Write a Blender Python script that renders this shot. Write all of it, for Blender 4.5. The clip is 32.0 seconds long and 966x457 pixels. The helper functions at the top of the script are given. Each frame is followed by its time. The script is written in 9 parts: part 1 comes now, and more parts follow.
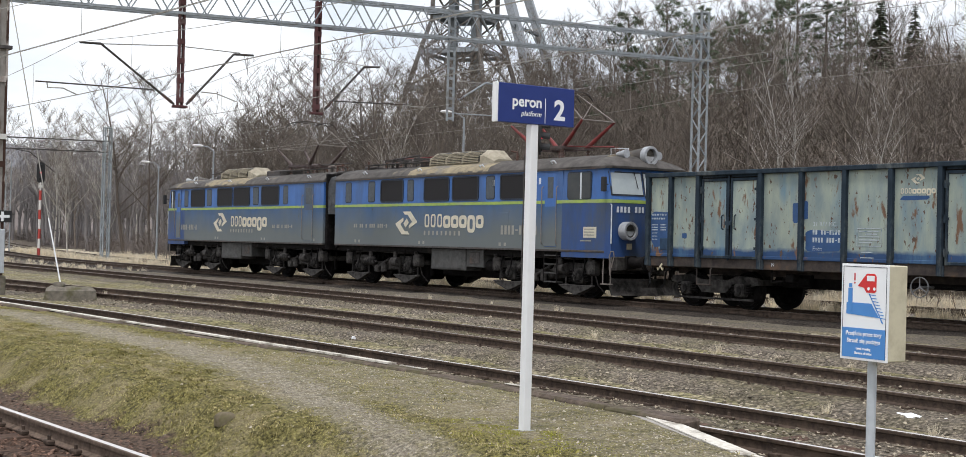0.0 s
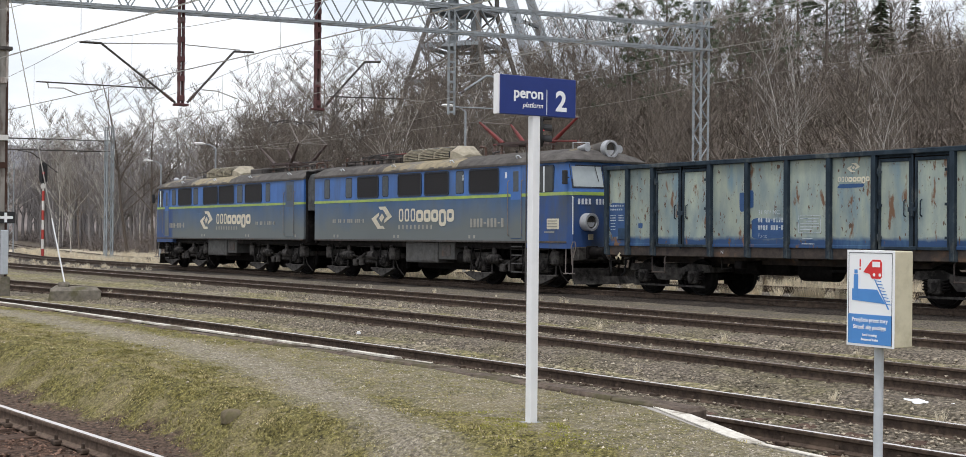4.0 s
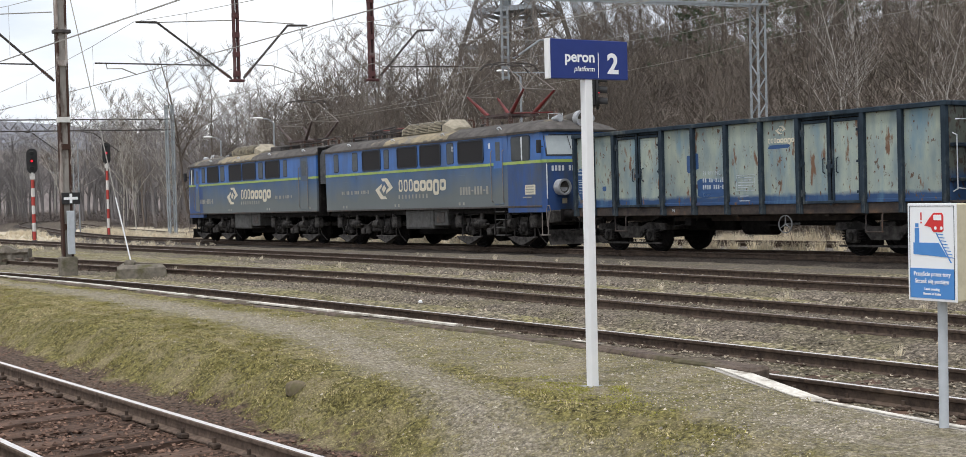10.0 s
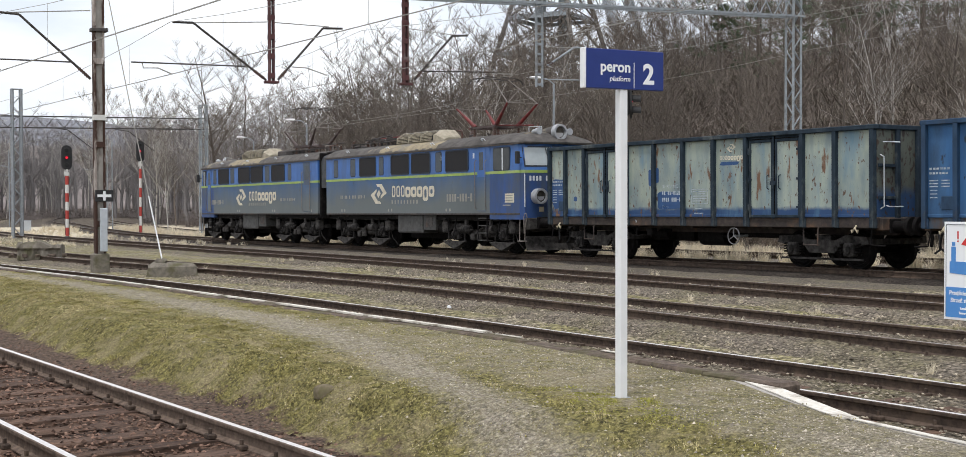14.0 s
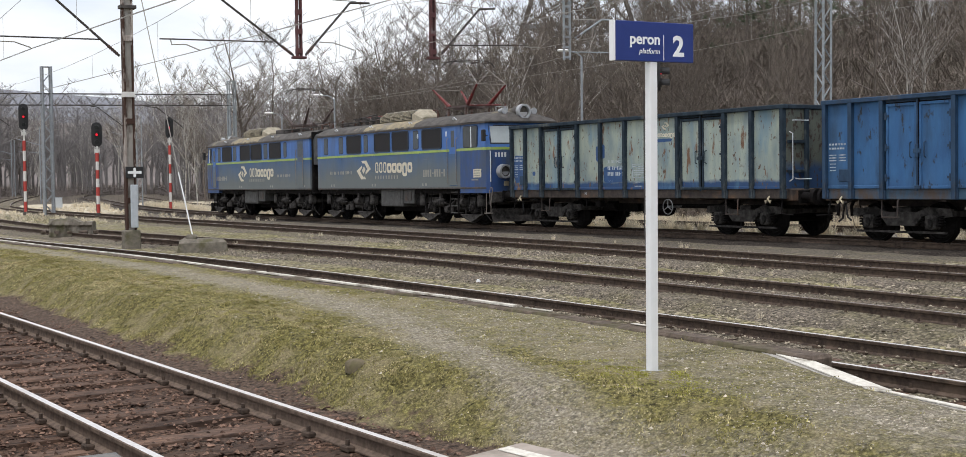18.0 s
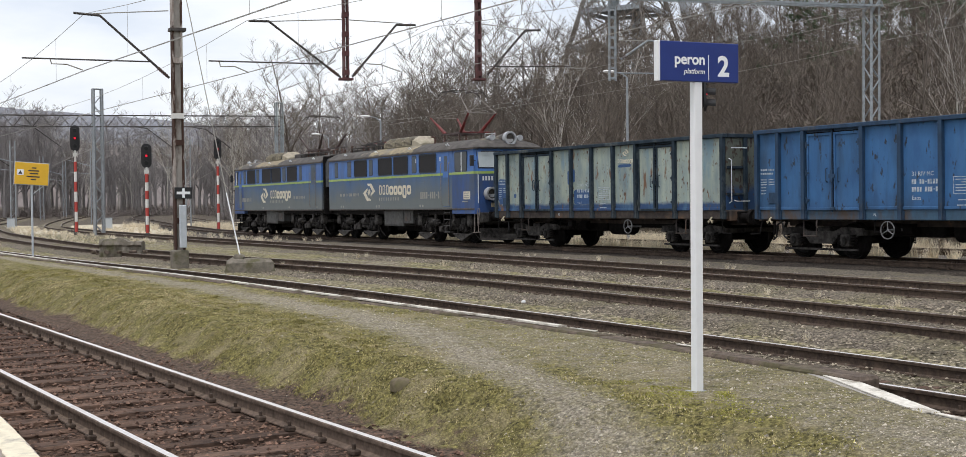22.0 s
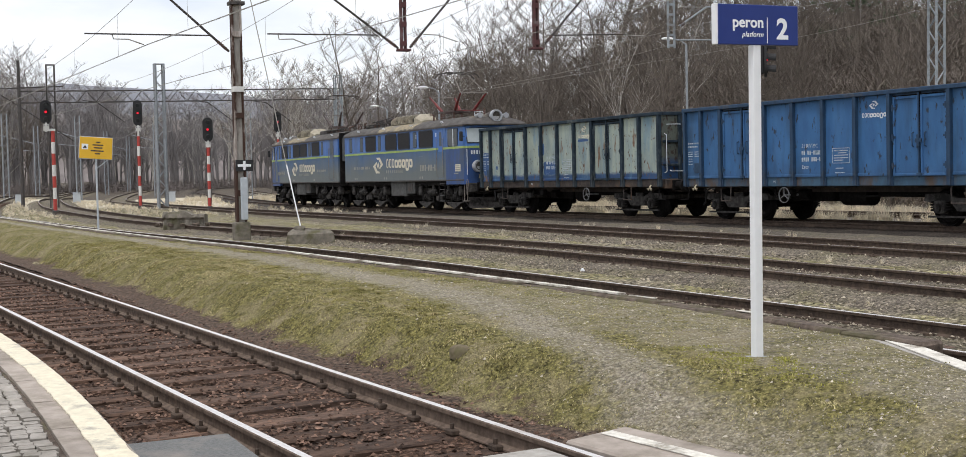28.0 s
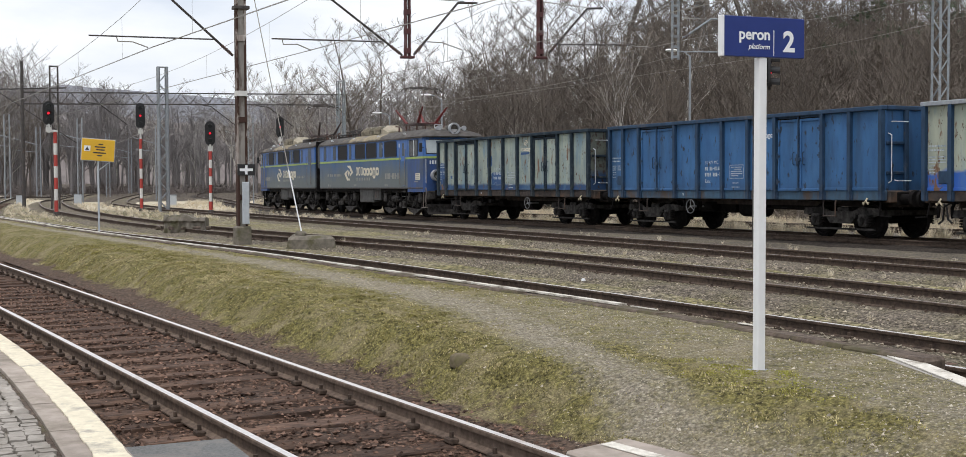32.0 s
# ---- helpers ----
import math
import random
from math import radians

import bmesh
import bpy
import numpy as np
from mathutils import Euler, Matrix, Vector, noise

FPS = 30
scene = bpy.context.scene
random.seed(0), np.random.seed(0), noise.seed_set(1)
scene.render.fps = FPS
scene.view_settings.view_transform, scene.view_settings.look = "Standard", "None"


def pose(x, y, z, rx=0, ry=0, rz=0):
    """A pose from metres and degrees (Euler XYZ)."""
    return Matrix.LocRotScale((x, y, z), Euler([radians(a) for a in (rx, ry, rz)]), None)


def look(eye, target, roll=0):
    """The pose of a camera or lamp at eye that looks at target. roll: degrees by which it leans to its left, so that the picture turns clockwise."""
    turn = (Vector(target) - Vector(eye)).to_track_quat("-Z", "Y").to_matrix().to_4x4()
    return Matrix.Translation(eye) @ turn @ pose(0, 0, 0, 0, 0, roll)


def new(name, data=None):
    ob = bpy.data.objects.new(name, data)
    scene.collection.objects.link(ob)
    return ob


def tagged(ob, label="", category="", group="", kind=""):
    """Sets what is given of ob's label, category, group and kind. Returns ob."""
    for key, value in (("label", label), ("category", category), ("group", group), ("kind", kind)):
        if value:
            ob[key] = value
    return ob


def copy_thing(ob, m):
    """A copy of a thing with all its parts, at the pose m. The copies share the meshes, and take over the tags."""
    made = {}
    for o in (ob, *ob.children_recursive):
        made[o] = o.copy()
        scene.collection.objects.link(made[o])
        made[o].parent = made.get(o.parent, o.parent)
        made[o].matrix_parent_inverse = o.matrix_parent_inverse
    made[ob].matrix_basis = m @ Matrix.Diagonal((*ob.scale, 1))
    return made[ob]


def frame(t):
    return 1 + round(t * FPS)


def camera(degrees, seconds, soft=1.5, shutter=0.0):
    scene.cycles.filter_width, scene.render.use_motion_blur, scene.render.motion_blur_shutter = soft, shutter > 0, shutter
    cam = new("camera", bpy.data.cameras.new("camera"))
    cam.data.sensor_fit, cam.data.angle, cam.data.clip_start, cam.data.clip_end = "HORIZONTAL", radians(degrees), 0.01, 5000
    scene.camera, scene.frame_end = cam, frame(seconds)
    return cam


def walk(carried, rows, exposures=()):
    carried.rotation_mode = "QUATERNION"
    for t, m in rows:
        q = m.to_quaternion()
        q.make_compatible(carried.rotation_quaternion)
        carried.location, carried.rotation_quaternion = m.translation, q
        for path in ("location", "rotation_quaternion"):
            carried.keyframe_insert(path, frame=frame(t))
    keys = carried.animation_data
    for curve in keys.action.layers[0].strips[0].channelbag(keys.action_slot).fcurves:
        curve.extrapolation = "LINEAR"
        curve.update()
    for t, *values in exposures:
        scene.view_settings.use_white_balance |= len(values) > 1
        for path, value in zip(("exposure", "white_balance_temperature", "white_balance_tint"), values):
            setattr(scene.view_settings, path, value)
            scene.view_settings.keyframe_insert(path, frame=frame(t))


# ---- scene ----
cam = camera(41.13, 32.0, soft=0.7)
PATH = [
    (0, (-0.002, -0.001, 1.830), (-1.6400, 1.1459, 1.8384), 1.52),
    (0.5, (0.003, 0.007, 1.830), (-1.6311, 1.1601, 1.8439), 1.08),
    (1, (0.023, 0.007, 1.827), (-1.6050, 1.1692, 1.8261), 1.02),
    (1.5, (0.070, -0.027, 1.823), (-1.5849, 1.0965, 1.7920), 1.02),
    (2, (0.017, -0.002, 1.829), (-1.6337, 1.1274, 1.8170), 0.82),
    (2.5, (0.001, 0.001, 1.826), (-1.6609, 1.1133, 1.8232), 0.88),
    (3, (-0.015, 0.002, 1.824), (-1.6602, 1.1393, 1.8090), 0.86),
    (3.5, (-0.009, -0.006, 1.820), (-1.6496, 1.1373, 1.8018), 0.95),
    (4, (-0.018, 0.008, 1.824), (-1.6594, 1.1514, 1.8219), 0.56),
    (4.5, (-0.001, 0.000, 1.824), (-1.6535, 1.1269, 1.8350), -0.34),
    (6.5, (-0.007, 0.033, 1.841), (-1.6700, 1.1445, 1.8554), -1.76),
    (7, (-0.004, 0.021, 1.847), (-1.6901, 1.0959, 1.8545), -1.44),
    (7.5, (0.003, 0.020, 1.850), (-1.6782, 1.1025, 1.8558), -1.51),
    (8, (0.002, 0.018, 1.848), (-1.6852, 1.0916, 1.8398), -1.28),
    (8.5, (0.006, 0.020, 1.841), (-1.6887, 1.0813, 1.8089), -1.38),
    (9, (0.011, 0.023, 1.832), (-1.6946, 1.0665, 1.7912), -1.55),
    (9.5, (0.009, 0.029, 1.824), (-1.6739, 1.1101, 1.7885), -1.28),
    (10, (0.008, 0.032, 1.833), (-1.6843, 1.0967, 1.7780), -1.38),
    (10.5, (-0.000, 0.026, 1.829), (-1.6944, 1.0876, 1.7692), -1.14),
    (11, (-0.003, 0.029, 1.839), (-1.7027, 1.0798, 1.7747), -1.19),
    (11.5, (-0.005, 0.028, 1.834), (-1.6974, 1.0924, 1.7727), -1.15),
    (12, (-0.015, 0.040, 1.837), (-1.7001, 1.1159, 1.7684), -1.08),
    (12.5, (-0.010, 0.021, 1.832), (-1.6915, 1.1016, 1.7670), -0.97),
    (13, (-0.018, 0.030, 1.828), (-1.6910, 1.1248, 1.7731), -0.77),
    (13.5, (0.002, 0.011, 1.849), (-1.6900, 1.0761, 1.7994), -0.31),
    (14, (-0.018, 0.029, 1.852), (-1.7339, 1.0544, 1.8061), -0.12),
    (14.5, (0.042, 0.007, 1.857), (-1.6998, 0.9897, 1.8224), -0.14),
    (16.5, (0.008, 0.000, 1.845), (-1.7244, 0.9995, 1.8026), 0.16),
    (17, (0.002, 0.010, 1.841), (-1.7176, 1.0292, 1.7962), -0.16),
    (17.5, (0.009, 0.011, 1.851), (-1.7119, 1.0291, 1.7892), -0.26),
    (18, (-0.027, 0.018, 1.855), (-1.7645, 1.0052, 1.7687), -0.55),
    (18.5, (0.010, -0.006, 1.853), (-1.7430, 0.9530, 1.7745), -0.57),
    (19, (0.006, -0.007, 1.850), (-1.7642, 0.9233, 1.7963), -0.62),
    (19.5, (-0.024, 0.025, 1.862), (-1.7837, 0.9752, 1.8527), -0.51),
    (20, (0.000, 0.018, 1.858), (-1.7570, 0.9726, 1.8363), -0.66),
    (20.5, (0.007, -0.001, 1.848), (-1.7524, 0.9496, 1.7992), -0.25),
    (21, (0.001, 0.006, 1.848), (-1.7502, 0.9719, 1.8112), -0.14),
    (21.5, (0.008, 0.004, 1.850), (-1.7390, 0.9766, 1.8025), -0.55),
    (22, (0.016, -0.000, 1.845), (-1.7556, 0.9258, 1.7920), -0.52),
    (22.5, (0.017, -0.007, 1.844), (-1.7809, 0.8660, 1.7811), -0.34),
    (23, (0.012, -0.015, 1.847), (-1.7947, 0.8397, 1.7761), -0.14),
    (23.5, (-0.007, -0.007, 1.847), (-1.8210, 0.8325, 1.7737), 0.19),
    (24, (-0.010, -0.014, 1.849), (-1.8258, 0.8217, 1.7753), 0.08),
    (24.5, (-0.009, -0.013, 1.847), (-1.8304, 0.8093, 1.7758), -0.11),
    (25, (-0.007, -0.007, 1.844), (-1.8225, 0.8299, 1.7794), -0.39),
    (25.5, (0.014, -0.011, 1.847), (-1.8052, 0.8168, 1.7853), -1.01),
    (27.5, (0.082, -0.015, 1.810), (-1.7238, 0.8409, 1.7193), -1.25),
    (28, (0.036, 0.007, 1.814), (-1.7754, 0.8489, 1.7171), -1.11),
    (28.5, (0.037, 0.010, 1.816), (-1.7870, 0.8267, 1.7313), -1.41),
    (29, (0.046, -0.001, 1.811), (-1.7842, 0.8016, 1.7467), -1.20),
    (29.5, (0.042, -0.003, 1.820), (-1.7958, 0.7833, 1.7576), -0.75),
    (30, (0.024, -0.006, 1.821), (-1.8178, 0.7710, 1.7617), -0.62),
    (30.5, (0.022, -0.002, 1.816), (-1.8071, 0.8049, 1.7478), -0.47),
    (31, (0.016, -0.001, 1.819), (-1.8158, 0.7970, 1.7383), -0.65),
    (31.5, (-0.001, 0.001, 1.820), (-1.8176, 0.8324, 1.7382), -0.40),
    (32, (0.000, 0.004, 1.812), (-1.8123, 0.8457, 1.7280), -0.17),
]
walk(cam, [(t, look(eye, target, roll)) for t, eye, target, roll in PATH], [(0.0, 0.17), (4.0, 0.14), (7.0, 0.05), (9.0, 0.12), (12.0, 0.22), (14.0, 0.20), (18.0, 0.14), (24.0, 0.07), (28.0, 0.11), (30.0, 0.04), (32.0, 0.05)])

# ---- light: a bright overcast sky ----
world = bpy.data.worlds.new("overcast_sky")
scene.world = world
world.use_nodes = True
wn, wl = world.node_tree.nodes, world.node_tree.links
wn.clear()
w_out = wn.new("ShaderNodeOutputWorld")
w_bg = wn.new("ShaderNodeBackground")
w_sky = wn.new("ShaderNodeTexSky")
w_sky.sky_type = "NISHITA"
w_sky.sun_disc = False
w_sky.sun_elevation = radians(67)
w_sky.sun_rotation = radians(145)
w_sky.dust_density = 4.0
w_dim = wn.new("ShaderNodeMix")
w_dim.data_type, w_dim.blend_type = "RGBA", "MULTIPLY"
w_dim.inputs[0].default_value = 1.0
w_dim.inputs[7].default_value = (0.12, 0.12, 0.12, 1)
w_co = wn.new("ShaderNodeTexCoord")
w_map = wn.new("ShaderNodeMapping")
w_map.inputs["Scale"].default_value = (1.6, 1.6, 5.0)
w_noise = wn.new("ShaderNodeTexNoise")
w_noise.inputs["Scale"].default_value = 2.2
w_noise.inputs["Detail"].default_value = 7
w_noise.inputs["Roughness"].default_value = 0.55
w_ramp = wn.new("ShaderNodeValToRGB")
w_ramp.color_ramp.elements[0].position, w_ramp.color_ramp.elements[0].color = 0.34, (0.70, 0.76, 0.86, 1)
w_ramp.color_ramp.elements[1].position, w_ramp.color_ramp.elements[1].color = 0.58, (0.955, 0.975, 1.01, 1)
w_mix = wn.new("ShaderNodeMix")
w_mix.data_type = "RGBA"
w_mix.inputs[0].default_value = 0.88
wl.new(w_co.outputs["Generated"], w_map.inputs["Vector"])
wl.new(w_map.outputs["Vector"], w_noise.inputs["Vector"])
wl.new(w_noise.outputs["Fac"], w_ramp.inputs["Fac"])
wl.new(w_sky.outputs["Color"], w_dim.inputs[6])
wl.new(w_dim.outputs[2], w_mix.inputs[6])
wl.new(w_ramp.outputs["Color"], w_mix.inputs[7])
wl.new(w_mix.outputs[2], w_bg.inputs["Color"])
w_bg.inputs["Strength"].default_value = 1.13
wl.new(w_bg.outputs["Background"], w_out.inputs["Surface"])
sun_data = bpy.data.lights.new("sun", "SUN")
sun_data.energy, sun_data.angle, sun_data.color = 1.75, radians(12), (1.0, 0.99, 1.0)
sun = new("sun", sun_data)
sun.matrix_world = look((14, -20, 60), (0, 0, 0))

# ---- geometry helpers ----
class Geo:
    """Vertices and faces that grow into one mesh."""

    def __init__(self):
        self.v, self.f = [], []

    def add(self, verts, faces):
        n = len(self.v)
        self.v += [tuple(p) for p in verts]
        self.f += [tuple(i + n for i in face) for face in faces]
        return self

    def box(self, x0, x1, y0, y1, z0, z1, c=0.0, m=None):
        if c <= 0:
            vs = [(x, y, z) for z in (z0, z1) for y in (y0, y1) for x in (x0, x1)]
            fs = [(0, 2, 3, 1), (4, 5, 7, 6), (0, 1, 5, 4), (2, 6, 7, 3), (0, 4, 6, 2), (1, 3, 7, 5)]
        else:
            c = min(c, (x1 - x0) * 0.45, (y1 - y0) * 0.45, (z1 - z0) * 0.45)
            vs, fs, idx = [], [], {}
            for sx in (0, 1):
                for sy in (0, 1):
                    for sz in (0, 1):
                        px, py, pz = (x0, x1)[sx], (y0, y1)[sy], (z0, z1)[sz]
                        ix, iy, iz = (c, -c)[sx], (c, -c)[sy], (c, -c)[sz]
                        for k, p in enumerate(((px, py + iy, pz + iz), (px + ix, py, pz + iz), (px + ix, py + iy, pz))):
                            idx[sx, sy, sz, k] = len(vs)
                            vs.append(p)
            g = idx
            for s in (0, 1):
                fs.append(tuple(g[s, a, b, 0] for a, b in ((0, 0), (0, 1), (1, 1), (1, 0))[:: 1 if s == 0 else -1]))
                fs.append(tuple(g[a, s, b, 1] for a, b in ((0, 0), (1, 0), (1, 1), (0, 1))[:: 1 if s == 0 else -1]))
                fs.append(tuple(g[a, b, s, 2] for a, b in ((0, 0), (0, 1), (1, 1), (1, 0))[:: 1 if s == 0 else -1]))
            for a in (0, 1):
                for b in (0, 1):
                    fs.append((g[a, b, 0, 0], g[a, b, 1, 0], g[a, b, 1, 1], g[a, b, 0, 1]))
                    fs.append((g[a, 0, b, 0], g[a, 1, b, 0], g[a, 1, b, 2], g[a, 0, b, 2]))
                    fs.append((g[0, a, b, 1], g[1, a, b, 1], g[1, a, b, 2], g[0, a, b, 2]))
                    for d in (0, 1):
                        fs.append((g[a, b, d, 0], g[a, b, d, 1], g[a, b, d, 2]))
        if m is not None:
            vs = [tuple(m @ Vector(p)) for p in vs]
        return self.add(vs, fs)

    def tube(self, a, b, r0, r1=None, n=8, caps=True):
        a, b = Vector(a), Vector(b)
        r1 = r0 if r1 is None else r1
        d = (b - a)
        if d.length < 1e-6:
            return self
        d.normalize()
        s = d.orthogonal().normalized()
        t = d.cross(s)
        ring = [math.cos(2 * math.pi * k / n) * s + math.sin(2 * math.pi * k / n) * t for k in range(n)]
        vs = [a + w * r0 for w in ring] + [b + w * r1 for w in ring]
        fs = [(k, (k + 1) % n, n + (k + 1) % n, n + k) for k in range(n)]
        if caps:
            fs += [tuple(range(n))[::-1], tuple(range(n, 2 * n))]
        return self.add(vs, fs)

    def path(self, pts, r, n=6):
        """One bent tube through the points."""
        pts = [Vector(p) for p in pts]
        dirs = [(b - a).normalized() for a, b in zip(pts, pts[1:])]
        s = dirs[0].orthogonal().normalized()
        rings = []
        for k, p in enumerate(pts):
            d = dirs[0] if k == 0 else dirs[-1] if k == len(pts) - 1 else (dirs[k - 1] + dirs[k]).normalized()
            s = (s - d * s.dot(d)).normalized()
            t = d.cross(s)
            rings.append([p + (s * math.cos(2 * math.pi * j / n) + t * math.sin(2 * math.pi * j / n)) * r for j in range(n)])
        return self.loft(rings)

    def bar(self, a, b, w, h, up=(0, 0, 1)):
        """A square bar from a to b."""
        a, b = Vector(a), Vector(b)
        d = (b - a)
        length = d.length
        d.normalize()
        s = d.cross(Vector(up))
        s = d.orthogonal().normalized() if s.length < 1e-4 else s.normalized()
        t = s.cross(d)
        vs = [p + s * i * w / 2 + t * j * h / 2 for p in (a, b) for j in (-1, 1) for i in (-1, 1)]
        return self.add(vs, [(0, 2, 3, 1), (4, 5, 7, 6), (0, 1, 5, 4), (2, 6, 7, 3), (0, 4, 6, 2), (1, 3, 7, 5)])

    def prism(self, outline, axis, a, b, closed=True):
        """An outline of two coordinates, drawn out from a to b along an axis."""
        n = len(outline)

        def place(p, q):
            return {"x": (q, p[0], p[1]), "y": (p[0], q, p[1]), "z": (p[0], p[1], q)}[axis]

        vs = [place(p, a) for p in outline] + [place(p, b) for p in outline]
        fs = [(k, (k + 1) % n, n + (k + 1) % n, n + k) for k in range(n if closed else n - 1)]
        if closed:
            fs += [tuple(range(n))[::-1], tuple(range(n, 2 * n))]
        return self.add(vs, fs)

    def loft(self, rings, closed=True, caps=True):
        n = len(rings[0])
        base = len(self.v)
        self.v += [tuple(p) for ring in rings for p in ring]
        for k in range(len(rings) - 1):
            for j in range(n if closed else n - 1):
                i, i2 = base + k * n + j, base + k * n + (j + 1) % n
                self.f.append((i, i2, i2 + n, i + n))
        if caps and closed:
            self.f.append(tuple(range(base, base + n))[::-1])
            self.f.append(tuple(range(base + (len(rings) - 1) * n, base + len(rings) * n)))
        return self

    def ring(self, c, axis, r_out, r_in, d0, d1, n=20):
        """A flat ring (a tyre, a bezel) round c along an axis, from d0 to d1."""
        def at(r, ang, d):
            p, q = r * math.cos(ang), r * math.sin(ang)
            off = {"x": (d, p, q), "y": (p, d, q), "z": (p, q, d)}[axis]
            return (c[0] + off[0], c[1] + off[1], c[2] + off[2])
        rings = [[at(r, 2 * math.pi * k / n, d) for k in range(n)] for r, d in ((r_out, d0), (r_out, d1), (r_in, d1), (r_in, d0), (r_out, d0))]
        return self.loft(rings, True, False)


def mesh_of(name, geo, material, smooth=True, angle=35):
    me = bpy.data.meshes.new(name)
    me.from_pydata(geo.v, [], geo.f)
    me.materials.append(material)
    bm = bmesh.new()
    bm.from_mesh(me)
    bmesh.ops.recalc_face_normals(bm, faces=bm.faces)
    bm.to_mesh(me)
    bm.free()
    if smooth:
        me.polygons.foreach_set("use_smooth", [True] * len(me.polygons))
        me.set_sharp_from_angle(angle=radians(angle))
    me.update()
    return me


def part(name, geo, material, parent=None, label="", m=None, smooth=True):
    """Links a Geo, or a mesh that is there already, as one mesh object under a thing or a part."""
    ob = new(name, geo if isinstance(geo, bpy.types.Mesh) else mesh_of(name, geo, material, smooth))
    if parent is not None:
        ob.parent = parent
    if m is not None:
        ob.matrix_basis = m
    if label:
        ob["label"] = label
    return ob


def thing(name, m, label, category, group="", kind=""):
    ob = new(name)
    ob.empty_display_size = 0.2
    ob.matrix_basis = m
    return tagged(ob, label, category, group, kind)


def text_mesh(body, size, material, align="LEFT", shear=0.0, bold=0.0):
    cu = bpy.data.curves.new("lettering", "FONT")
    cu.body, cu.size, cu.align_x, cu.shear, cu.offset, cu.extrude, cu.resolution_u = body, size, align, shear, bold, 0.001, 3
    ob = bpy.data.objects.new("lettering", cu)
    scene.collection.objects.link(ob)
    bpy.context.view_layer.update()
    me = bpy.data.meshes.new_from_object(ob.evaluated_get(bpy.context.evaluated_depsgraph_get()))
    bpy.data.objects.remove(ob)
    me.materials.clear()
    me.materials.append(material)
    return me


# ---- materials ----
def surf(name, c1, c2, scale=9.0, rough=0.7, metal=0.0, bump=0.15, dirt=None, dscale=1.3, dlow=0.5, dhigh=0.7, stretch=(1, 1, 1),
         spread=0.0, coords="Object", spec=0.4, island=0.0, bdist=0.01, fine=6.0):
    """A surface of two near colours, with coarse dirt or wear, grain and relief."""
    mt = bpy.data.materials.new(name)
    mt.use_nodes = True
    nt = mt.node_tree
    nd, ln = nt.nodes, nt.links
    bs = nd["Principled BSDF"]
    co = nd.new("ShaderNodeTexCoord")
    mp = nd.new("ShaderNodeMapping")
    mp.inputs["Scale"].default_value = stretch
    if coords == "Position":
        geo = nd.new("ShaderNodeNewGeometry")
        ln.new(geo.outputs["Position"], mp.inputs["Vector"])
    else:
        ln.new(co.outputs[coords], mp.inputs["Vector"])
    n1 = nd.new("ShaderNodeTexNoise")
    n1.inputs["Scale"].default_value, n1.inputs["Detail"].default_value, n1.inputs["Roughness"].default_value = scale, fine, 0.62
    ln.new(mp.outputs["Vector"], n1.inputs["Vector"])
    r1 = nd.new("ShaderNodeValToRGB")
    r1.color_ramp.elements[0].position, r1.color_ramp.elements[1].position = 0.33, 0.67
    r1.color_ramp.elements[0].color, r1.color_ramp.elements[1].color = (*c1, 1), (*c2, 1)
    ln.new(n1.outputs["Fac"], r1.inputs["Fac"])
    colour = r1.outputs["Color"]
    if dirt is not None:
        n2 = nd.new("ShaderNodeTexNoise")
        n2.inputs["Scale"].default_value, n2.inputs["Detail"].default_value, n2.inputs["Roughness"].default_value = dscale, 9, 0.66
        ln.new(mp.outputs["Vector"], n2.inputs["Vector"])
        r2 = nd.new("ShaderNodeMapRange")
        r2.inputs["From Min"].default_value, r2.inputs["From Max"].default_value = dlow, dhigh
        ln.new(n2.outputs["Fac"], r2.inputs["Value"])
        mx = nd.new("ShaderNodeMix")
        mx.data_type = "RGBA"
        ln.new(r2.outputs["Result"], mx.inputs[0])
        ln.new(colour, mx.inputs[6])
        mx.inputs[7].default_value = (*dirt, 1)
        colour = mx.outputs[2]
    if spread or island:
        if island:
            gi = nd.new("ShaderNodeNewGeometry")
            rnd = gi.outputs["Random Per Island"]
        else:
            oi = nd.new("ShaderNodeObjectInfo")
            rnd = oi.outputs["Random"]
        amount = spread or island
        mr = nd.new("ShaderNodeMapRange")
        mr.inputs["To Min"].default_value, mr.inputs["To Max"].default_value = 1 - amount, 1 + amount
        ln.new(rnd, mr.inputs["Value"])
        hs = nd.new("ShaderNodeHueSaturation")
        ln.new(mr.outputs["Result"], hs.inputs["Value"])
        ln.new(colour, hs.inputs["Color"])
        colour = hs.outputs["Color"]
    ln.new(colour, bs.inputs["Base Color"])
    rr = nd.new("ShaderNodeMapRange")
    rr.inputs["To Min"].default_value, rr.inputs["To Max"].default_value = max(0.02, rough - 0.12), min(1, rough + 0.12)
    ln.new(n1.outputs["Fac"], rr.inputs["Value"])
    ln.new(rr.outputs["Result"], bs.inputs["Roughness"])
    bs.inputs["Metallic"].default_value = metal
    bs.inputs["Specular IOR Level"].default_value = spec if rough < 0.8 else spec * 0.35
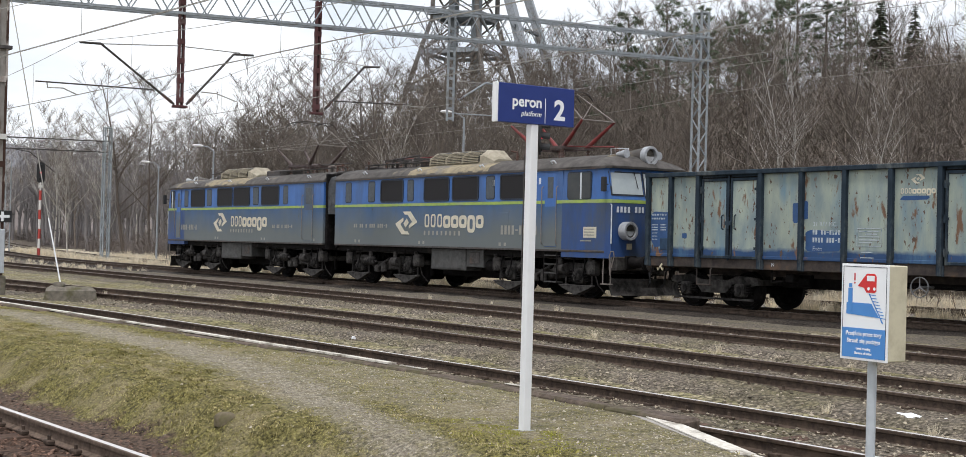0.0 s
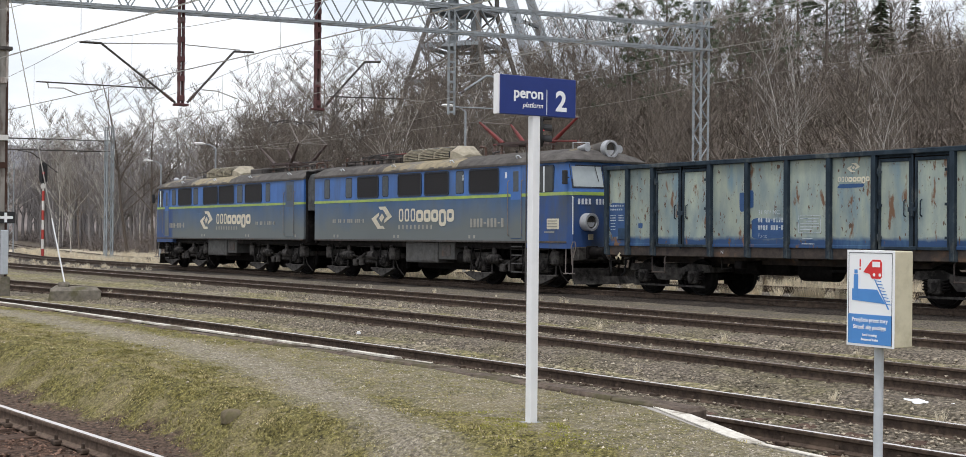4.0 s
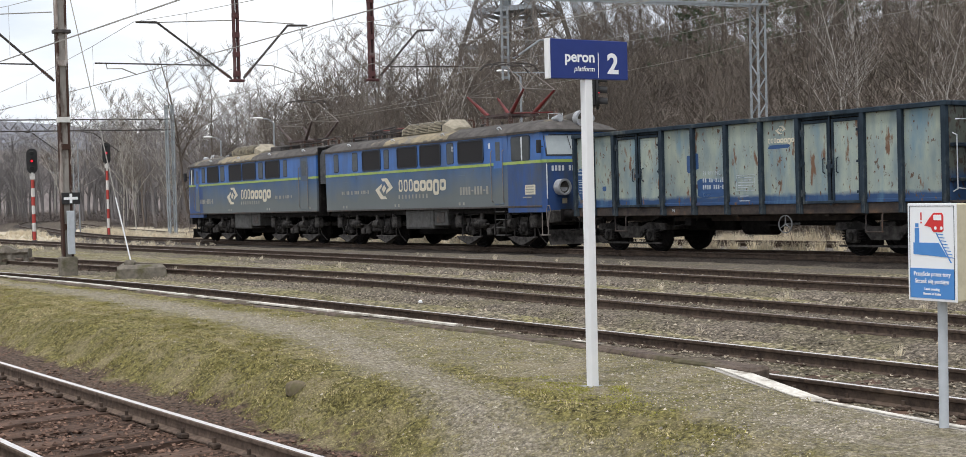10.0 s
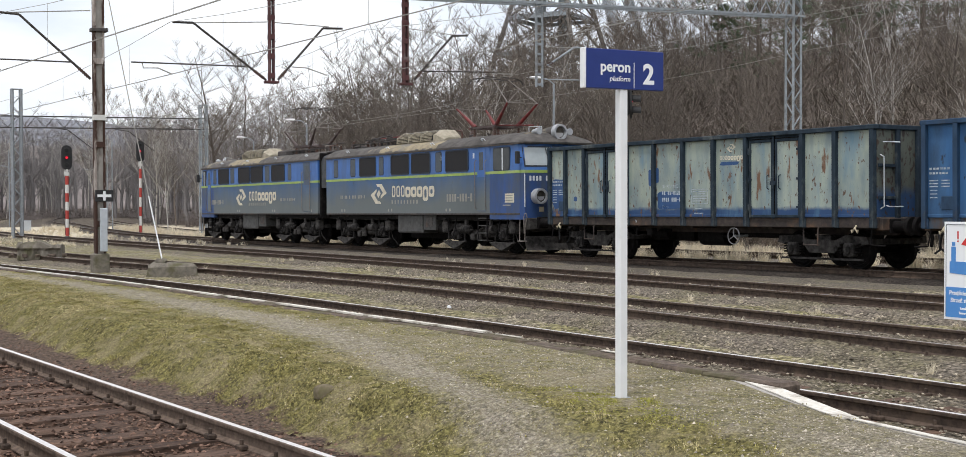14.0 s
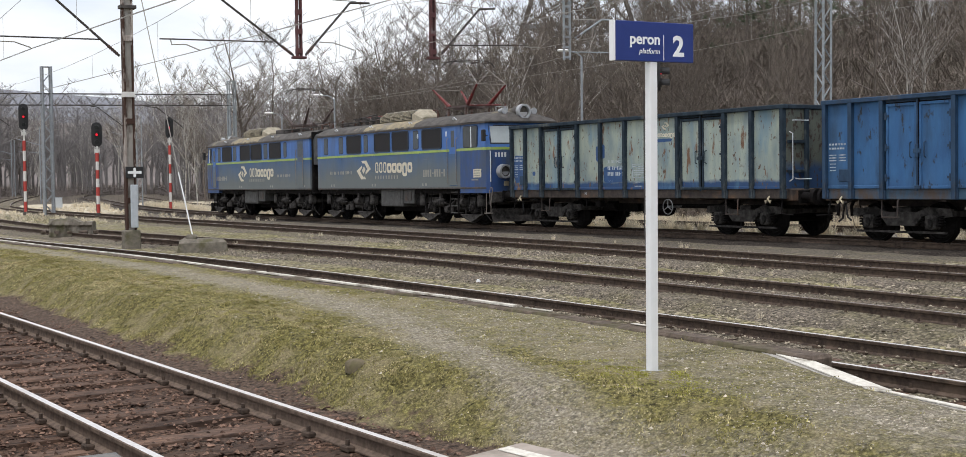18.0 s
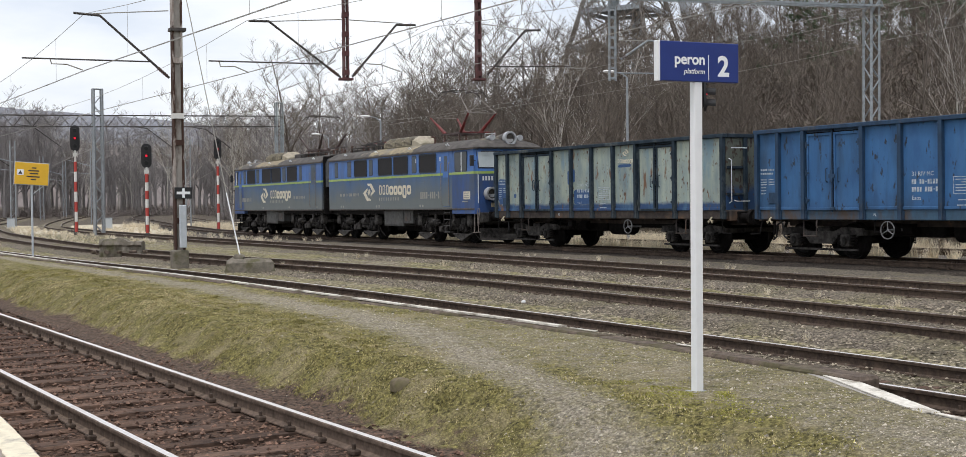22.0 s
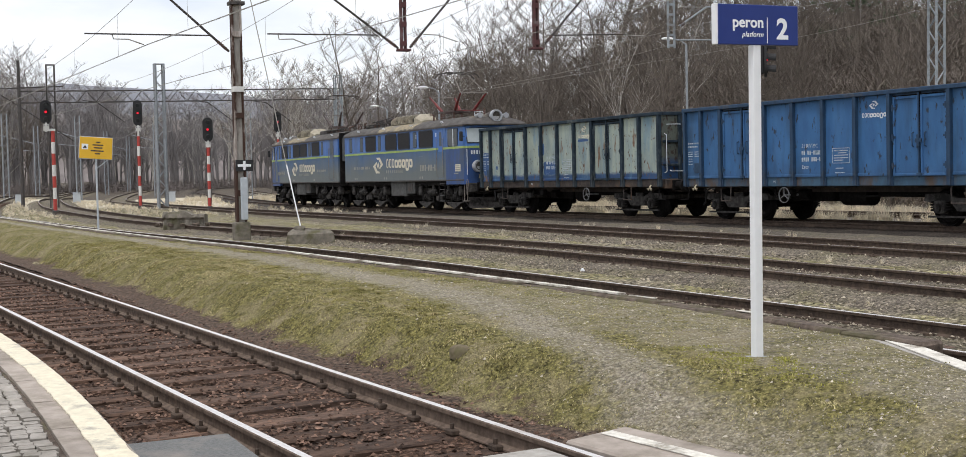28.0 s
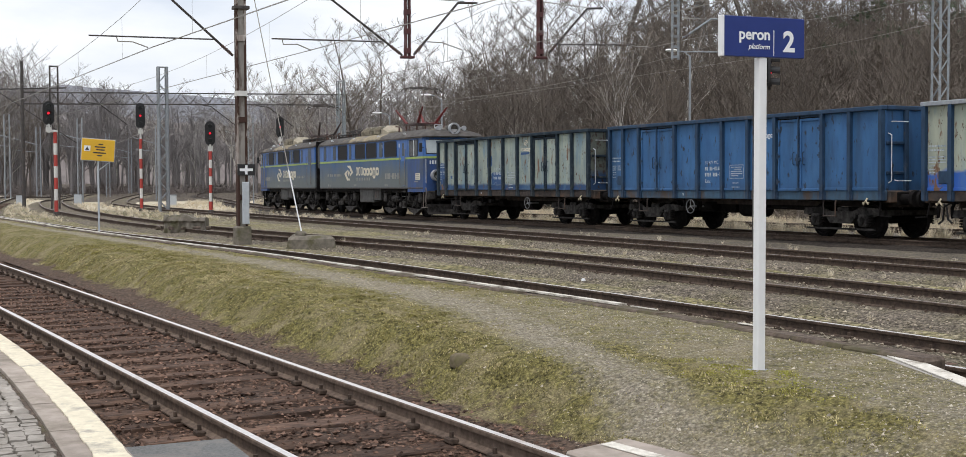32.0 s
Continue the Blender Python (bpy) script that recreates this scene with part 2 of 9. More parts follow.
    if bump:
        bp = nd.new("ShaderNodeBump")
        bp.inputs["Strength"].default_value, bp.inputs["Distance"].default_value = bump, bdist
        ln.new(n1.outputs["Fac"], bp.inputs["Height"])
        ln.new(bp.outputs["Normal"], bs.inputs["Normal"])
    return mt


def glow(name, colour, strength):
    mt = bpy.data.materials.new(name)
    mt.use_nodes = True
    bs = mt.node_tree.nodes["Principled BSDF"]
    bs.inputs["Base Color"].default_value = (*colour, 1)
    bs.inputs["Emission Color"].default_value = (*colour, 1)
    bs.inputs["Emission Strength"].default_value = strength
    return mt


def pebbled(mt, scale, amount, depth=0.02, strength=0.8):
    """Stones of their own grey value, with dark gaps and relief, over a ground material."""
    nt = mt.node_tree
    nd, ln = nt.nodes, nt.links
    bs = nd["Principled BSDF"]
    before = bs.inputs["Base Color"].links[0].from_socket
    geo = nd.new("ShaderNodeNewGeometry")
    vo = nd.new("ShaderNodeTexVoronoi")
    vo.inputs["Scale"].default_value = scale
    ln.new(geo.outputs["Position"], vo.inputs["Vector"])
    sep = nd.new("ShaderNodeSeparateColor")
    ln.new(vo.outputs["Color"], sep.inputs["Color"])
    mr = nd.new("ShaderNodeMapRange")
    mr.inputs["To Min"].default_value, mr.inputs["To Max"].default_value = 1 - amount, 1 + amount
    ln.new(sep.outputs[0], mr.inputs["Value"])
    gap = nd.new("ShaderNodeMapRange")
    gap.inputs["From Min"].default_value, gap.inputs["From Max"].default_value = 0.35, 0.75
    gap.inputs["To Min"].default_value, gap.inputs["To Max"].default_value = 1.0, 1 - amount * 0.9
    ln.new(vo.outputs["Distance"], gap.inputs["Value"])
    mu = nd.new("ShaderNodeMath")
    mu.operation = "MULTIPLY"
    ln.new(mr.outputs["Result"], mu.inputs[0])
    ln.new(gap.outputs["Result"], mu.inputs[1])
    hs = nd.new("ShaderNodeHueSaturation")
    ln.new(mu.outputs[0], hs.inputs["Value"])
    ln.new(before, hs.inputs["Color"])
    ln.new(hs.outputs["Color"], bs.inputs["Base Color"])
    bp = nd.new("ShaderNodeBump")
    bp.invert = True
    bp.inputs["Strength"].default_value, bp.inputs["Distance"].default_value = strength, depth
    ln.new(vo.outputs["Distance"], bp.inputs["Height"])
    if bs.inputs["Normal"].links:
        ln.new(bs.inputs["Normal"].links[0].from_socket, bp.inputs["Normal"])
    ln.new(bp.outputs["Normal"], bs.inputs["Normal"])
    return mt


M_RAILTOP = surf("polished_rail_head", (0.72, 0.69, 0.67), (0.54, 0.51, 0.49), 30, 0.40, 0.4, 0.05, (0.40, 0.33, 0.28), 1.1, 0.58, 0.74)
M_RAIL_BROWN = surf("brown_rail_web", (0.175, 0.128, 0.098), (0.082, 0.060, 0.047), 14, 0.85, 0.0, 0.3, (0.12, 0.088, 0.066), 1.6, 0.55, 0.72)
M_RAILDULL = surf("dull_rail_head", (0.22, 0.17, 0.14), (0.14, 0.10, 0.08), 30, 0.5, 0.5, 0.1, (0.3, 0.27, 0.25), 0.6, 0.5, 0.6)
M_RAIL = surf("rusty_rail_web", (0.105, 0.076, 0.058), (0.042, 0.031, 0.025), 14, 0.85, 0.0, 0.3, (0.135, 0.098, 0.072), 1.6, 0.55, 0.72)
M_SLEEPER = surf("old_wooden_sleeper", (0.128, 0.080, 0.058), (0.036, 0.025, 0.020), 16, 0.9, 0, 0.9, (0.21, 0.125, 0.085), 1.4, 0.55, 0.78, (0.950, 0.400, 0.950), 0.35, bdist=0.02)
M_BALLAST = surf("brown_ballast", (0.175, 0.102, 0.068), (0.042, 0.027, 0.020), 34, 0.95, 0, 1.0, (0.112, 0.083, 0.068), 1.1, 0.45, 0.7, coords="Position", bdist=0.03)
M_BALLAST_GREY = surf("grey_ballast", (0.280, 0.250, 0.215), (0.082, 0.072, 0.064), 24, 0.95, 0, 1.0, (0.175, 0.150, 0.090), 0.6, 0.46, 0.66, coords="Position", bdist=0.03)
M_BALLAST_YARD = surf("dirty_brown_yard_ballast", (0.290, 0.245, 0.190), (0.080, 0.066, 0.052), 24, 0.95, 0, 1.0, (0.165, 0.145, 0.085), 0.6, 0.46, 0.66, coords="Position", bdist=0.03)
M_BALLAST_OILY = surf("oil_blackened_ballast", (0.085, 0.070, 0.058), (0.022, 0.018, 0.016), 24, 0.9, 0, 1.0, (0.12, 0.10, 0.08), 0.5, 0.54, 0.72, coords="Position", bdist=0.03)
pebbled(M_BALLAST_YARD, 24, 0.5)
pebbled(M_BALLAST_OILY, 24, 0.5)
pebbled(M_BALLAST, 22, 0.55)
pebbled(M_BALLAST_GREY, 24, 0.40)
M_STONE = surf("ballast_stone", (0.20, 0.122, 0.088), (0.060, 0.040, 0.032), 22, 0.95, 0, 0.5, island=0.75)
M_STONE_GREY = surf("grey_ballast_stone", (0.370, 0.320, 0.245), (0.150, 0.126, 0.096), 22, 0.95, 0, 0.5, island=0.65)
M_CONCRETE = surf("weathered_concrete", (0.40, 0.375, 0.34), (0.27, 0.25, 0.225), 12, 0.9, 0, 0.5, (0.16, 0.145, 0.12), 1.6, 0.5, 0.72, coords="Position", bdist=0.02)
M_OLDCONC = surf("dark_mossy_concrete", (0.22, 0.195, 0.16), (0.13, 0.115, 0.095), 9, 0.92, 0, 0.7, (0.10, 0.095, 0.05), 2.4, 0.48, 0.66, coords="Position", bdist=0.03)
M_KERB = surf("mossy_kerb_stone", (0.165, 0.128, 0.102), (0.055, 0.042, 0.035), 12, 0.92, 0, 0.6, (0.09, 0.085, 0.04), 1.8, 0.5, 0.7, coords="Position", bdist=0.02)
M_WHITELINE = surf("worn_white_edge_paint", (0.70, 0.67, 0.60), (0.50, 0.46, 0.40), 20, 0.85, 0, 0.3, (0.22, 0.19, 0.15), 2.4, 0.52, 0.62, coords="Position")
M_YELLOWLINE = surf("worn_cream_edge_paint", (0.72, 0.65, 0.50), (0.58, 0.52, 0.40), 16, 0.85, 0, 0.4, (0.36, 0.33, 0.28), 3.4, 0.54, 0.66, coords="Position")
M_PAVER = surf("grey_paving_sett", (0.385, 0.350, 0.31), (0.285, 0.257, 0.227), 14, 0.9, 0, 0.8, (0.20, 0.18, 0.15), 2, 0.45, 0.7, spread=0.17, coords="Position")
M_JOINT = surf("pale_joint_sand", (0.34, 0.308, 0.268), (0.25, 0.225, 0.19), 30, 0.95, 0, 0.4, (0.06, 0.07, 0.025), 3, coords="Position")
M_RUBBER_PAVE = surf("grey_crossing_asphalt", (0.17, 0.17, 0.165), (0.11, 0.11, 0.108), 40, 0.9, 0, 0.4, (0.22, 0.20, 0.18), 2, coords="Position")
M_WHITE = surf("white_enamel", (0.80, 0.80, 0.80), (0.74, 0.745, 0.75), 6, 0.45, 0, 0.03, (0.62, 0.61, 0.58), 3, 0.58, 0.8)
M_PAPERWHITE = surf("white_sign_film", (0.82, 0.83, 0.84), (0.80, 0.81, 0.82), 5, 0.5, 0, 0.0)
M_NAVY = surf("navy_sign_face", (0.012, 0.030, 0.17), (0.015, 0.035, 0.19), 5, 0.4, 0, 0.0)
M_SIGNBLUE = surf("blue_sign_film", (0.07, 0.23, 0.55), (0.075, 0.25, 0.58), 5, 0.5, 0, 0.0)
M_SIGNRED = surf("red_sign_film", (0.62, 0.03, 0.03), (0.55, 0.03, 0.03), 5, 0.5, 0, 0.0)
M_CREAM = surf("yellowed_sign_box", (0.60, 0.55, 0.40), (0.52, 0.47, 0.34), 5, 0.6, 0, 0.05, (0.36, 0.32, 0.22), 2.5, 0.5, 0.75)
M_GALV = surf("galvanised_steel", (0.36, 0.38, 0.40), (0.27, 0.29, 0.31), 10, 0.55, 0.4, 0.1, (0.20, 0.20, 0.20), 1.5, 0.5, 0.75)
M_GREYPOST = surf("grey_painted_post", (0.50, 0.53, 0.56), (0.43, 0.46, 0.49), 10, 0.6, 0.1, 0.05)
M_LATTICE = surf("light_grey_lattice_paint", (0.33, 0.36, 0.38), (0.22, 0.24, 0.255), 7, 0.7, 0.1, 0.2, (0.13, 0.11, 0.095), 1.2, 0.55, 0.75)
M_DARKSTEEL = surf("dark_weathered_steel", (0.095, 0.085, 0.08), (0.05, 0.045, 0.043), 9, 0.75, 0.2, 0.2, (0.14, 0.09, 0.065), 1.6, 0.55, 0.75)
M_RUSTMAST = surf("peeling_rusted_mast", (0.56, 0.52, 0.48), (0.24, 0.195, 0.17), 5, 0.85, 0.05, 0.5, (0.062, 0.036, 0.028), 2.1, 0.44, 0.49, (1, 1, 0.3), bdist=0.02)
M_REDSTEEL = surf("dark_red_hanger_paint", (0.13, 0.055, 0.055), (0.08, 0.045, 0.045), 8, 0.8, 0.05, 0.3, (0.22, 0.19, 0.18), 2.0, 0.55, 0.7)
M_WIRE = surf("weathered_copper_wire", (0.40, 0.38, 0.345), (0.29, 0.275, 0.25), 8, 0.6, 0.4, 0.0)
M_INSUL = surf("brown_insulator", (0.10, 0.05, 0.035), (0.07, 0.035, 0.025), 8, 0.3, 0, 0.0)
M_BLACK = surf("matt_black_signal", (0.018, 0.018, 0.019), (0.026, 0.026, 0.027), 8, 0.7, 0, 0.05)
M_SIGRED = surf("red_mast_band", (0.45, 0.055, 0.045), (0.36, 0.05, 0.04), 8, 0.6, 0, 0.05, (0.22, 0.07, 0.06), 3, 0.55, 0.75)
M_SIGWHITE = surf("white_mast_band", (0.68, 0.67, 0.64), (0.58, 0.57, 0.54), 8, 0.6, 0, 0.05)
M_LAMPRED = glow("lit_red_lens", (1.0, 0.02, 0.05), 0.95)
M_LENS = surf("unlit_dark_lens", (0.02, 0.02, 0.022), (0.03, 0.03, 0.03), 5, 0.15, 0, 0.0)
M_AMBER = surf("yellow_board_face", (0.78, 0.46, 0.035), (0.72, 0.42, 0.03), 4, 0.5, 0, 0.0)

# ---- levels and lines of the plan ----
GRADE, LEVEL = 0.0085, 0.078


def ease(v):
    v = min(1.0, max(0.0, v))
    return v * v * (3 - 2 * v)


def lerp_in(v, knots):
    if v <= knots[0][0]:
        return knots[0][1]
    for (a, p), (b, q) in zip(knots, knots[1:]):
        if v <= b:
            return p + (q - p) * (v - a) / (b - a)
    return knots[-1][1]


def rail_z(x, y):
    """The rails' level: the yard's far tracks fall gently along the line."""
    return ease((y - 8) / 12) * (LEVEL + GRADE * (min(60, max(-130, x)) + 30))


HILL_H = [(-320, 6), (-160, 7), (-125, 10), (-90, 13), (-60, 12.2), (-20, 14.5), (40, 16), (200, 16)]


def hill_z(x, y):
    foot = 34.5 + 1.5 * math.sin(x * 0.07) + max(0, -x - 78) * 0.36
    return ease((y - foot) / 42) * lerp_in(x, HILL_H)


def ground_z(x, y):
    n = noise.noise((x * 0.25, y * 0.25, 3.1)) * 0.05 + noise.noise((x * 1.1, y * 1.1, 7.7)) * 0.03
    near = min(abs(curve_y(TRACKS[k], x) - y) for k in TRACKS) if 0 < y < 32 else 9
    return rail_z(x, y) - 0.17 + n - 0.13 * (1 - ease((near - 1.3) / 0.6)) + hill_z(x, y)


def curve_y(knots, x):
    """A smooth line through knots of x and y, with x rising."""
    if x <= knots[0][0]:
        (a, p), (b, q) = knots[0], knots[1]
        return p + (q - p) / (b - a) * (x - a)
    if x >= knots[-1][0]:
        (a, p), (b, q) = knots[-2], knots[-1]
        return q + (q - p) / (b - a) * (x - b)
    for k in range(len(knots) - 1):
        if knots[k][0] <= x <= knots[k + 1][0]:
            break
    x0, y0 = knots[k]
    x1, y1 = knots[k + 1]
    m0 = (y1 - knots[k - 1][1]) / (x1 - knots[k - 1][0]) if k else (y1 - y0) / (x1 - x0)
    m1 = (knots[k + 2][1] - y0) / (knots[k + 2][0] - x0) if k + 2 < len(knots) else (y1 - y0) / (x1 - x0)
    h = x1 - x0
    t = (x - x0) / h
    return (2 * t**3 - 3 * t**2 + 1) * y0 + (t**3 - 2 * t**2 + t) * h * m0 + (-2 * t**3 + 3 * t**2) * y1 + (t**3 - t**2) * h * m1


TRACKS = {
    1: [(-130, -2.0), (-90, -2.2), (-60, -1.2), (-30, 1.22), (30, 6.41)],
    2: [(-300, 52.0), (-266, 41.0), (-172, 20.0), (-127, 11.0), (-90, 5.9), (-70, 4.0), (-61, 3.95), (-50, 5.0), (-41, 6.05), (-32, 7.55), (-26, 8.45), (-20, 9.0), (-14, 9.42), (-8, 9.8), (0, 10.3), (30, 12.2)],
    3: [(-300, 50.0), (-240, 37.0), (-172, 22.6), (-140, 17.0), (-105, 11.8), (-80, 9.2), (-68, 8.8), (-53, 9.2), (-44, 10.1), (-38, 11.1), (-32, 12.2), (-26, 13.0), (-20, 13.3), (-9, 13.4), (30, 13.6)],
    4: [(-300, 62.0), (-240, 48.0), (-172, 30.0), (-127, 20.4), (-90, 16.6), (-62, 16.6), (-50, 17.0), (-38, 17.4), (-26, 17.5), (-14, 17.4), (40, 17.4)],
}


def train_y(x):
    """The train's track: a wide curve that tightens towards the yard throat."""
    return 24.008 + 0.03378 * (x + 30) + 0.00027 * (x + 30) ** 2 + 0.00241 * max(0, -62 - x) ** 2


CURVE_X = range(-90, 61, 10)
TRACKS[5] = [(-300, 73.0), (-240, 58.0), (-172, 38.5), (-127, 31.0), (-105, 27.2)] + [(x, train_y(x)) for x in CURVE_X]
TRACKS[6] = [(-300, 79.0), (-240, 63.5), (-172, 44.5), (-127, 36.8), (-105, 32.8)] + [(x, train_y(x) + 5.35) for x in CURVE_X]
EDGE_NORTH = [(-60, 2.6), (-46.4, 4.25), (-39.5, 4.85), (-32.9, 5.6), (-29, 6.12), (-25.5, 6.62), (-20.4, 7.15), (-16.4, 7.54), (-12.8, 7.86), (-8.7, 7.93)]
EDGE_EAST = [(-8.7, 7.93), (-6.75, 7.24), (-5.6, 7.16), (6, 7.0)]
FOOT = [(-60, -0.2), (-45, 1.75), (-30.3, 2.95), (-22.2, 3.6), (-14.9, 3.95), (-11.2, 4.2), (-8.6, 4.4), (-7.4, 4.5), (6, 5.6)]
PLAT = [(-60, -5.2), (-40, -2.2), (-30, -0.9), (-20, 0.3), (-16, 0.75), (-13.3, 0.98), (-11.6, 1.1), (-10.1, 1.17), (-8.66, 1.2), (-7.4, 1.2), (0, 1.25), (20, 1.9)]


# ---- ground ----
def steps(*runs):
    out = []
    for a, b, d in runs:
        n = max(1, round((b - a) / d))
        out += [a + (b - a) * k / n for k in range(n)]
    return out + [runs[-1][1]]


def zoned(mt, colours, attr, lo=0.88, hi=1.12, rough=1.7):
    """Blends a second look into a ground material where the vertex attribute asks for it, broken by noise."""
    nt = mt.node_tree
    nd, ln = nt.nodes, nt.links
    bs = nd["Principled BSDF"]
    before = bs.inputs["Base Color"].links[0].from_socket
    at = nd.new("ShaderNodeAttribute")
    at.attribute_name = attr
    geo = nd.new("ShaderNodeNewGeometry")
    n1 = nd.new("ShaderNodeTexNoise")
    n1.inputs["Scale"].default_value, n1.inputs["Detail"].default_value = rough, 10
    n1.inputs["Roughness"].default_value = 0.7
    ln.new(geo.outputs["Position"], n1.inputs["Vector"])
    ad = nd.new("ShaderNodeMath")
    ad.operation = "ADD"
    ln.new(at.outputs["Fac"], ad.inputs[0])
    ln.new(n1.outputs["Fac"], ad.inputs[1])
    mr = nd.new("ShaderNodeMapRange")
    mr.inputs["From Min"].default_value, mr.inputs["From Max"].default_value = lo, hi
    ln.new(ad.outputs[0], mr.inputs["Value"])
    n2 = nd.new("ShaderNodeTexNoise")
    n2.inputs["Scale"].default_value, n2.inputs["Detail"].default_value = 24, 6
    ln.new(geo.outputs["Position"], n2.inputs["Vector"])
    r2 = nd.new("ShaderNodeValToRGB")
    r2.color_ramp.elements[0].position, r2.color_ramp.elements[1].position = 0.35, 0.65
    r2.color_ramp.elements[0].color, r2.color_ramp.elements[1].color = (*colours[0], 1), (*colours[1], 1)
    ln.new(n2.outputs["Fac"], r2.inputs["Fac"])
    mx = nd.new("ShaderNodeMix")
    mx.data_type = "RGBA"
    ln.new(mr.outputs["Result"], mx.inputs[0])
    ln.new(before, mx.inputs[6])
    ln.new(r2.outputs["Color"], mx.inputs[7])
    ln.new(mx.outputs[2], bs.inputs["Base Color"])
    return mt


M_GROUND = surf("gravel_and_moss_ground", (0.45, 0.390, 0.285), (0.105, 0.088, 0.064), 18, 0.95, 0, 1.0, (0.250, 0.222, 0.110), 0.7, 0.42, 0.58, coords="Position", bdist=0.04)
pebbled(M_GROUND, 13, 0.6, 0.04)
zoned(M_GROUND, ((0.64, 0.565, 0.43), (0.40, 0.345, 0.255)), "dry")
zoned(M_GROUND, ((0.15, 0.125, 0.098), (0.055, 0.045, 0.036)), "litter")


def sheet(name, xs, ys, height, material, attrs):
    vs = [(x, y, height(x, y)) for y in ys for x in xs]
    nx = len(xs)
    fs = [(j * nx + i, j * nx + i + 1, (j + 1) * nx + i + 1, (j + 1) * nx + i) for j in range(len(ys) - 1) for i in range(nx - 1)]
    me = bpy.data.meshes.new(name)
    me.from_pydata(vs, [], fs)
    me.materials.append(material)
    me.polygons.foreach_set("use_smooth", [True] * len(fs))
    for key, fn in attrs.items():
        a = me.attributes.new(key, "FLOAT", "POINT")
        a.data.foreach_set("value", [fn(x, y) for x, y, _ in vs])
    me.update()
    return new(name, me)


def dry_at(x, y):
    return 0.85 * ease((y - 26) / 2) * (1 - ease((y - 37) / 5)) + 0.65 * ease((-x - 62) / 25) * ease((y - 4) / 6) * (1 - ease((y - 60) / 20))


def litter_at(x, y):
    return max(1.2 * ease((y - 34 - max(0, -x - 78) * 0.36) / 5), 1.1 * ease((-x - 128) / 20))


def oily_at(x, y):
    """Oil and soot darken the ground beside the running line."""
    d = y - train_y(max(-90, min(30, x)))
    return 0.62 * ease((d + 5.2) / 1.6) * (1 - ease((d - 1.6) / 1.6)) * ease((x + 100) / 20)


zoned(M_GROUND, ((0.215, 0.185, 0.150), (0.050, 0.042, 0.034)), "oily", 0.80, 1.15)
ground = sheet("ground", steps((-3000, -600, 400), (-600, -200, 40), (-200, -60, 3), (-60, -36, 0.8), (-36, 6, 0.35), (6, 60, 3), (60, 300, 30), (300, 3000, 450)),
               steps((-3000, -300, 450), (-300, -20, 35), (-20, 2, 1.5), (2, 22, 0.35), (22, 40, 0.8), (40, 110, 3), (110, 300, 25), (300, 3000, 450)),
               ground_z, M_GROUND, {"dry": dry_at, "litter": litter_at, "oily": oily_at})
tagged(ground, "grey gravel yard ground with moss and dry grass", "ground", kind="structure")

# ---- tracks ----
RAIL_OUT = [(-0.062, -0.15), (0.062, -0.15), (0.062, -0.138), (0.012, -0.118), (0.009, -0.045), (0.034, -0.034), (0.036, -0.008), (0.028, 0.0), (-0.028, 0.0), (-0.036, -0.008), (-0.034, -0.034), (-0.009, -0.045), (-0.012, -0.118), (-0.062, -0.138)]


def track_points(k, x0, x1, step):
    n = max(2, round((x1 - x0) / step))
    pts = []
    for i in range(n + 1):
        x = x0 + (x1 - x0) * i / n
        y = curve_y(TRACKS[k], x)
        dy = (curve_y(TRACKS[k], x + 0.1) - curve_y(TRACKS[k], x - 0.1)) / 0.2
        pts.append((Vector((x, y, rail_z(x, y))), Vector((-dy, 1, 0)).normalized()))
    return pts


def rail_mesh(k, side, x0, x1, head):
    pts = track_points(k, x0, x1, 1.2)
    geo = Geo()
    geo.loft([[p + nrm * (side * 0.753 + o) + Vector((0, 0, z)) for o, z in RAIL_OUT] for p, nrm in pts])
    me = mesh_of("rail", geo, M_RAIL_BROWN if k == 1 else M_RAIL, True, 30)
    me.materials.append(head)
    for poly in me.polygons:
        if poly.normal.z > 0.9:
            zs = poly.center.z - rail_z(poly.center.x, poly.center.y)
            if zs > -0.05:
                poly.material_index = 1
    return me


def bed(k, x0, x1, half, material, rise=0.03, lo=0.0):
    pts = track_points(k, x0, x1, 0.8)
    prof = [(-half - 0.5, -0.34), (-half, -0.17), (-half * 0.6, -0.145), (-0.8, -0.13), (-0.3, -0.155), (0.3, -0.155), (0.8, -0.13), (half * 0.6, -0.145), (half, -0.17), (half + 0.5, -0.34)]
    geo = Geo()
    geo.loft([[p + n * o + Vector((0, 0, z + rise + noise.noise((p.x * 0.9, o * 1.7, k)) * 0.035)) for o, z in prof] for p, n in pts], False)
    return mesh_of("ballast", geo, material, True, 80)


def sleeper_mesh(seed):
    rng = random.Random(seed)
    geo = Geo().box(-0.125, 0.125, -1.28, 1.28, -0.13, 0, 0.012)
    vs = [(x + rng.uniform(-0.008, 0.008), y + rng.uniform(-0.03, 0.03), z + rng.uniform(-0.008, 0.006)) for x, y, z in geo.v]
    geo.v = vs
    return mesh_of("sleeper", geo, M_SLEEPER)


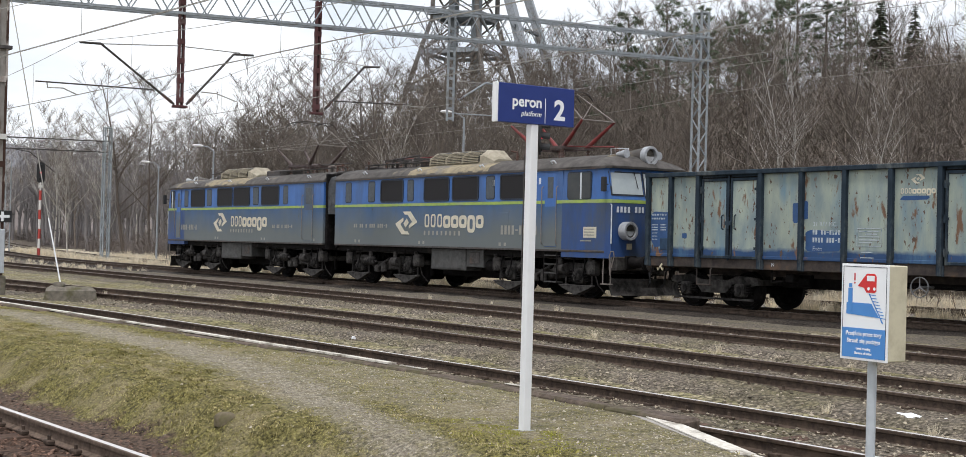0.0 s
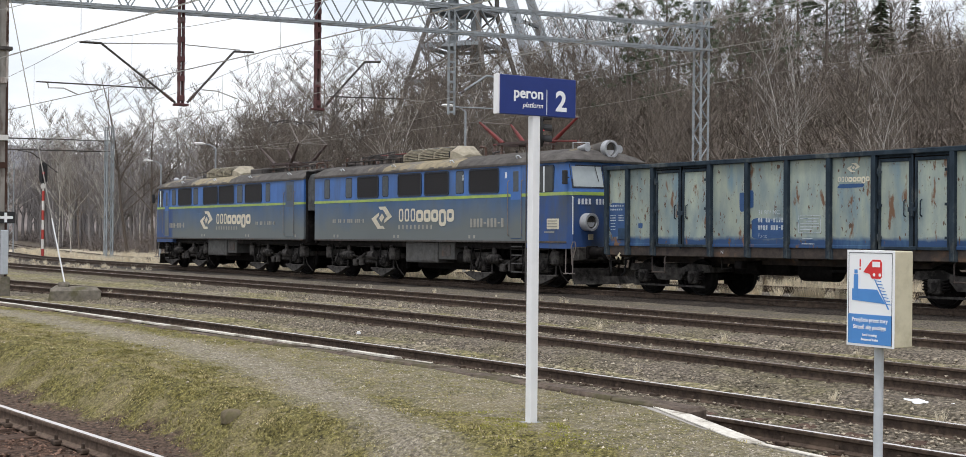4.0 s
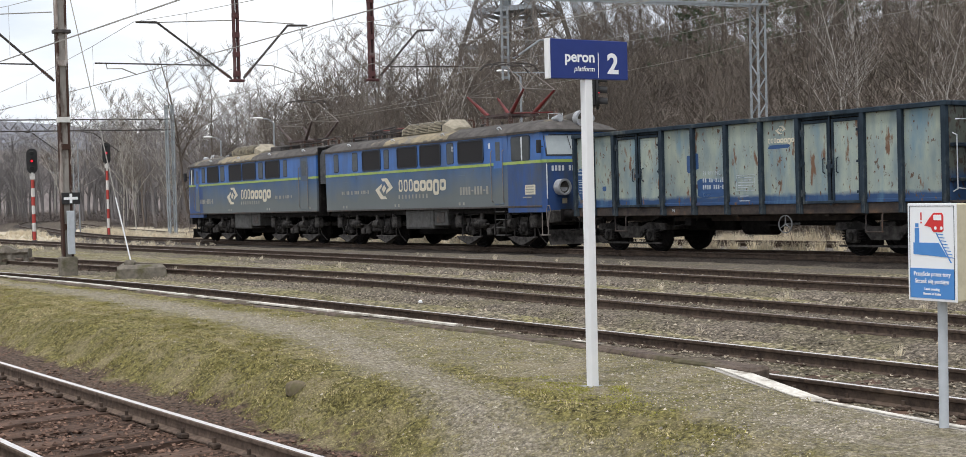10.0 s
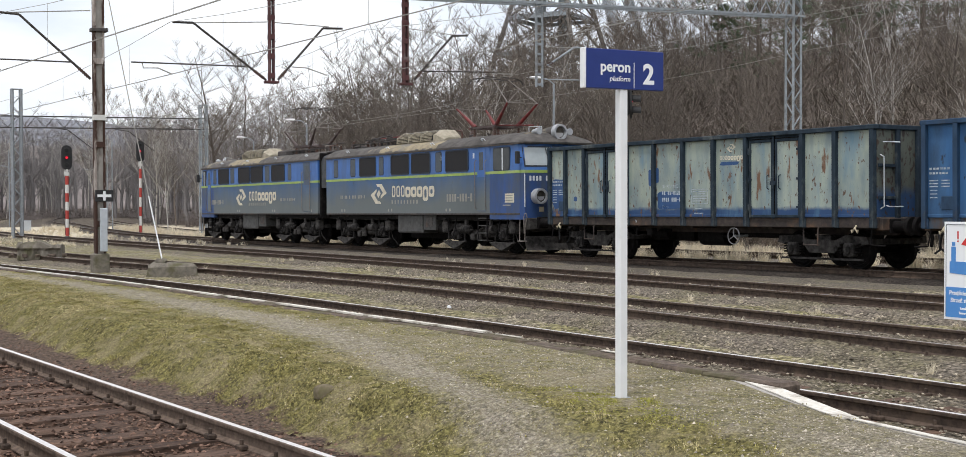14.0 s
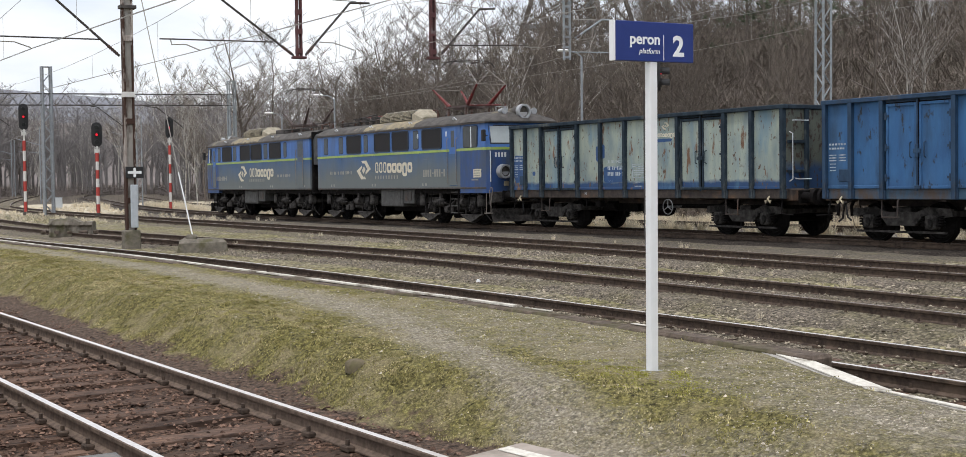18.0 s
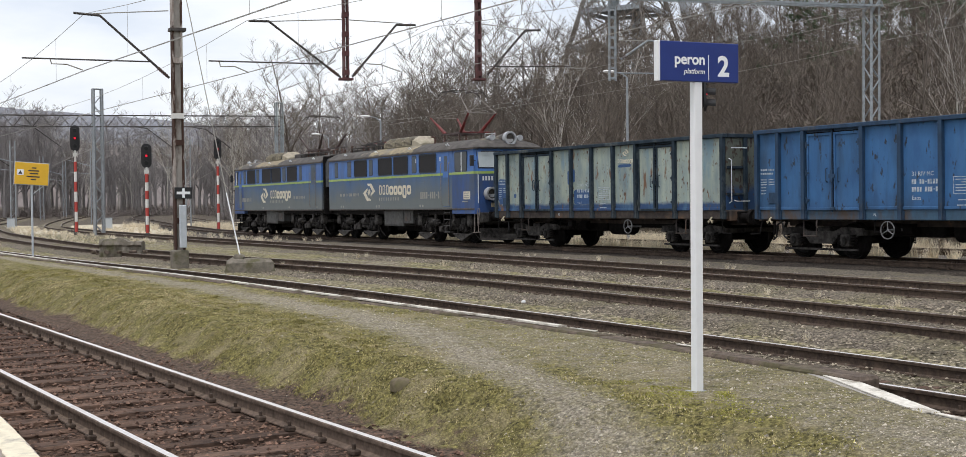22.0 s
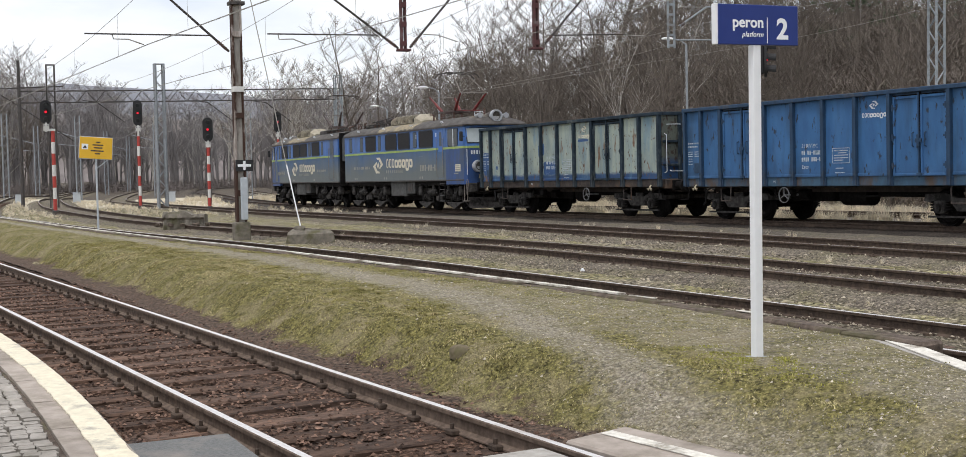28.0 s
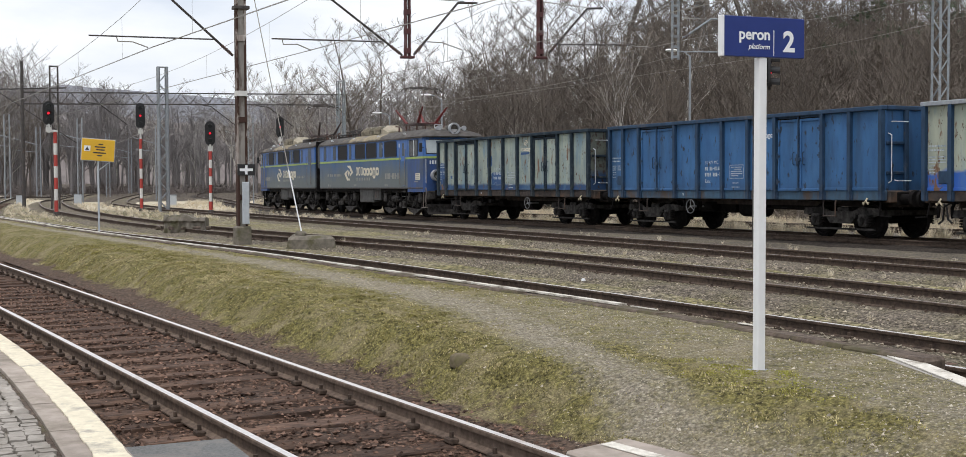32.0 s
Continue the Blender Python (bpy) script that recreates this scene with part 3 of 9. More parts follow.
SLEEPERS = [sleeper_mesh(s) for s in range(4)]
TRACK_LABELS = {1: "shiny railway track on old wooden sleepers", 2: "railway track beside the island platform kerb", 3: "rusty yard track in grey gravel",
                4: "rusty yard track half sunk in gravel", 5: "yard track under the freight train", 6: "rusty track behind the train"}


def build_track(k, x0, x1, near, head, bed_mat, half, rise):
    tr = thing("railway_track", pose(0, 0, 0), TRACK_LABELS[k], "railway track", "station tracks", "structure")
    for side in (-1, 1):
        part("rail", rail_mesh(k, side, x0, x1, head), None, tr)
    part("ballast", bed(k, x0, x1, half, bed_mat, rise), None, tr)
    joined, chairs = Geo(), Geo()
    x, n = x0, 0
    rng = random.Random(k)
    while x < min(x1, 20):
        y = curve_y(TRACKS[k], x)
        dy = (curve_y(TRACKS[k], x + 0.1) - curve_y(TRACKS[k], x - 0.1)) / 0.2
        z = rail_z(x, y) - (0.152 if k < 3 else 0.185)
        m = Matrix.Translation((x, y, z)) @ pose(0, 0, 0, rng.uniform(-0.3, 0.3), 0, math.degrees(math.atan(dy)) + rng.uniform(-1.2, 1.2))
        if near[0] < x < near[1]:
            part("sleeper", SLEEPERS[n % 4], None, tr, m=m)
        elif x > -100:
            joined.box(-0.125, 0.125, -1.28, 1.28, -0.1, 0, 0, m)
        if x > -75:
            for s in (-0.753, 0.753):
                for o in (-0.085, 0.085):
                    chairs.box(-0.06, 0.06, s + o - 0.035, s + o + 0.035, 0, 0.045, 0.01 if near[0] < x else 0, m)
                    chairs.tube(m @ Vector((0, s + o, 0.04)), m @ Vector((0, s + o, 0.085)), 0.018, 0.018, 6)
        x += 0.61
        n += 1
    if joined.v:
        tagged(part("sleepers", joined, M_SLEEPER, tr), kind="stuff")
    tagged(part("rail_fasteners", chairs, M_RAIL, tr), kind="stuff")
    return tr


build_track(1, -75, 25, (-40, -4), M_RAILTOP, M_BALLAST, 1.75, -0.026)
build_track(2, -196, 30, (-26, 0), M_RAILTOP, M_BALLAST_YARD, 1.25, -0.005)
build_track(3, -196, 30, (-30, -6), M_RAILDULL, M_BALLAST_YARD, 1.4, 0.0)
build_track(4, -196, 40, (-1, -1), M_RAILDULL, M_BALLAST_YARD, 1.5, 0.0)
build_track(5, -196, 60, (-1, -1), M_RAILDULL, M_BALLAST_OILY, 1.75, -0.01)
build_track(6, -196, 60, (-1, -1), M_RAILDULL, M_BALLAST_GREY, 1.5, 0.0)


def stones(k, count, x0, x1, o0, o1, material, small, large, seed, z0=-0.15):
    rng = random.Random(seed)
    geo = Geo()
    for _ in range(count):
        x = x0 + (x1 - x0) * rng.random()
        o = rng.uniform(o0, o1)
        if abs(abs(o) - 0.753) < 0.09:
            continue
        y = curve_y(TRACKS[k], x) + o
        z = rail_z(x, y) + z0 + rng.uniform(-0.01, 0.012) - (0.05 * max(0, abs(o) - 1.2))
        r = rng.uniform(small, large)
        a = rng.uniform(0, 6.28)
        pts = []
        for px, py, pz in ((1, 0, 0), (0, 1, 0), (-1, 0, 0), (0, -1, 0), (0.2, 0.2, 0.8), (0, 0, -0.7)):
            px, py, pz = (v + rng.uniform(-0.35, 0.35) for v in (px, py, pz))
            pts.append((x + r * (px * math.cos(a) - py * math.sin(a)), y + r * (px * math.sin(a) + py * math.cos(a)) * 0.8, z + r * pz * 0.7))
        geo.add(pts, [(0, 1, 4), (1, 2, 4), (2, 3, 4), (3, 0, 4), (1, 0, 5), (2, 1, 5), (3, 2, 5), (0, 3, 5)])
    me = bpy.data.meshes.new("ballast_stones")
    me.from_pydata(geo.v, [], geo.f)
    me.materials.append(material)
    return me


def stone_field(label, *args):
    ob = new("ballast_stones", stones(*args))
    return tagged(ob, label, "ballast", kind="stuff")


stone_field("loose brown ballast stones between worn sleepers", 1, 14000, -24, -5, -1.9, 2.3, M_STONE, 0.010, 0.036, 11, -0.16)
stone_field("loose grey ballast stones beside the rails", 2, 6000, -22, -3, -1.2, 1.5, M_STONE_GREY, 0.010, 0.030, 12, -0.13)
stone_field("scattered grey ballast stones", 3, 7000, -34, -5, -2.7, 1.8, M_STONE_GREY, 0.010, 0.034, 13, -0.13)
stone_field("scattered ballast stones on the yard", 4, 3600, -38, -8, -2.2, 2.0, M_STONE_GREY, 0.014, 0.040, 14, -0.13)

# ---- island platform ----
def north_edge(x):
    return curve_y(EDGE_NORTH, x) if x <= -8.7 else lerp_in(x, EDGE_EAST)


def path_at(x, y):
    """The trodden gravel path along the island and down to the crossing."""
    yc = lerp_in(x, [(-60, 2.4), (-40, 4.2), (-30, 5.3), (-22.8, 6.1), (-16.5, 6.35), (-13, 6.2), (-10.4, 5.62), (-8.8, 5.3), (-7.6, 5.0), (-6.6, 4.7), (-5, 4.6)])
    half = lerp_in(x, [(-40, 0.2), (-22, 0.34), (-13, 0.42), (-9, 0.26), (-7.6, 0.34), (-6, 0.8)])
    d = abs(y - yc) / half
    end = 0.36 * ease((x + 7.3) / 1.6) * (1 - 0.5 * ease((y - 5.4) / 0.8)) + 0.40 * ease((y - 5.6) / 0.7) * ease((x + 18) / 5)
    return max(0.58 * (1 - ease((d - 0.2) / 2.2)), end)


def island_z(x, y):
    yf = curve_y(FOOT, x)
    top = 0.25 - 0.17 * ease((x + 9.5) / 3) * ease((6.2 - y) / 1.5)
    slope = 0.75 if x < -10 else 0.75 + 0.5 * ease((x + 10) / 3)
    t = ease((y - yf) / slope)
    n = noise.noise((x * 0.8, y * 0.8, 1.0)) * 0.03 + noise.noise((x * 3.1, y * 3.1, 5.0)) * 0.014 * (0.3 + t)
    tuft = 0.036 * noise.noise((x * 4.2, y * 6.5, 2.0)) + 0.026 * noise.noise((x * 10, y * 13, 8.0))
    tuft -= 0.042 * max(0, 1 - 5.5 * abs(noise.noise((x * 2.6, y * 3.6, 12.0)))) * (0.4 + 0.6 * ease(noise.noise((x * 0.9, y * 0.9, 15.0)) + 0.5))
    n += tuft * (1 - 0.85 * min(1, 1.7 * path_at(x, y))) * (0.25 + 0.75 * ease((y - yf + 0.1) / 0.4)) * (1 - 0.75 * ease((y - yf - 1.5) / 0.6))
    return -0.15 + t * (top + 0.15) + n * ease((north_edge(x) - y) / 0.5)


def soil_at(x, y):
    """Bare earth at the foot of the bank, with a ragged edge that reaches up between the clumps."""
    ragged = 0.20 * noise.noise((x * 1.3, y * 1.3, 21)) + 0.16 * noise.noise((x * 4.0, y * 4.0, 23))
    return 0.80 * (1 - ease((y - curve_y(FOOT, x) + 0.22 + ragged) / 0.75))


M_MOSS = surf("mossy_grass_bank", (0.325, 0.285, 0.105), (0.046, 0.040, 0.019), 22, 0.95, 0, 1.0, (0.285, 0.240, 0.135), 1.7, 0.47, 0.62, coords="Position", bdist=0.05, fine=9)
zoned(M_MOSS, ((0.425, 0.375, 0.290), (0.215, 0.186, 0.142)), "path", 0.74, 1.16, 4.5)
pebbled(M_MOSS, 55, 0.30, 0.012)
zoned(M_MOSS, ((0.175, 0.120, 0.088), (0.042, 0.031, 0.025)), "soil", 0.82, 1.06, 5.5)
ISL_X = steps((-60, -30, 0.6), (-30, -18, 0.15), (-18, -5, 0.055), (-5, 6, 0.5))
ISL_N = 96


def island_mesh():
    vs, fs = [], []
    for x in ISL_X:
        ya, yb = curve_y(FOOT, x) - 0.42, north_edge(x) - 0.2
        vs += [(x, ya + (yb - ya) * j / ISL_N, island_z(x, ya + (yb - ya) * j / ISL_N)) for j in range(ISL_N + 1)]
    n = ISL_N + 1
    for i in range(len(ISL_X) - 1):
        fs += [(i * n + j, (i + 1) * n + j, (i + 1) * n + j + 1, i * n + j + 1) for j in range(ISL_N)]
    me = bpy.data.meshes.new("island_platform")
    me.from_pydata(vs, [], fs)
    me.materials.append(M_MOSS)
    me.polygons.foreach_set("use_smooth", [True] * len(fs))
    for key, fn in (("path", path_at), ("soil", soil_at)):
        a = me.attributes.new(key, "FLOAT", "POINT")
        a.data.foreach_set("value", [fn(x, y) for x, y, _ in vs])
    me.update()
    return me


island = tagged(new("island_platform", island_mesh()), "low island platform with mossy grass and a gravel path", "platform", kind="structure")


def grass(name, count, x0, x1, seed, label, tall, material, keep):
    rng = random.Random(seed)
    geo = Geo()
    made = 0
    while made < count:
        x = x0 + (x1 - x0) * rng.random() ** 0.8
        yf, yn = curve_y(FOOT, x), north_edge(x)
        y = rng.uniform(yf + 0.1, yn - 0.1)
        if rng.random() > keep(x, y):
            continue
        made += 1
        z = island_z(x, y) - 0.006
        clump = max(0.3, 0.75 + 1.3 * noise.noise((x * 4.5, y * 4.5, 6)))
        for _ in range(3):
            a, lean = rng.uniform(0, 6.28), rng.uniform(0.2, 0.9)
            h = rng.uniform(0.35, 1) * tall * clump
            w = 0.004 + 0.003 * rng.random()
            bx, by = x + rng.uniform(-0.015, 0.015), y + rng.uniform(-0.015, 0.015)
            dx, dy = math.cos(a), math.sin(a)
            geo.add([(bx - dy * w, by + dx * w, z), (bx + dy * w, by - dx * w, z), (bx + dx * lean * h, by + dy * lean * h, z + h * (1 - 0.4 * lean))], [(0, 1, 2)])
    me = bpy.data.meshes.new(name)
    me.from_pydata(geo.v, [], geo.f)
    me.materials.append(material)
    return tagged(new(name, me), label, "grass", kind="stuff")


M_BLADE = surf("winter_grass_blade", (0.340, 0.300, 0.112), (0.165, 0.145, 0.055), 3, 0.9, 0, 0, (0.45, 0.385, 0.215), 1.2, 0.46, 0.60, island=0.55)
M_BLADE_BRIGHT = surf("bright_moss_blade", (0.365, 0.352, 0.075), (0.240, 0.232, 0.050), 6, 0.9, 0, 0, island=0.3)


def mossy(x, y):
    beyond = 1 - 0.72 * ease((y - 5.7) / 0.5) * ease((x + 20) / 6)
    return beyond * max(0, 0.9 - path_at(x, y) * 1.5) * max(0.05, 0.55 + 1.2 * noise.noise((x * 5.5, y * 5.5, 4))) * (0.15 + ease((noise.noise((x * 0.7, y * 0.7, 9)) + 0.35) / 0.6)) * (1 - 0.7 * soil_at(x, y))


def by_post(x, y):
    return max(0, 1 - math.hypot((x + 8.1) / 1.3, (y - 6.12) / 0.55)) ** 1.3


grass("grass", 100000, -5.5, -30, 5, "short moss and winter grass on the bank", 0.030, M_BLADE, mossy)
grass("moss_patch", 5200, -6.6, -10, 6, "bright yellow-green moss round the sign post", 0.017, M_BLADE_BRIGHT, by_post)


M_PEBBLE = surf("pale_path_pebble", (0.46, 0.41, 0.33), (0.25, 0.22, 0.175), 22, 0.95, 0, 0.3, island=0.5)


def pebbles():
    rng = random.Random(15)
    geo = Geo()
    made = 0
    while made < 7000:
        x = -5.5 - 14 * rng.random() ** 1.2
        y = rng.uniform(curve_y(FOOT, x), north_edge(x) - 0.25)
        if rng.random() > 0.12 + path_at(x, y) * 1.5:
            continue
        made += 1
        z = island_z(x, y)
        r = rng.uniform(0.004, 0.011) if rng.random() < 0.96 else rng.uniform(0.012, 0.022)
        pts = [(x + r * (px + rng.uniform(-0.3, 0.3)), y + r * (py + rng.uniform(-0.3, 0.3)), z + r * pz) for px, py, pz in ((1, 0, 0), (0, 1, 0), (-1, 0, 0), (0, -1, 0), (0.1, 0.1, 0.8))]
        geo.add(pts, [(0, 1, 4), (1, 2, 4), (2, 3, 4), (3, 0, 4)])
    me = bpy.data.meshes.new("pebbles")
    me.from_pydata(geo.v, [], geo.f)
    me.materials.append(M_PEBBLE)
    tagged(new("pebbles", me), "small grey pebbles trodden into the path", "pebbles", kind="stuff")


pebbles()


def kerb_pieces():
    holder = thing("platform_kerb", pose(0, 0, 0), "old stone kerb of the island platform with worn white paint", "kerb", kind="structure")
    rng = random.Random(3)
    meshes = {}
    for mat in (M_KERB, M_CONCRETE):
        for v in range(3):
            geo = Geo().box(-0.49, 0.49, -0.13, 0.13, -0.42, 0, 0.02)
            geo.v = [(x + rng.uniform(-0.012, 0.012), y + rng.uniform(-0.012, 0.012), z + rng.uniform(-0.012, 0.01)) for x, y, z in geo.v]
            meshes[mat.name, v] = mesh_of("kerb_stone", geo, mat)
    line = Geo()
    x = -58.0
    k = 0
    while x < -8.9:
        y = curve_y(EDGE_NORTH, x + 0.5)
        a = math.degrees(math.atan((curve_y(EDGE_NORTH, x + 0.9) - curve_y(EDGE_NORTH, x + 0.1)) / 0.8))
        mat = M_KERB
        m = pose(x + 0.5, y - 0.1, 0.272 + rng.uniform(-0.016, 0.014), rng.uniform(-1, 1), rng.uniform(-0.5, 0.5), a + rng.uniform(-0.6, 0.6))
        part("kerb_stone", meshes[mat.name, k % 3], None, holder, m=m)
        if -13.2 < x < -10.4 and k % 2:
            line.box(-0.3, 0.2, 0.07, 0.115, 0.010, 0.016, 0, m)
        x += 1.0
        k += 1
    def brushed(q):
        y0 = curve_y(EDGE_NORTH, q)
        wide = 0.085 + 0.02 * noise.noise((q * 0.7, 0, 3)) + 0.014 * noise.noise((q * 6, 0, 4))
        return [(q, y0 + 0.022, 0.272), (q, y0 + 0.022, 0.294), (q, y0 + 0.022 - wide, 0.294), (q, y0 + 0.022 - wide, 0.272)]
    line.loft([brushed(-57.8 + 0.15 * i) for i in range(300)])
    pts = EDGE_EAST[:4]
    for (ax, ay), (bx, by) in zip(pts, pts[1:]):
        a, b = Vector((ax, ay - 0.08, 0.26 if ax < -8 else 0.22)), Vector((bx, by - 0.08, 0.22))
        ang = math.degrees(math.atan2(by - ay, bx - ax))
        mid = (a + b) / 2
        ln = (b - a).length
        tilt = math.degrees(math.asin((b.z - a.z) / ln))
        m = Matrix.Translation(mid) @ pose(0, 0, 0, 0, -tilt, ang)
        part("kerb_stone", Geo().box(-ln / 2 + 0.01, ln / 2 - 0.01, -0.13, 0.13, -0.4, 0, 0.02), M_CONCRETE, holder, m=m)
        line.box(-ln / 2 + (0.3 if ax < -8 else 0.02), ln / 2 - 0.004, -0.05 if ax < -8 else 0.02, 0.11 if ax < -8 else 0.08, 0.004, 0.012, 0, m)
    part("white_line", line, M_WHITELINE, holder, "flaking white edge line")


kerb_pieces()

# ---- platform by the camera ----
M_EDGE = surf("worn_beige_edge_slab", (0.38, 0.325, 0.28), (0.275, 0.235, 0.20), 7, 0.9, 0, 0.6, (0.20, 0.17, 0.135), 2.2, 0.48, 0.66, spread=0.12, coords="Position", bdist=0.02)
def platform():
    holder = thing("platform", pose(0, 0, 0), "paved station platform with a cream edge line", "platform", kind="structure")
    xs = steps((-60, -16, 2), (-16, -5, 0.4), (-5, 20, 2))

    def strip(o0, o1, z0, z1, mat, name, label=""):
        geo = Geo()
        geo.loft([[(x, curve_y(PLAT, x) - o0, z0), (x, curve_y(PLAT, x) - o0, z1), (x, curve_y(PLAT, x) - o1, z1), (x, curve_y(PLAT, x) - o1, z0)] for x in xs])
        return part(name, geo, mat, holder, label)

    strip(0.06, 0.325, -0.3, 0.27, M_CONCRETE, "edge_footing")
    x = -24.0
    while x < 8:
        x2 = x + 0.985
        geo = Geo().loft([[(q, curve_y(PLAT, q) - 0.0, 0.05), (q, curve_y(PLAT, q) - 0.0, 0.288), (q, curve_y(PLAT, q) - 0.335, 0.288), (q, curve_y(PLAT, q) - 0.335, 0.05)] for q in (x, x + 0.5, x2)])
        part("edge_slab", geo, M_EDGE, holder, m=pose(0, 0, 0.002 * math.sin(x * 5)))
        x += 1.0
    line, fine = Geo(), steps((-60, -16, 1.5), (-16, -5, 0.06), (-5, 20, 1.5))
    def ragged(x, k):
        return 0.022 * noise.noise((x * 2.3, k, 0)) + 0.014 * noise.noise((x * 9, k, 3))
    line.loft([[(x, curve_y(PLAT, x) - 0.008 - abs(ragged(x, 1)), 0.288), (x, curve_y(PLAT, x) - 0.008 - abs(ragged(x, 1)), 0.296), (x, curve_y(PLAT, x) - 0.19 + ragged(x, 2), 0.296), (x, curve_y(PLAT, x) - 0.19 + ragged(x, 2), 0.288)] for x in fine])
    part("edge_line", line, M_YELLOWLINE, holder, "flaking cream safety line")
    strip(0.338, 0.372, -0.3, 0.266, M_KERB, "joint", "dirt-filled joint behind the edge slabs")
    strip(0.374, 9.0, -0.3, 0.262, M_JOINT, "bedding")
    rng = random.Random(9)
    setts = []
    for v in range(4):
        geo = Geo().box(-0.046, 0.046, -0.046, 0.046, 0, 0.03, 0.008)
        geo.v = [(a + rng.uniform(-0.006, 0.006), b + rng.uniform(-0.006, 0.006), c + (rng.uniform(-0.004, 0.004) if c > 0 else 0)) for a, b, c in geo.v]
        setts.append(mesh_of("paving_sett", geo, M_PAVER))
    rest = Geo()
    n = 0
    x = -14.0
    while x < 9.0:
        y0 = curve_y(PLAT, x) - 0.425
        for row in range(14 if x < -6.4 else 34):
            m = pose(x + rng.uniform(-0.012, 0.012) + 0.03 * math.sin(row * 1.9), y0 - row * 0.1 + rng.uniform(-0.014, 0.014), 0.262 + rng.uniform(-0.006, 0.004), rng.uniform(-2, 2), rng.uniform(-2, 2), rng.uniform(-14, 14))
            if -11.6 < x < -8.6 and row < 10 and n < 290:
                part("paving_sett", setts[n % 4], None, holder, m=m)
                n += 1
            else:
                rest.box(-0.045, 0.045, -0.045, 0.045, 0, 0.03, 0, m)
        x += 0.104
    tagged(part("paving", rest, M_PAVER, holder), kind="stuff")


platform()


def crossing():
    holder = thing("level_crossing", pose(0, 0, 0), "foot crossing of grey panels between platforms", "crossing", kind="structure")
    ang = 4.9
    part("approach", Geo().box(-8.75, -4, 1.22, 2.12, -0.25, 0.0, 0.02), M_RUBBER_PAVE, holder, "grey asphalt pad beside the rail")
    m = pose(-6.1, 3.29, -0.01, 0, 0, ang)
    part("panel", Geo().box(-1.15, 1.5, -0.62, 0.62, -0.12, 0, 0.015), M_CONCRETE, holder, m=m)
    m = pose(-6.0, 4.42, 0.03, 3, 0, 9)
    part("panel", Geo().box(-1.35, 1.2, -0.24, 0.28, -0.2, 0, 0.015), M_EDGE, holder, "brown concrete slab with a white line", m=m)
    part("white_line", Geo().box(-1.3, 1.15, 0.02, 0.12, 0.004, 0.008), M_WHITELINE, holder, m=m)


crossing()

# ---- train materials ----
M_LBLUE = surf("dirty_blue_loco_paint", (0.052, 0.152, 0.43), (0.044, 0.122, 0.335), 3.0, 0.42, 0.0, 0.05, (0.062, 0.108, 0.22), 0.75, 0.52, 0.70, (1.0, 1.0, 0.3))
M_CABBLUE = surf("grimy_dark_blue_cab_paint", (0.024, 0.075, 0.25), (0.030, 0.062, 0.155), 2.0, 0.5, 0.0, 0.05, (0.062, 0.076, 0.092), 0.9, 0.46, 0.64, (1.0, 1.0, 0.3))
M_DOORBLUE = surf("grimy_slate_blue_door", (0.060, 0.098, 0.170), (0.050, 0.080, 0.135), 3.0, 0.5, 0.0, 0.05, (0.070, 0.082, 0.10), 0.9, 0.5, 0.68, (1.0, 1.0, 0.3))
M_LGREEN = surf("lime_stripe_paint", (0.36, 0.47, 0.10), (0.25, 0.36, 0.09), 4, 0.5, 0, 0.03, (0.30, 0.34, 0.22), 1.2, 0.5, 0.7)
M_ROOF = surf("sooty_loco_roof", (0.118, 0.108, 0.100), (0.058, 0.053, 0.050), 3, 0.82, 0.0, 0.2, (0.36, 0.30, 0.20), 0.42, 0.58, 0.70)
M_VENT = surf("stained_cream_roof_vent", (0.40, 0.36, 0.28), (0.25, 0.22, 0.165), 5, 0.8, 0, 0.2, (0.16, 0.13, 0.095), 1.5, 0.55, 0.75)
M_STAIN = surf("beige_roof_stain", (0.34, 0.285, 0.19), (0.20, 0.17, 0.12), 4, 0.82, 0, 0.1, (0.16, 0.15, 0.14), 1.3, 0.52, 0.66)
# Oily steel, blackened further to put the shade under the train into its colour.
M_CHASSIS = surf("oily_shade_darkened_gear", (0.013, 0.0112, 0.0108), (0.0055, 0.005, 0.005), 10, 0.8, 0.1, 0.3, (0.040, 0.034, 0.030), 2.0, 0.56, 0.74)
M_BOGIE = surf("dusty_oily_bogie_steel", (0.080, 0.074, 0.069), (0.028, 0.026, 0.025), 7, 0.82, 0.1, 0.4, (0.012, 0.011, 0.0105), 1.7, 0.50, 0.62)
M_BOXGREY = surf("dusty_grey_equipment_box", (0.085, 0.084, 0.081), (0.05, 0.049, 0.047), 6, 0.75, 0, 0.1, (0.05, 0.045, 0.042), 1.8, 0.5, 0.72)
M_GRILLE = surf("dark_louvre", (0.010, 0.009, 0.010), (0.014, 0.0125, 0.014), 30, 0.75, 0.0, 0.1)
M_GREYPANEL = surf("grey_window_blind", (0.085, 0.098, 0.11), (0.062, 0.073, 0.085), 8, 0.6, 0, 0.05)
M_FRAME = surf("dark_rubber_frame", (0.03, 0.04, 0.06), (0.02, 0.026, 0.04), 8, 0.7, 0, 0.0)
M_WSCREEN = surf("pale_reflecting_windscreen", (0.36, 0.40, 0.40), (0.26, 0.30, 0.31), 1.2, 0.05, 0.0, 0.0, spec=0.9)
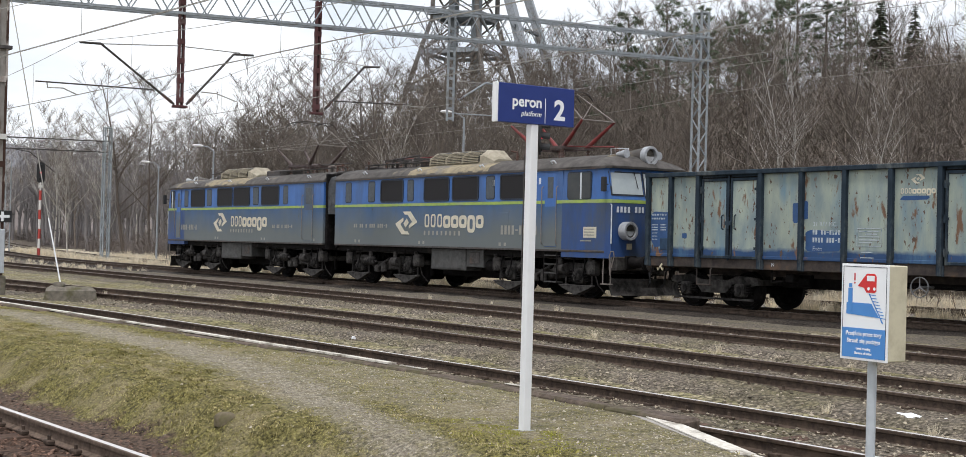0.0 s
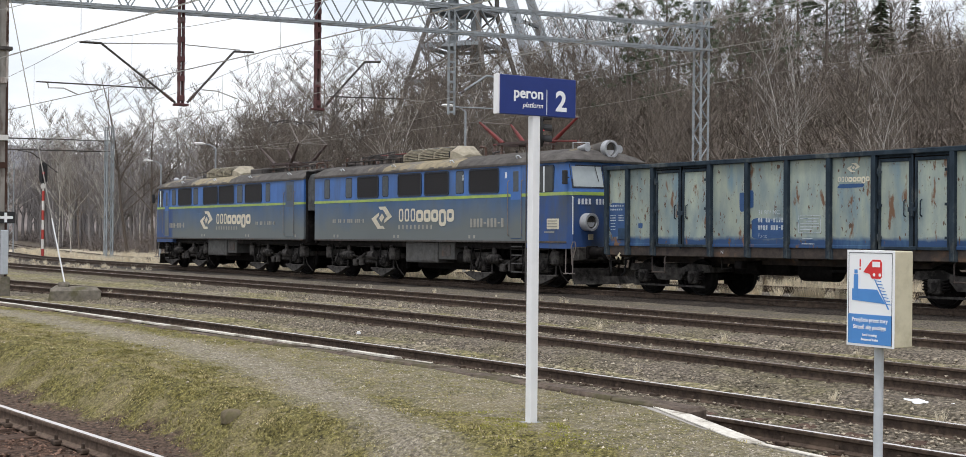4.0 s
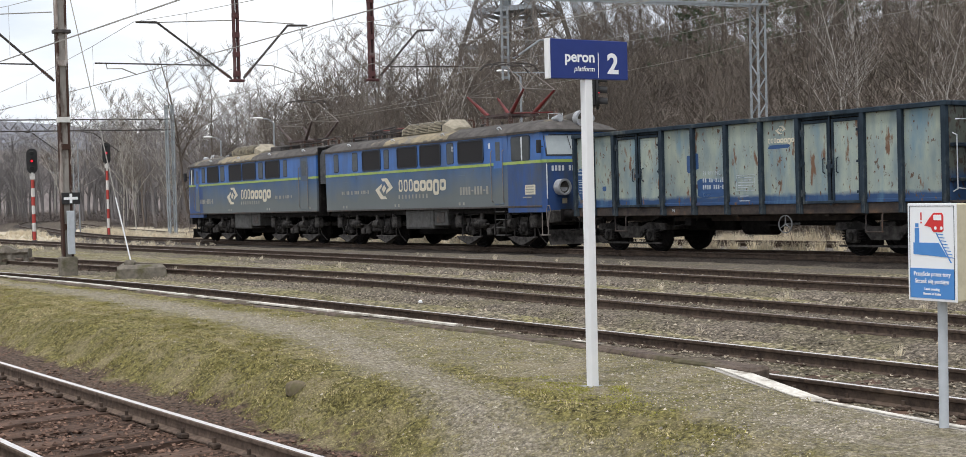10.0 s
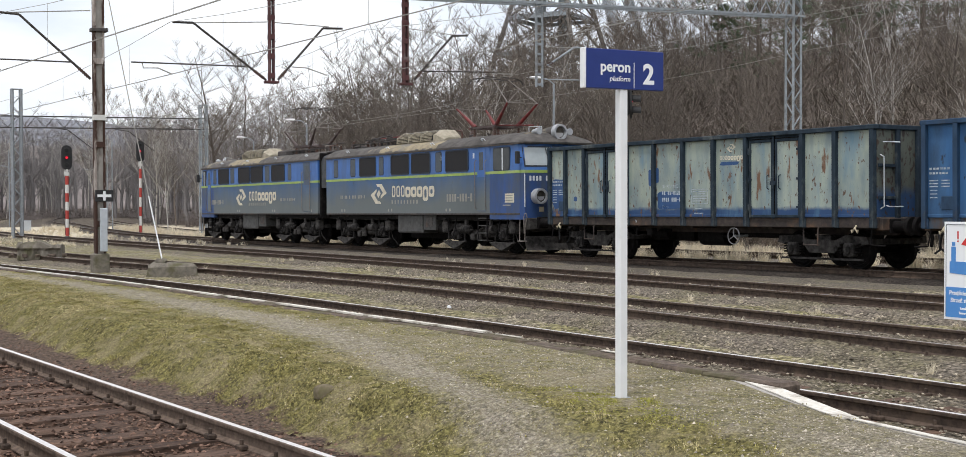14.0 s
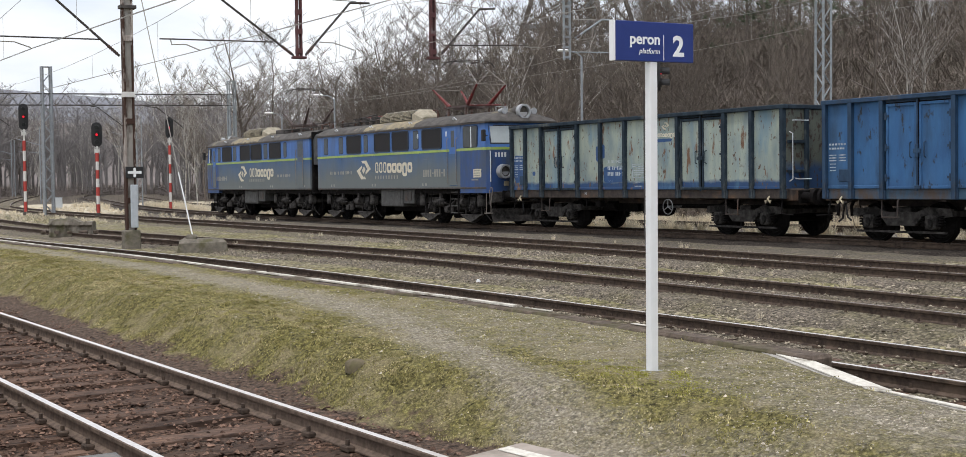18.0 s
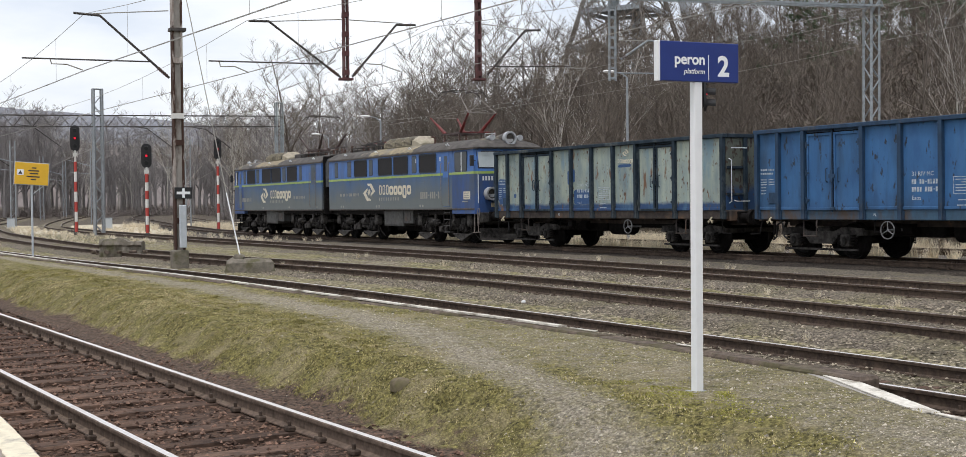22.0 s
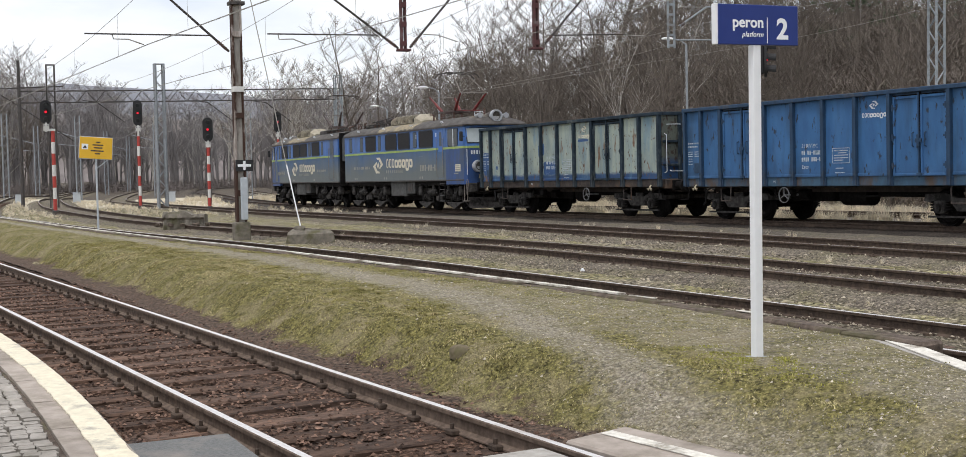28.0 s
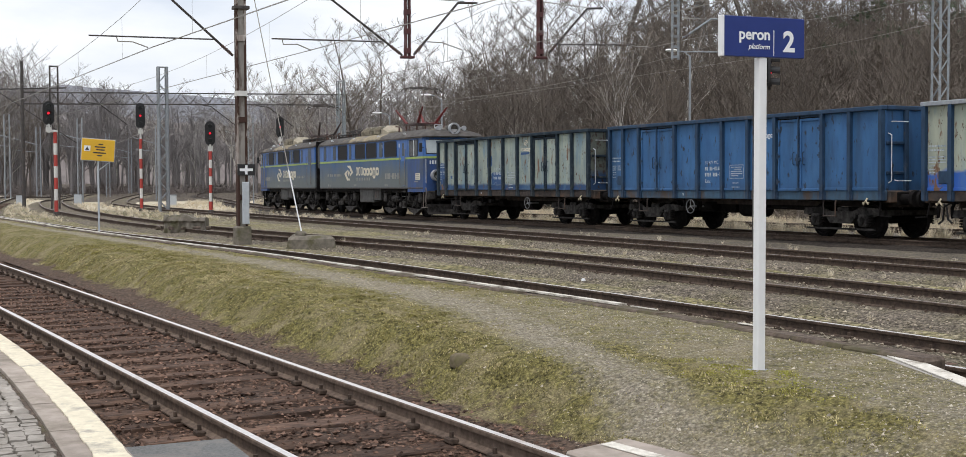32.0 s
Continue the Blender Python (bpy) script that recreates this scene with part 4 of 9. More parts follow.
M_CABGLASS = surf("dark_cab_glass", (0.05, 0.052, 0.05), (0.03, 0.034, 0.035), 2, 0.12, 0.0, 0.0, spec=0.3)
M_LAMPGLASS = surf("lamp_glass", (0.10, 0.09, 0.08), (0.06, 0.055, 0.05), 9, 0.06, 0.0, 0.0, spec=0.9)
M_REFLECTOR = surf("bright_lamp_reflector", (0.85, 0.86, 0.87), (0.75, 0.76, 0.78), 9, 0.12, 0.6, 0.0)
M_BEZEL = surf("grey_lamp_bezel", (0.42, 0.43, 0.44), (0.30, 0.31, 0.33), 9, 0.45, 0.2, 0.05)
M_PANTRED = surf("red_pantograph_arm", (0.20, 0.024, 0.021), (0.11, 0.017, 0.016), 5, 0.55, 0, 0.05, (0.07, 0.035, 0.033), 2, 0.5, 0.66)
M_PANTBROWN = surf("brown_pantograph_arm", (0.085, 0.055, 0.048), (0.05, 0.036, 0.034), 5, 0.6, 0, 0.05, (0.24, 0.20, 0.18), 2, 0.55, 0.7)
M_PANTGREY = surf("grey_pantograph_tube", (0.24, 0.21, 0.185), (0.15, 0.13, 0.12), 9, 0.6, 0.2, 0.05)
M_LOGO = surf("cream_logo_film", (0.66, 0.61, 0.48), (0.54, 0.50, 0.40), 6, 0.55, 0, 0.0, (0.42, 0.40, 0.33), 2.4, 0.55, 0.78)
M_FADED = surf("faded_lettering", (0.33, 0.32, 0.28), (0.24, 0.24, 0.22), 6, 0.7, 0, 0.0)
M_LETTER = surf("white_lettering", (0.66, 0.69, 0.72), (0.52, 0.55, 0.58), 8, 0.6, 0, 0.0)
M_STENCIL = surf("worn_stencil_paint", (0.50, 0.54, 0.57), (0.34, 0.39, 0.43), 9, 0.65, 0, 0.0, (0.16, 0.22, 0.27), 5.0, 0.50, 0.62)
M_POST_PALE = surf("grimy_wagon_post", (0.032, 0.048, 0.064), (0.016, 0.024, 0.034), 5, 0.82, 0, 0.15, (0.12, 0.13, 0.125), 1.6, 0.56, 0.72, (1, 1, 0.5))
M_POST_BLUE = surf("blue_wagon_post", (0.020, 0.055, 0.112), (0.011, 0.030, 0.062), 5, 0.65, 0, 0.1, (0.08, 0.075, 0.07), 1.6, 0.58, 0.74, (1, 1, 0.5))
M_SOLE = surf("dirty_wagon_sole_bar", (0.075, 0.060, 0.052), (0.035, 0.031, 0.030), 6, 0.8, 0, 0.2, (0.15, 0.095, 0.065), 1.5, 0.55, 0.7)
M_SOLE_BLUE = surf("grimy_blue_sole_bar", (0.045, 0.105, 0.175), (0.040, 0.070, 0.105), 5, 0.75, 0, 0.15, (0.075, 0.055, 0.045), 0.9, 0.50, 0.62, (1, 1, 0.5))
M_HANDWHEEL = surf("grey_handwheel_paint", (0.19, 0.195, 0.20), (0.12, 0.12, 0.12), 9, 0.6, 0.1, 0.05)
M_GANGWAY = surf("sooty_gangway_cover", (0.075, 0.078, 0.082), (0.04, 0.042, 0.046), 5, 0.8, 0, 0.2, (0.10, 0.105, 0.11), 1.5, 0.5, 0.7)
M_HOOK = surf("yellow_lashing_hook", (0.50, 0.44, 0.30), (0.36, 0.31, 0.22), 8, 0.6, 0, 0.05)


def wagon_paint(name, c1, c2, patch, plow, phigh, rust, rlow, amp=2.6, nscale=1.15, specks=None):
    """Old paint: low patches of another colour, rust specks and streaks."""
    mt = surf(name, c1, c2, 1.7, 0.66, 0, 0.2, rust, 5.2, rlow, rlow + 0.05, (1.5, 1.5, 0.5), spread=0.13, fine=10)
    nt = mt.node_tree
    nd, ln = nt.nodes, nt.links
    bs = nd["Principled BSDF"]
    before = bs.inputs["Base Color"].links[0].from_socket
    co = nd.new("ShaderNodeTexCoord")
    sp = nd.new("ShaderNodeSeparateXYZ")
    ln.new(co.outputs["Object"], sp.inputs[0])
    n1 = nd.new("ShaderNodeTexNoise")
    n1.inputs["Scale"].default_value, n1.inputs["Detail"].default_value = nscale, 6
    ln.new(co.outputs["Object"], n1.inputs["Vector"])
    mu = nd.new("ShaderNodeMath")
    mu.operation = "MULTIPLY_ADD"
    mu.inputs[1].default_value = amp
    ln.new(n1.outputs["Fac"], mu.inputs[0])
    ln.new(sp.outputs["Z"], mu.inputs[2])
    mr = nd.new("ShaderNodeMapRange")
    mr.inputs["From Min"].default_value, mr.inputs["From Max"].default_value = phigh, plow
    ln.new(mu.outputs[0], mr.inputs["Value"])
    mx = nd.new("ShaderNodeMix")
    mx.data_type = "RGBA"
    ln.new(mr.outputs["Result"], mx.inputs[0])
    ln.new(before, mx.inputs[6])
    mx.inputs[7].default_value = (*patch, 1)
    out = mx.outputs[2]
    for colour, stretch, scale, low, high in specks or []:
        mp = nd.new("ShaderNodeMapping")
        mp.inputs["Scale"].default_value = stretch
        ln.new(co.outputs["Object"], mp.inputs["Vector"])
        n2 = nd.new("ShaderNodeTexNoise")
        n2.inputs["Scale"].default_value, n2.inputs["Detail"].default_value, n2.inputs["Roughness"].default_value = scale, 7, 0.6
        ln.new(mp.outputs["Vector"], n2.inputs["Vector"])
        r2 = nd.new("ShaderNodeMapRange")
        r2.inputs["From Min"].default_value, r2.inputs["From Max"].default_value = low, high
        ln.new(n2.outputs["Fac"], r2.inputs["Value"])
        m2 = nd.new("ShaderNodeMix")
        m2.data_type = "RGBA"
        ln.new(r2.outputs["Result"], m2.inputs[0])
        ln.new(out, m2.inputs[6])
        m2.inputs[7].default_value = (*colour, 1)
        out = m2.outputs[2]
    ln.new(out, bs.inputs["Base Color"])
    return mt


RUST_SPECKS = [((0.105, 0.215, 0.31), (1, 1, 0.25), 1.1, 0.56, 0.74), ((0.155, 0.085, 0.050), (1.5, 1.5, 0.45), 2.6, 0.60, 0.65), ((0.10, 0.06, 0.04), (1.6, 1.6, 0.8), 6.0, 0.625, 0.65), ((0.05, 0.045, 0.045), (1.0, 1.0, 1.0), 14.0, 0.70, 0.72)]
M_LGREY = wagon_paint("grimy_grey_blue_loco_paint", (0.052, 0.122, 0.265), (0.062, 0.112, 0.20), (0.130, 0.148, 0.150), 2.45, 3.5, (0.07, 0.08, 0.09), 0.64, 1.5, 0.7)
M_PALE = wagon_paint("pale_green_grey_wagon_paint", (0.345, 0.385, 0.315), (0.17, 0.225, 0.24), (0.022, 0.060, 0.150), 1.50, 1.60, (0.13, 0.07, 0.04), 0.615, 0.14, 4.5, RUST_SPECKS)
M_BLUEWAG = wagon_paint("blue_wagon_paint", (0.038, 0.132, 0.300), (0.028, 0.094, 0.225), (0.03, 0.085, 0.19), 1.6, 2.1, (0.03, 0.03, 0.035), 0.70, 1.0, 1.1, [((0.026, 0.066, 0.13), (1.2, 1.2, 0.2), 1.6, 0.50, 0.72), ((0.06, 0.16, 0.33), (1.0, 1.0, 0.5), 0.9, 0.55, 0.8), ((0.022, 0.030, 0.042), (1.6, 1.6, 0.7), 3.6, 0.60, 0.66)])
M_PALE_BLUE = wagon_paint("pale_wagon_paint_with_blue", (0.43, 0.455, 0.36), (0.27, 0.31, 0.27), (0.03, 0.11, 0.42), 1.9, 2.0, (0.13, 0.07, 0.04), 0.61, 0.5, 2.0, RUST_SPECKS)
M_ENDWALL = wagon_paint("rusty_dark_end_wall", (0.125, 0.135, 0.105), (0.085, 0.095, 0.082), (0.026, 0.065, 0.15), 2.0, 2.3, (0.045, 0.03, 0.024), 0.54, 0.6, 1.6, [((0.055, 0.035, 0.025), (1.2, 1.2, 0.9), 5.0, 0.55, 0.60)])
M_PATCHBLUE = surf("dark_blue_overpaint", (0.030, 0.085, 0.215), (0.024, 0.066, 0.17), 5, 0.6, 0, 0.05)

CACHE = {}


def cached(key, make, material):
    if key not in CACHE:
        CACHE[key] = mesh_of(key, make(), material)
    return CACHE[key]


# ---- wheels and bogies ----
def wheelset_geo(r, gauge=0.753):
    geo = Geo()
    geo.tube((0, -1.05, 0), (0, 1.05, 0), 0.085, 0.085, 10)
    for s in (-1, 1):
        y = s * gauge
        prof = [(0.11, y - 0.09), (r * 0.75, y - 0.03), (r * 0.8, y - 0.07), (r + 0.028, y - s * 0.075 - 0.005), (r + 0.0, y - s * 0.03), (r - 0.004, y + s * 0.065), (r * 0.8, y + 0.06), (r * 0.75, y + 0.03), (0.11, y + 0.09)]
        n = 28
        geo.loft([[(p[0] * math.cos(2 * math.pi * k / n), p[1], p[0] * math.sin(2 * math.pi * k / n)) for k in range(n)] for p in prof], True, False)
    return geo


WHEELS = []


def wheelset(parent, x, r, base):
    ob = part("wheelset", cached(f"wheelset_{round(r * 100)}", lambda: wheelset_geo(r), M_CHASSIS), None, parent, m=pose(x, 0, r - 0.002))
    WHEELS.append((ob, x, r))
    return ob


def coil(x, y, z0, z1, r=0.07, turns=5):
    geo = Geo()
    n, steps_n = 5, turns * 10
    rings = []
    for k in range(steps_n + 1):
        a = 2 * math.pi * turns * k / steps_n
        c = Vector((x + r * math.cos(a), y + r * math.sin(a), z0 + (z1 - z0) * k / steps_n))
        out = Vector((math.cos(a), math.sin(a), 0))
        rings.append([c + (out * math.cos(2 * math.pi * j / n) + Vector((0, 0, 1)) * math.sin(2 * math.pi * j / n)) * 0.018 for j in range(n)])
    return geo.loft(rings)


def loco_bogie(parent, u, half, s):
    """A two-axle bogie with outside frames, coil springs and hangers."""
    def bogie_sides():
        geo = Geo()
        for y in (-1.08, 1.08):
            out = [(-half - 0.75, 0.72), (-half - 0.7, 0.98), (-0.9, 1.0), (-0.7, 0.78), (0.7, 0.78), (0.9, 1.0), (half + 0.7, 0.98), (half + 0.75, 0.72), (half + 0.3, 0.74), (half - 0.35, 0.74), (0.75, 0.55), (-0.75, 0.55), (-half + 0.35, 0.74), (-half - 0.3, 0.74)]
            geo.prism(out, "y", y - 0.06, y + 0.06)
        geo.box(-0.35, 0.35, -1.0, 1.0, 0.5, 0.75, 0.03)
        for x in (-half - 0.7, half + 0.7):
            geo.box(x - 0.07, x + 0.07, -1.05, 1.05, 0.72, 0.9, 0.02)
        return geo

    bg = part("bogie", cached("loco_bogie_frame", bogie_sides, M_BOGIE), None, parent, "oily dark locomotive bogie", m=pose(s * u, 0, 0))
    for ax in (-half, half):
        wheelset(bg, ax, 0.62, u)
        for y in (-1, 1):
            def axle_box():
                geo = Geo().box(-0.19, 0.19, -0.16, 0.10, -0.20, 0.24, 0.04)
                geo.tube((0, -0.16, 0), (0, -0.24, 0), 0.15, 0.13, 14)
                geo.tube((0, -0.24, 0), (0, -0.27, 0), 0.06, 0.05, 10)
                for k in range(6):
                    a = k * math.pi / 3
                    geo.tube((0.11 * math.cos(a), -0.24, 0.11 * math.sin(a)), (0.11 * math.cos(a), -0.255, 0.11 * math.sin(a)), 0.016, 0.016, 6)
                return geo

            part("axle_box", cached("loco_axle_box", axle_box, M_BOGIE), None, bg, m=pose(ax, y * 1.12, 0.62, 0, 0, 0 if y < 0 else 180))
            for o in (-0.34, 0.34):
                part("spring", cached("loco_spring", lambda: coil(0, 0, 0, 0.36, 0.085, 5), M_CHASSIS), None, bg, m=pose(ax + o, y * 1.18, 0.42))
            def hanger():
                geo = Geo()
                geo.prism([(-0.62, 0.40), (-0.5, 0.40), (0, 0.2), (0.5, 0.40), (0.62, 0.40), (0.62, 0.36), (0.12, 0.10), (-0.12, 0.10), (-0.62, 0.36)], "y", -0.05, 0.05)
                for x in (-0.55, 0.55):
                    geo.tube((x, 0, 0.36), (x, 0, 0.92), 0.028, 0.028, 8)
                    geo.tube((x, 0, 0.34), (x, 0, 0.40), 0.055, 0.055, 8)
                return geo
            def shield():
                """The pointed plate that hangs below an axle box."""
                geo = Geo().prism([(-0.66, 0.36), (0.66, 0.36), (0.58, 0.30), (0.08, 0.13), (-0.08, 0.13), (-0.58, 0.30)], "y", -0.07, 0.03)
                geo.box(-0.70, 0.70, -0.075, 0.035, 0.34, 0.385, 0.012)
                return geo
            part("axle_shield", cached("loco_axle_shield", shield, M_BOGIE), None, bg, m=pose(ax, y * 1.30, 0, 0, 0, 0 if y < 0 else 180))
            def cylinder():
                geo = Geo().tube((-0.20, 0, 0), (0.16, 0, 0), 0.15, 0.15, 16).tube((0.16, 0, 0), (0.24, 0, 0), 0.15, 0.08, 16)
                geo.tube((-0.20, 0, 0), (-0.24, 0, 0), 0.17, 0.17, 16).tube((0.24, 0, 0), (0.42, 0, -0.03), 0.03, 0.03, 8)
                geo.box(-0.08, 0.08, -0.05, 0.05, 0.1, 0.34, 0.02)
                return geo
            part("brake_cylinder", cached("loco_brake_cylinder", cylinder, M_BOGIE), None, bg, m=pose(ax * 1.0 + (0.74 if ax < 0 else -0.74), y * 1.27, 0.80, 0, 0, 0 if ax < 0 else 180))
            part("equaliser", cached("loco_equaliser", hanger, M_BOGIE), None, bg, m=pose(ax, y * 1.22, 0))

        part("traction_motor", cached("loco_motor", lambda: Geo().tube((0, -0.6, 0.6), (0, 0.6, 0.6), 0.40, 0.40, 16).box(-0.72, 0.72, -0.45, 0.45, 0.42, 1.0, 0.05), M_CHASSIS), None, bg, m=pose(ax * 0.52, 0, 0))

        def brake():
            return Geo().box(-0.06, 0.06, -0.05, 0.05, 0.38, 0.8, 0.02).bar((0, 0, 0.8), (0.05, 0, 1.05), 0.04, 0.07)
        for o in (-0.72, 0.72):
            for y in (-0.76, 0.76):
                part("brake_shoe", cached("loco_brake", brake, M_CHASSIS), None, bg, m=pose(ax + o, y, 0))
    for y in (-1, 1):
        def sandbox():
            geo = Geo().box(-0.17, 0.17, -0.13, 0.13, 0, 0.42, 0.04)
            geo.tube((0, -0.1, 0.42), (0, -0.13, 0.5), 0.06, 0.06, 10)
            geo.path([(0.1, 0, 0), (0.14, 0.06, -0.25), (0.3, 0.2, -0.5)], 0.018)
            return geo
        part("sand_box", cached("loco_sandbox", sandbox, M_BOGIE), None, bg, m=pose(-half - 0.62, y * 1.24, 0.66, 0, 0, 0 if y < 0 else 180))
        part("sand_box", cached("loco_sandbox", sandbox, M_BOGIE), None, bg, m=pose(half + 0.62, y * 1.24, 0.66, 0, 0, 0 if y < 0 else 180))
        def damper():
            geo = Geo().tube((-0.3, 0, 0.62), (0.25, 0, 0.86), 0.05, 0.05, 10)
            geo.tube((0.2, 0, 0.84), (0.42, 0, 0.94), 0.025, 0.025, 8)
            geo.path([(-1.9, 0.02, 1.08), (-0.9, 0.0, 1.13), (0.9, 0, 1.1), (2.0, 0.02, 1.12)], 0.022)
            geo.box(-0.55, -0.3, -0.06, 0.08, 0.42, 0.66, 0.03)
            geo.tube((0.0, 0, 0.45), (0.0, 0, 0.72), 0.11, 0.11, 12)
            return geo
        part("damper", cached("loco_damper", damper, M_BOGIE), None, bg, m=pose(0, y * 1.22, 0))
        def hoses():
            return Geo().path([(-0.25, 0, 1.2), (-0.28, -0.05, 0.75), (-0.1, -0.09, 0.5), (0.12, -0.08, 0.55), (0.2, -0.04, 0.85), (0.22, 0, 1.2)], 0.022, 6)
        for x in (-half - 0.1, half + 0.15):
            part("hose", cached("loco_hose", hoses, M_CHASSIS), None, bg, m=pose(x, y * 1.30, 0, 0, 0, 0))
    return bg


def glyph_bars(parent, text, x0, z0, w, h, y, material, name="lettering", label="", m=None, gap=0.34):
    """Plain bars that stand for one line of lettering: one bar a character."""
    n = len(text)
    cw = w / n
    holder = None
    if h < 0.1:
        return part(name, Geo().box(x0, x0 + w, y - 0.004, y, z0, z0 + h), material, parent, label, m=m, smooth=False)
    for k, ch in enumerate(text):
        if ch == " ":
            continue
        hh = h if ch.isupper() or ch.isdigit() else h * 0.72
        a, b = x0 + k * cw, x0 + (k + 1) * cw - cw * gap
        za, zb = (z0 + h * 0.42, z0 + h * 0.58) if ch == "-" else (z0, z0 + hh)
        ob = part(name, Geo().box(a, b, y - 0.004, y, za, zb), material, parent, label, m=m, smooth=False)
        holder = holder or ob
    return holder


def logo(parent, x, z, wide, high, y, material):
    """The operator's mark as two plain interlocked hooks."""
    geo = Geo()
    for flip in (1, -1):
        pts = [(-0.16, 0.50), (0.19, 0.50), (0.50, 0.04), (0.13, -0.24), (0.13, -0.10), (0.27, 0.05), (0.06, 0.36), (-0.07, 0.36)]
        quads = [(0, 1, 6, 7), (1, 2, 5, 6), (2, 3, 4, 5)]
        for q in quads:
            geo.prism([(x + flip * pts[i][0] * wide, z + flip * pts[i][1] * high) for i in q], "y", y - 0.005, y)
    geo.prism([(x + p * wide, z + q * high) for p, q in ((0.02, 0.20), (0.12, 0.02), (-0.02, -0.20), (-0.12, -0.02))], "y", y - 0.005, y)
    return part("logo", geo, material, parent, "cream hooked company mark", smooth=False)


def blob(geo, cx, cz, w, h, t, y, gap=None):
    """A rounded upright ring of plain lettering, with a break where asked."""
    n = 20
    for k in range(n):
        if gap and k in gap:
            continue
        quad = []
        for a, f in ((k, 0), (k + 1, 0), (k + 1, 1), (k, 1)):
            an = 2 * math.pi * a / n
            c, sn = math.cos(an), math.sin(an)
            e = 0.55
            px, pz = math.copysign(abs(c) ** e, c), math.copysign(abs(sn) ** e, sn)
            quad.append((cx + px * (w / 2 - f * t), cz + pz * (h / 2 - f * t)))
        geo.prism(quad, "y", y - 0.004, y)


def word_bars(parent, x0, z0, w, h, y, material, label=""):
    """The company's word as plain shapes: three narrow tall rings, then five bold round ones."""
    shapes = []
    cw = w * 0.33 / 3
    for k in range(3):
        shapes.append((x0 + (k + 0.46) * cw, z0 + 0.5 * h, cw * 0.74, h, cw * 0.17))
    cw = w * 0.67 / 5
    for k in range(5):
        shapes.append((x0 + w * 0.33 + (k + 0.46) * cw, z0 + (0.42 if k != 3 else 0.26) * h, cw * 0.92, h * (0.92 if k != 3 else 1.26), cw * 0.27))
    for shape in shapes:
        geo = Geo()
        blob(geo, *shape, y)
        part("lettering", geo, material, parent, label, smooth=False)


def pantograph(parent, u, s, red, half):
    base = Geo()
    for y in (-0.55, 0.55):
        base.bar((u - half, y, 4.36), (u + half, y, 4.36), 0.06, 0.07)
    for x in (-half, 0, half):
        base.bar((u + x, -0.6, 4.34), (u + x, 0.6, 4.34), 0.06, 0.06)
    base.tube((u - 0.5, 0.1, 4.38), (u + 0.5, 0.1, 4.38), 0.08, 0.08, 10)
    low = M_PANTRED if red else M_PANTBROWN
    pg = part("pantograph", base, M_PANTBROWN, parent, "raised diamond pantograph" + (" with red arms" if red else " with brown arms"))
    for x in (-half + 0.1, half - 0.1):
        for y in (-0.5, 0.5):
            geo = Geo()
            for k in range(3):
                geo.tube((u + x, y, 4.06 + k * 0.085), (u + x, y, 4.11 + k * 0.085), 0.075, 0.055, 10)
            geo.tube((u + x, y, 3.98), (u + x, y, 4.34), 0.04, 0.04, 8)
            part("insulator", geo, M_INSUL, pg)
    knee = half + 0.9
    for d in (-1, 1):
        for y in (-1, 1):
            part("lower_arm", Geo().tube((u + d * (half - 0.1), y * 0.45, 4.38), (u + d * knee, y * 0.62, 5.10), 0.075, 0.035, 8), low, pg)
            part("upper_arm", Geo().tube((u + d * knee, y * 0.62, 5.10), (u + d * 0.28, y * 0.32, 6.02), 0.022, 0.018, 6), M_PANTGREY, pg)
        part("brace", Geo().tube((u + d * knee, -0.62, 5.10), (u + d * knee, 0.62, 5.10), 0.02, 0.02, 6).tube((u + d * knee, -0.6, 5.10), (u + d * 0.85, 0.45, 5.7), 0.012, 0.012, 5), M_PANTGREY, pg)
    head = Geo()
    for x in (-0.28, 0.28):
        pts = [(u + x, -0.98, 5.86), (u + x, -0.82, 6.03), (u + x, -0.6, 6.09), (u + x, 0.6, 6.09), (u + x, 0.82, 6.03), (u + x, 0.98, 5.86)]
        for a, b in zip(pts, pts[1:]):
            head.bar(a, b, 0.05, 0.035)
    for y in (-0.32, 0.32, -0.8, 0.8):
        head.bar((u - 0.3, y, 6.03), (u + 0.3, y, 6.03), 0.03, 0.03)
    part("pan_head", head, M_DARKSTEEL, pg, "dark collector head")
    return pg


def round_rect(x0, x1, z0, z1, r):
    pts = []
    for cx, cz, a0 in ((x1 - r, z0 + r, -90), (x1 - r, z1 - r, 0), (x0 + r, z1 - r, 90), (x0 + r, z0 + r, 180)):
        for k in range(5):
            a = math.radians(a0 + k * 22.5)
            pts.append((cx + r * math.cos(a), cz + r * math.sin(a)))
    return pts


rng_stain = random.Random(12)


